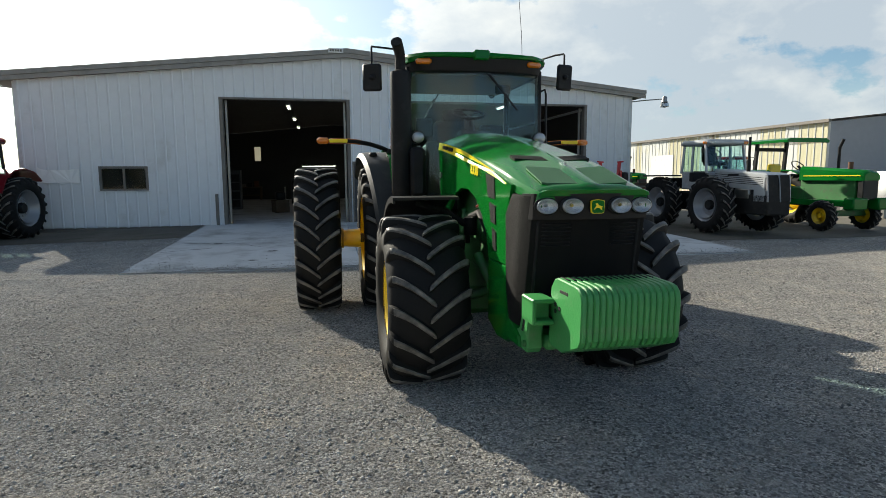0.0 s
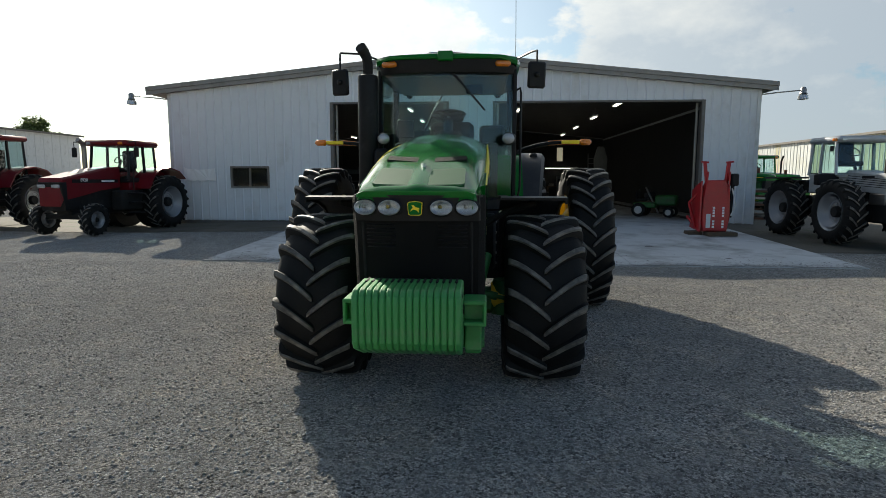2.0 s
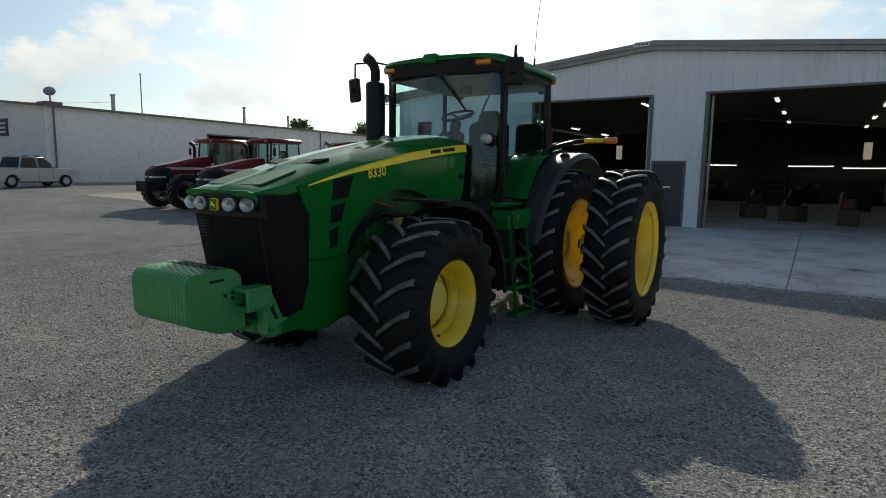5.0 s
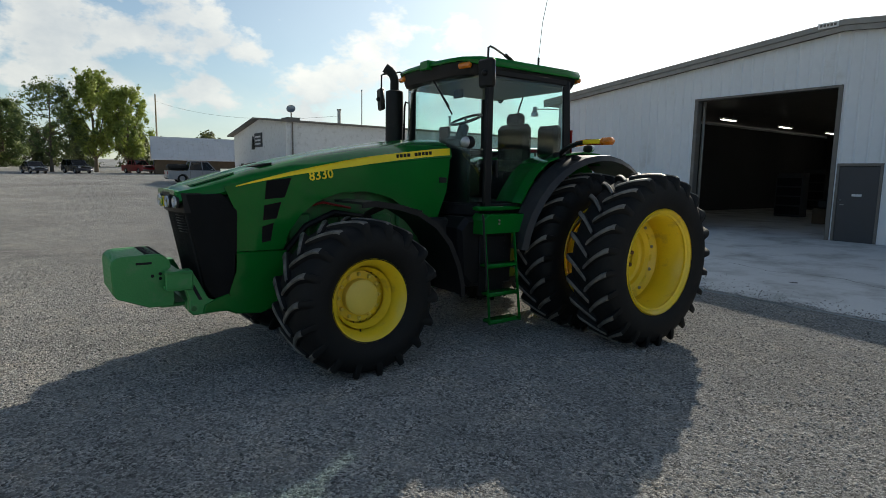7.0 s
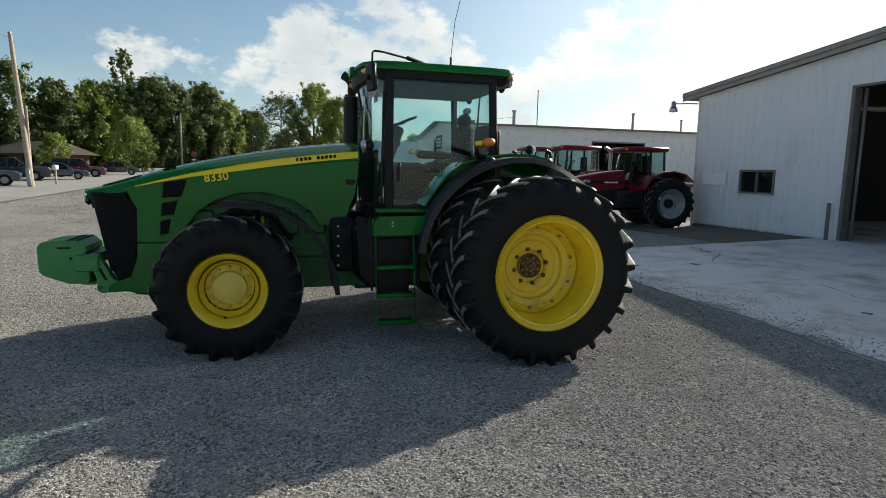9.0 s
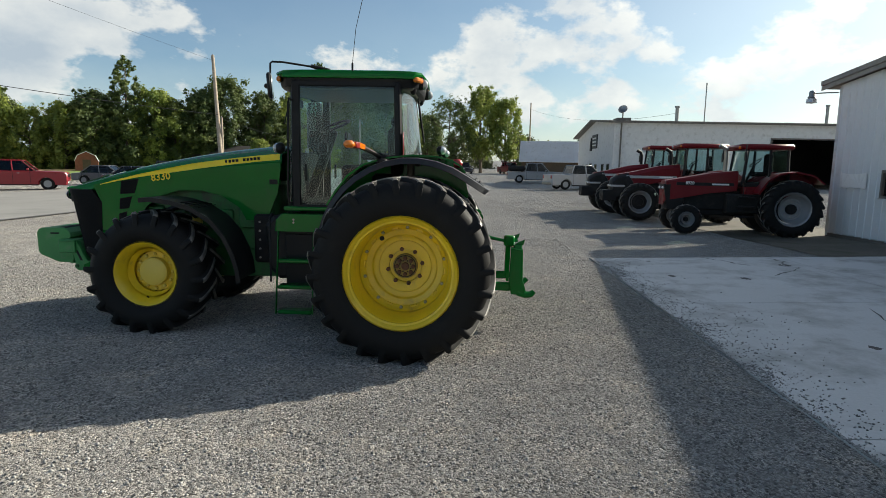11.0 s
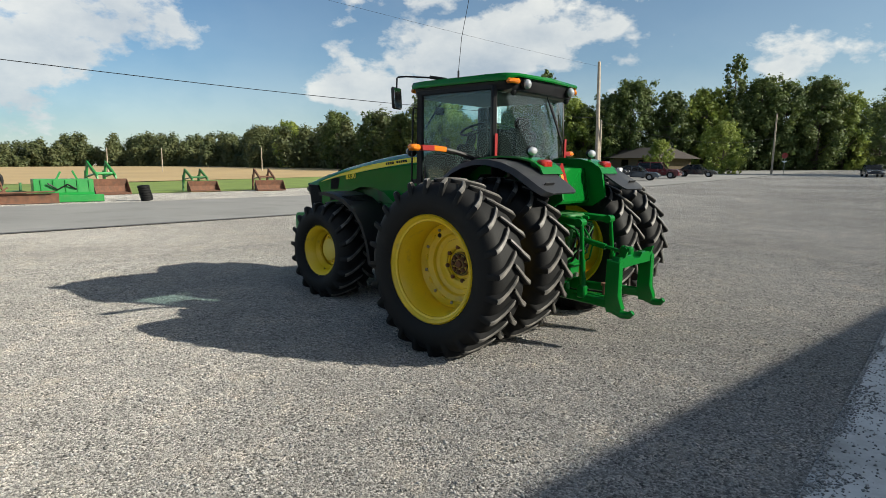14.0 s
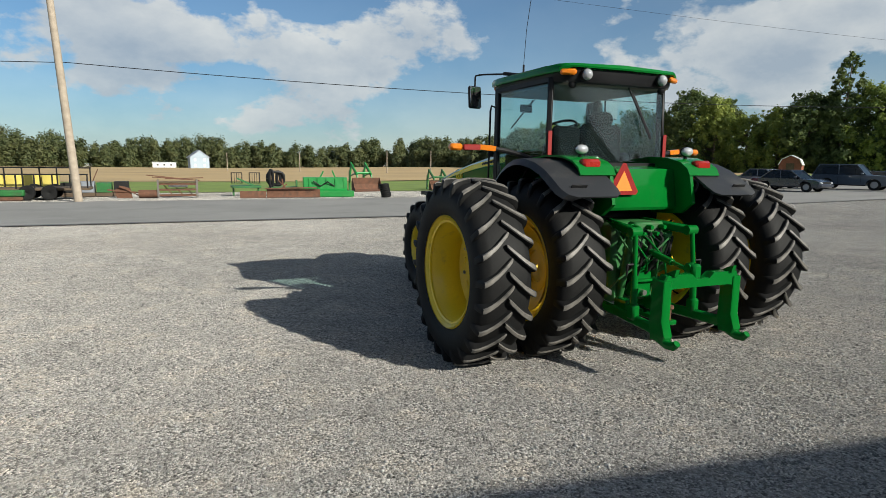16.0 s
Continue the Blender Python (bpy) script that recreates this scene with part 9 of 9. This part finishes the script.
part("tine_heap", Shape().beam((-0.4, 0.5, 0.2), (0.3, 0.6, 0.9), 0.06, 0.06).beam((0.5, 0.5, 0.15), (-0.2, 0.6, 0.7), 0.06, 0.06).beam((-0.1, 0.55, 0.1), (0.1, 0.6, 1.0), 0.06, 0.06), RUST, hb)
gc = thing("mesh_cart", "small green implement with wire mesh baskets", "implement", "stored implements", at=row_at(1.8, -30.6, 4))
part("frame", Shape().box(-0.8, 0.8, -0.5, 0.5, 0.45, 0.58, 0.02).beam((-0.6, 0, 0.5), (0.5, 0, 1.0), 0.1, 0.1), GREEN_DULL, gc)
for s in (1, -1):
    part("leg", Shape().beam((s * 0.7, 0, 0), (s * 0.7, 0, 0.5), 0.1, 0.1), GREEN_DULL, gc)
    part("basket", Shape().box(s * 0.5 - 0.32, s * 0.5 + 0.32, -0.02, 0.0, 1.3, 1.34).box(s * 0.5 - 0.32, s * 0.5 + 0.32, -0.02, 0.0, 0.7, 0.74).box(s * 0.5 - 0.32, s * 0.5 - 0.28, -0.02, 0, 0.7, 1.34).box(s * 0.5 + 0.28, s * 0.5 + 0.32, -0.02, 0, 0.7, 1.34), BLACK, gc)
    for k in range(5):
        part("wire", Shape().rod((s * 0.5 - 0.26 + k * 0.13, -0.01, 0.72), (s * 0.5 - 0.26 + k * 0.13, -0.01, 1.32), 0.012), BLACK, gc)
bl = thing("grader_blade", "long rusty grader blade lying by the road", "blade", "rusty blades", at=row_at(0.6, -28.0, -4))
part("blade", Shape().loft([[(x, -0.1, 0.0), (x, 0.1, 0.0), (x, 0.04, 0.22), (x, 0.12, 0.45), (x, 0.02, 0.46), (x, -0.06, 0.22)] for x in (-2.6, 0.3)]), RUST, bl)
part("blade_wing", Shape().loft([[(x, 0.0, 0.0), (x, 0.15, 0.0), (x, 0.1, 0.36), (x, 0.0, 0.36)] for x in (0.34, 1.7)]), RUST, bl)
part("tine_bar", Shape().rod((-2.4, 0.3, 0.55), (0.4, 0.25, 0.5), 0.04), RUST, bl)
bn = thing("implement_bench", "old steel seeder frame with pale boards", "implement", "stored implements", at=row_at(5.4, -29.2, 3))
for z in (0.12, 0.42, 0.72):
    for y in (-0.3, 0.3):
        part("rail", Shape().box(-1.0, 1.0, y - 0.03, y + 0.03, z - 0.04, z + 0.04, 0.005), RUST, bn)
for x in (-0.5, 0.0, 0.5):
    part("brace", Shape().beam((x - 0.25, -0.3, 0.1), (x + 0.25, -0.3, 0.75), 0.05, 0.05), RUST, bn)
for x in (-0.95, 0.95):
    for y in (-0.3, 0.3):
        part("leg", Shape().box(x - 0.05, x + 0.05, y - 0.05, y + 0.05, 0, 0.95), TRIM, bn)
part("board", Shape().box(-0.5, 0.45, -0.32, 0.1, 0.55, 0.66, 0.01), WHITE_DULL, bn)
part("top_plank", Shape().box(-1.0, 1.0, -0.3, 0.3, 0.80, 0.85, 0.01), WOOD_DARK, bn)
for p0, p1 in (((-1.1, 0.0, 0.9), (1.5, 0.1, 1.2)), ((-0.6, 0.2, 0.95), (1.2, 0.3, 1.1)), ((-1.3, -0.1, 1.05), (0.6, 0.1, 1.0))):
    part("loose_rod", Shape().beam(p0, p1, 0.05, 0.05), RUST, bn)
rm = thing("rusty_plow", "rusty plough parts on bare ground", "plough", "stored implements", at=row_at(8.0, -29.3, 0) @ Matrix.Diagonal((0.8, 0.8, 0.7, 1)))
part("share", Shape().prism([(-0.5, 0.0), (0.4, 0.0), (0.5, 0.6), (0.1, 0.9), (-0.4, 0.7)], -0.1, 0.1, "y"), RUST, rm)
part("beam", Shape().beam((-1.6, 0, 0.3), (0.9, 0.2, 0.6), 0.1, 0.12).beam((-1.0, 0.1, 0.1), (0.2, 0.3, 0.9), 0.08, 0.08), RUST, rm)
part("drum", Shape().lathe([(0.0, -0.6), (0.3, -0.6), (0.3, 0.6), (0.0, 0.6)], (-1.5, 0.3, 0.3), "x", 16), RUST, rm)
tr = thing("flat_trailer", "low black flatbed trailer with steel stake sides", "trailer", "stored trailers", at=row_at(11.4, -29.0, 3))
part("deck", Shape().box(-2.0, 2.6, -0.8, 0.8, 0.45, 0.58, 0.02), WOOD_DARK, tr)
for x in curve_steps(-1.9, 2.5, 6):
    part("stake", Shape().box(x - 0.03, x + 0.03, -0.8, -0.74, 0.55, 1.55), BLACK, tr)
    part("stake", Shape().box(x - 0.03, x + 0.03, 0.74, 0.8, 0.55, 1.25), BLACK, tr)
part("top_rail", Shape().box(-1.95, 2.55, -0.81, -0.75, 1.5, 1.57).box(-1.95, 2.55, 0.75, 0.81, 1.2, 1.27), BLACK, tr)
for x in (-0.3, 0.6):
    for s in (1, -1):
        part("wheel", Shape().lathe([(0.12, -0.1), (0.33, -0.1), (0.36, 0), (0.33, 0.1), (0.12, 0.1), (0.0, 0.05), (0.0, -0.05)], (x, s * 0.92, 0.36), "y", 20), RUBBER, tr)
cr = thing("crate_row", "dark steel hay racks and crates stacked on pallets", "racks", "stored implements", at=row_at(9.6, -31.4, 2) @ Matrix.Diagonal((0.75, 0.75, 0.7, 1)))
for k in range(4):
    part("crate", Shape().box(-2.2 + k * 1.1, -1.25 + k * 1.1, -0.5, 0.5, 0.3, 1.15 - 0.1 * (k % 2), 0.03), (BLACK_MATT, GREEN_DULL, SIDING_GREY, BLACK_MATT)[k], cr)
    part("pallet", Shape().box(-2.25 + k * 1.1, -1.2 + k * 1.1, -0.55, 0.55, 0.0, 0.3, 0.02), WOOD_DARK, cr)
part("pole", Shape().beam((0.3, 0.3, 0.6), (-0.3, 0.4, 2.1), 0.05, 0.05), RUST, cr)
ye = thing("planter", "pale yellow seed planter boxes on a steel bar", "planter", at=row_at(13.2, -31.6, 4))
for k in range(5):
    part("seed_box", Shape().prism([(-0.3, 0.5), (0.3, 0.5), (0.38, 1.15), (-0.38, 1.15)], -1.9 + k * 0.8, -1.2 + k * 0.8, "x", c=0.03), IMP_YELLOW, ye)
part("tool_bar", Shape().box(-2.2, 2.2, -0.1, 0.1, 0.4, 0.55, 0.01), GREEN_DULL, ye)
for x in (-1.6, 1.6):
    part("wheel", Shape().lathe([(0.1, -0.08), (0.3, -0.08), (0.33, 0), (0.3, 0.08), (0.1, 0.08)], (x, -0.45, 0.33), "x", 20), RUBBER, ye)
dm = thing("disc_mower", "low green mower deck at the roadside", "mower", at=row_at(13.6, -28.2, 0))
part("deck", Shape().box(-1.6, 1.2, -0.5, 0.5, 0.2, 0.5, 0.05), GREEN_DULL, dm)
part("guard", Shape().box(-1.6, 1.2, -0.52, -0.45, 0.05, 0.4).box(0.9, 1.3, -0.3, 0.3, 0.45, 0.75, 0.04), BLACK, dm)
part("skid", Shape().box(-1.5, 1.1, -0.4, 0.4, 0.0, 0.2, 0.02), RUST, dm)

# wheel marks and loose stones give the yard its uneven look
rng = np.random.default_rng(12)


def stone_spots(n):
    """Chips strewn over the yard, a few carried just over the apron's edge."""
    x, y = rng.uniform(-9, 8, n), rng.uniform(-8.5, 3.3, n)
    k = n // 40
    x[:k], y[:k] = rng.uniform(-5.4, 7.8, k), 3.47 + np.abs(rng.normal(0, 0.42, k)) ** 1.4
    return x, y, 0.0055 + 0.0105 * rng.random(n) ** 2


def spill_spots(n):
    """Gravel pushed over the apron's edge in uneven tongues, thinning out to single stones further in."""
    x = rng.uniform(-5.4, 7.8, n)
    tongue = 0.02 + 0.3 * np.clip(np.sin(2.3 * x + 0.6) * np.sin(0.9 * x + 1.9) + 0.25 * np.sin(7.1 * x), 0, 1)
    y = 3.462 + tongue * np.abs(rng.normal(0, 0.62, n))
    k = n // 5
    far = np.abs(rng.normal(0, 0.75, k)) * (0.35 + 0.65 * np.clip(np.sin(1.1 * x[:k] + 1.2), 0, 1))
    y[:k] = 3.47 + far
    return x, y, 0.005 + 0.010 * rng.random(n) ** 2


def loose_stones(name, label, x, y, r, material):
    """Small angular stones lying on the ground, each turned its own way."""
    n = len(x)
    base = np.array([(1, 0, 0), (-1, 0, 0), (0, 1, 0), (0, -1, 0), (0, 0, 1), (0, 0, -1)], float)
    tri = np.array([(0, 2, 4), (2, 1, 4), (1, 3, 4), (3, 0, 4), (2, 0, 5), (1, 2, 5), (3, 1, 5), (0, 3, 5)])
    v = base[None] * r[:, None, None] * (0.6 + 0.8 * rng.random((n, 6, 1)))
    a = rng.random(n) * 6.283
    ca, sa = np.cos(a)[:, None], np.sin(a)[:, None]
    vx, vy = v[:, :, 0] * ca - v[:, :, 1] * sa, v[:, :, 0] * sa + v[:, :, 1] * ca
    vz = v[:, :, 2] * 0.75 + (r * 0.35 + np.where(y > 3.45, 0.016 + 0.03 * (y - 3.45), 0))[:, None]
    vv = np.stack([vx + x[:, None], vy + y[:, None], vz], axis=2).reshape(-1, 3)
    ff = (tri[None] + (np.arange(n) * 6)[:, None, None]).reshape(-1, 3)
    me = bpy.data.meshes.new(name)
    me.vertices.add(len(vv))
    me.vertices.foreach_set("co", vv.ravel())
    me.loops.add(ff.size)
    me.loops.foreach_set("vertex_index", ff.ravel())
    me.polygons.add(len(ff))
    me.polygons.foreach_set("loop_start", np.arange(0, ff.size, 3))
    me.update(calc_edges=True)
    me.materials.append(material)
    tagged(new(name, me), label, "gravel", kind="stuff")


def stone_material(name, dark, light):
    m = bpy.data.materials.new(name)
    m.use_nodes = True
    n, l = m.node_tree.nodes, m.node_tree.links
    p = n["Principled BSDF"]
    p.inputs["Roughness"].default_value = 0.9
    g_, r = n.new("ShaderNodeNewGeometry"), n.new("ShaderNodeValToRGB")
    r.color_ramp.elements[0].color = (*dark, 1)
    r.color_ramp.elements[1].color = (*light, 1)
    l.new(g_.outputs["Random Per Island"], r.inputs[0])
    l.new(r.outputs[0], p.inputs["Base Color"])
    return m


STONE = stone_material("limestone chip", (0.12, 0.117, 0.11), (0.50, 0.49, 0.47))
DARK_STONE = stone_material("grey crushed stone", (0.13, 0.128, 0.124), (0.42, 0.41, 0.39))
loose_stones("loose_stones", "loose grey limestone chips on the gravel", *stone_spots(66000), STONE)
loose_stones("spilled_gravel", "dark crushed stones spilled onto the concrete apron", *spill_spots(9000), DARK_STONE)
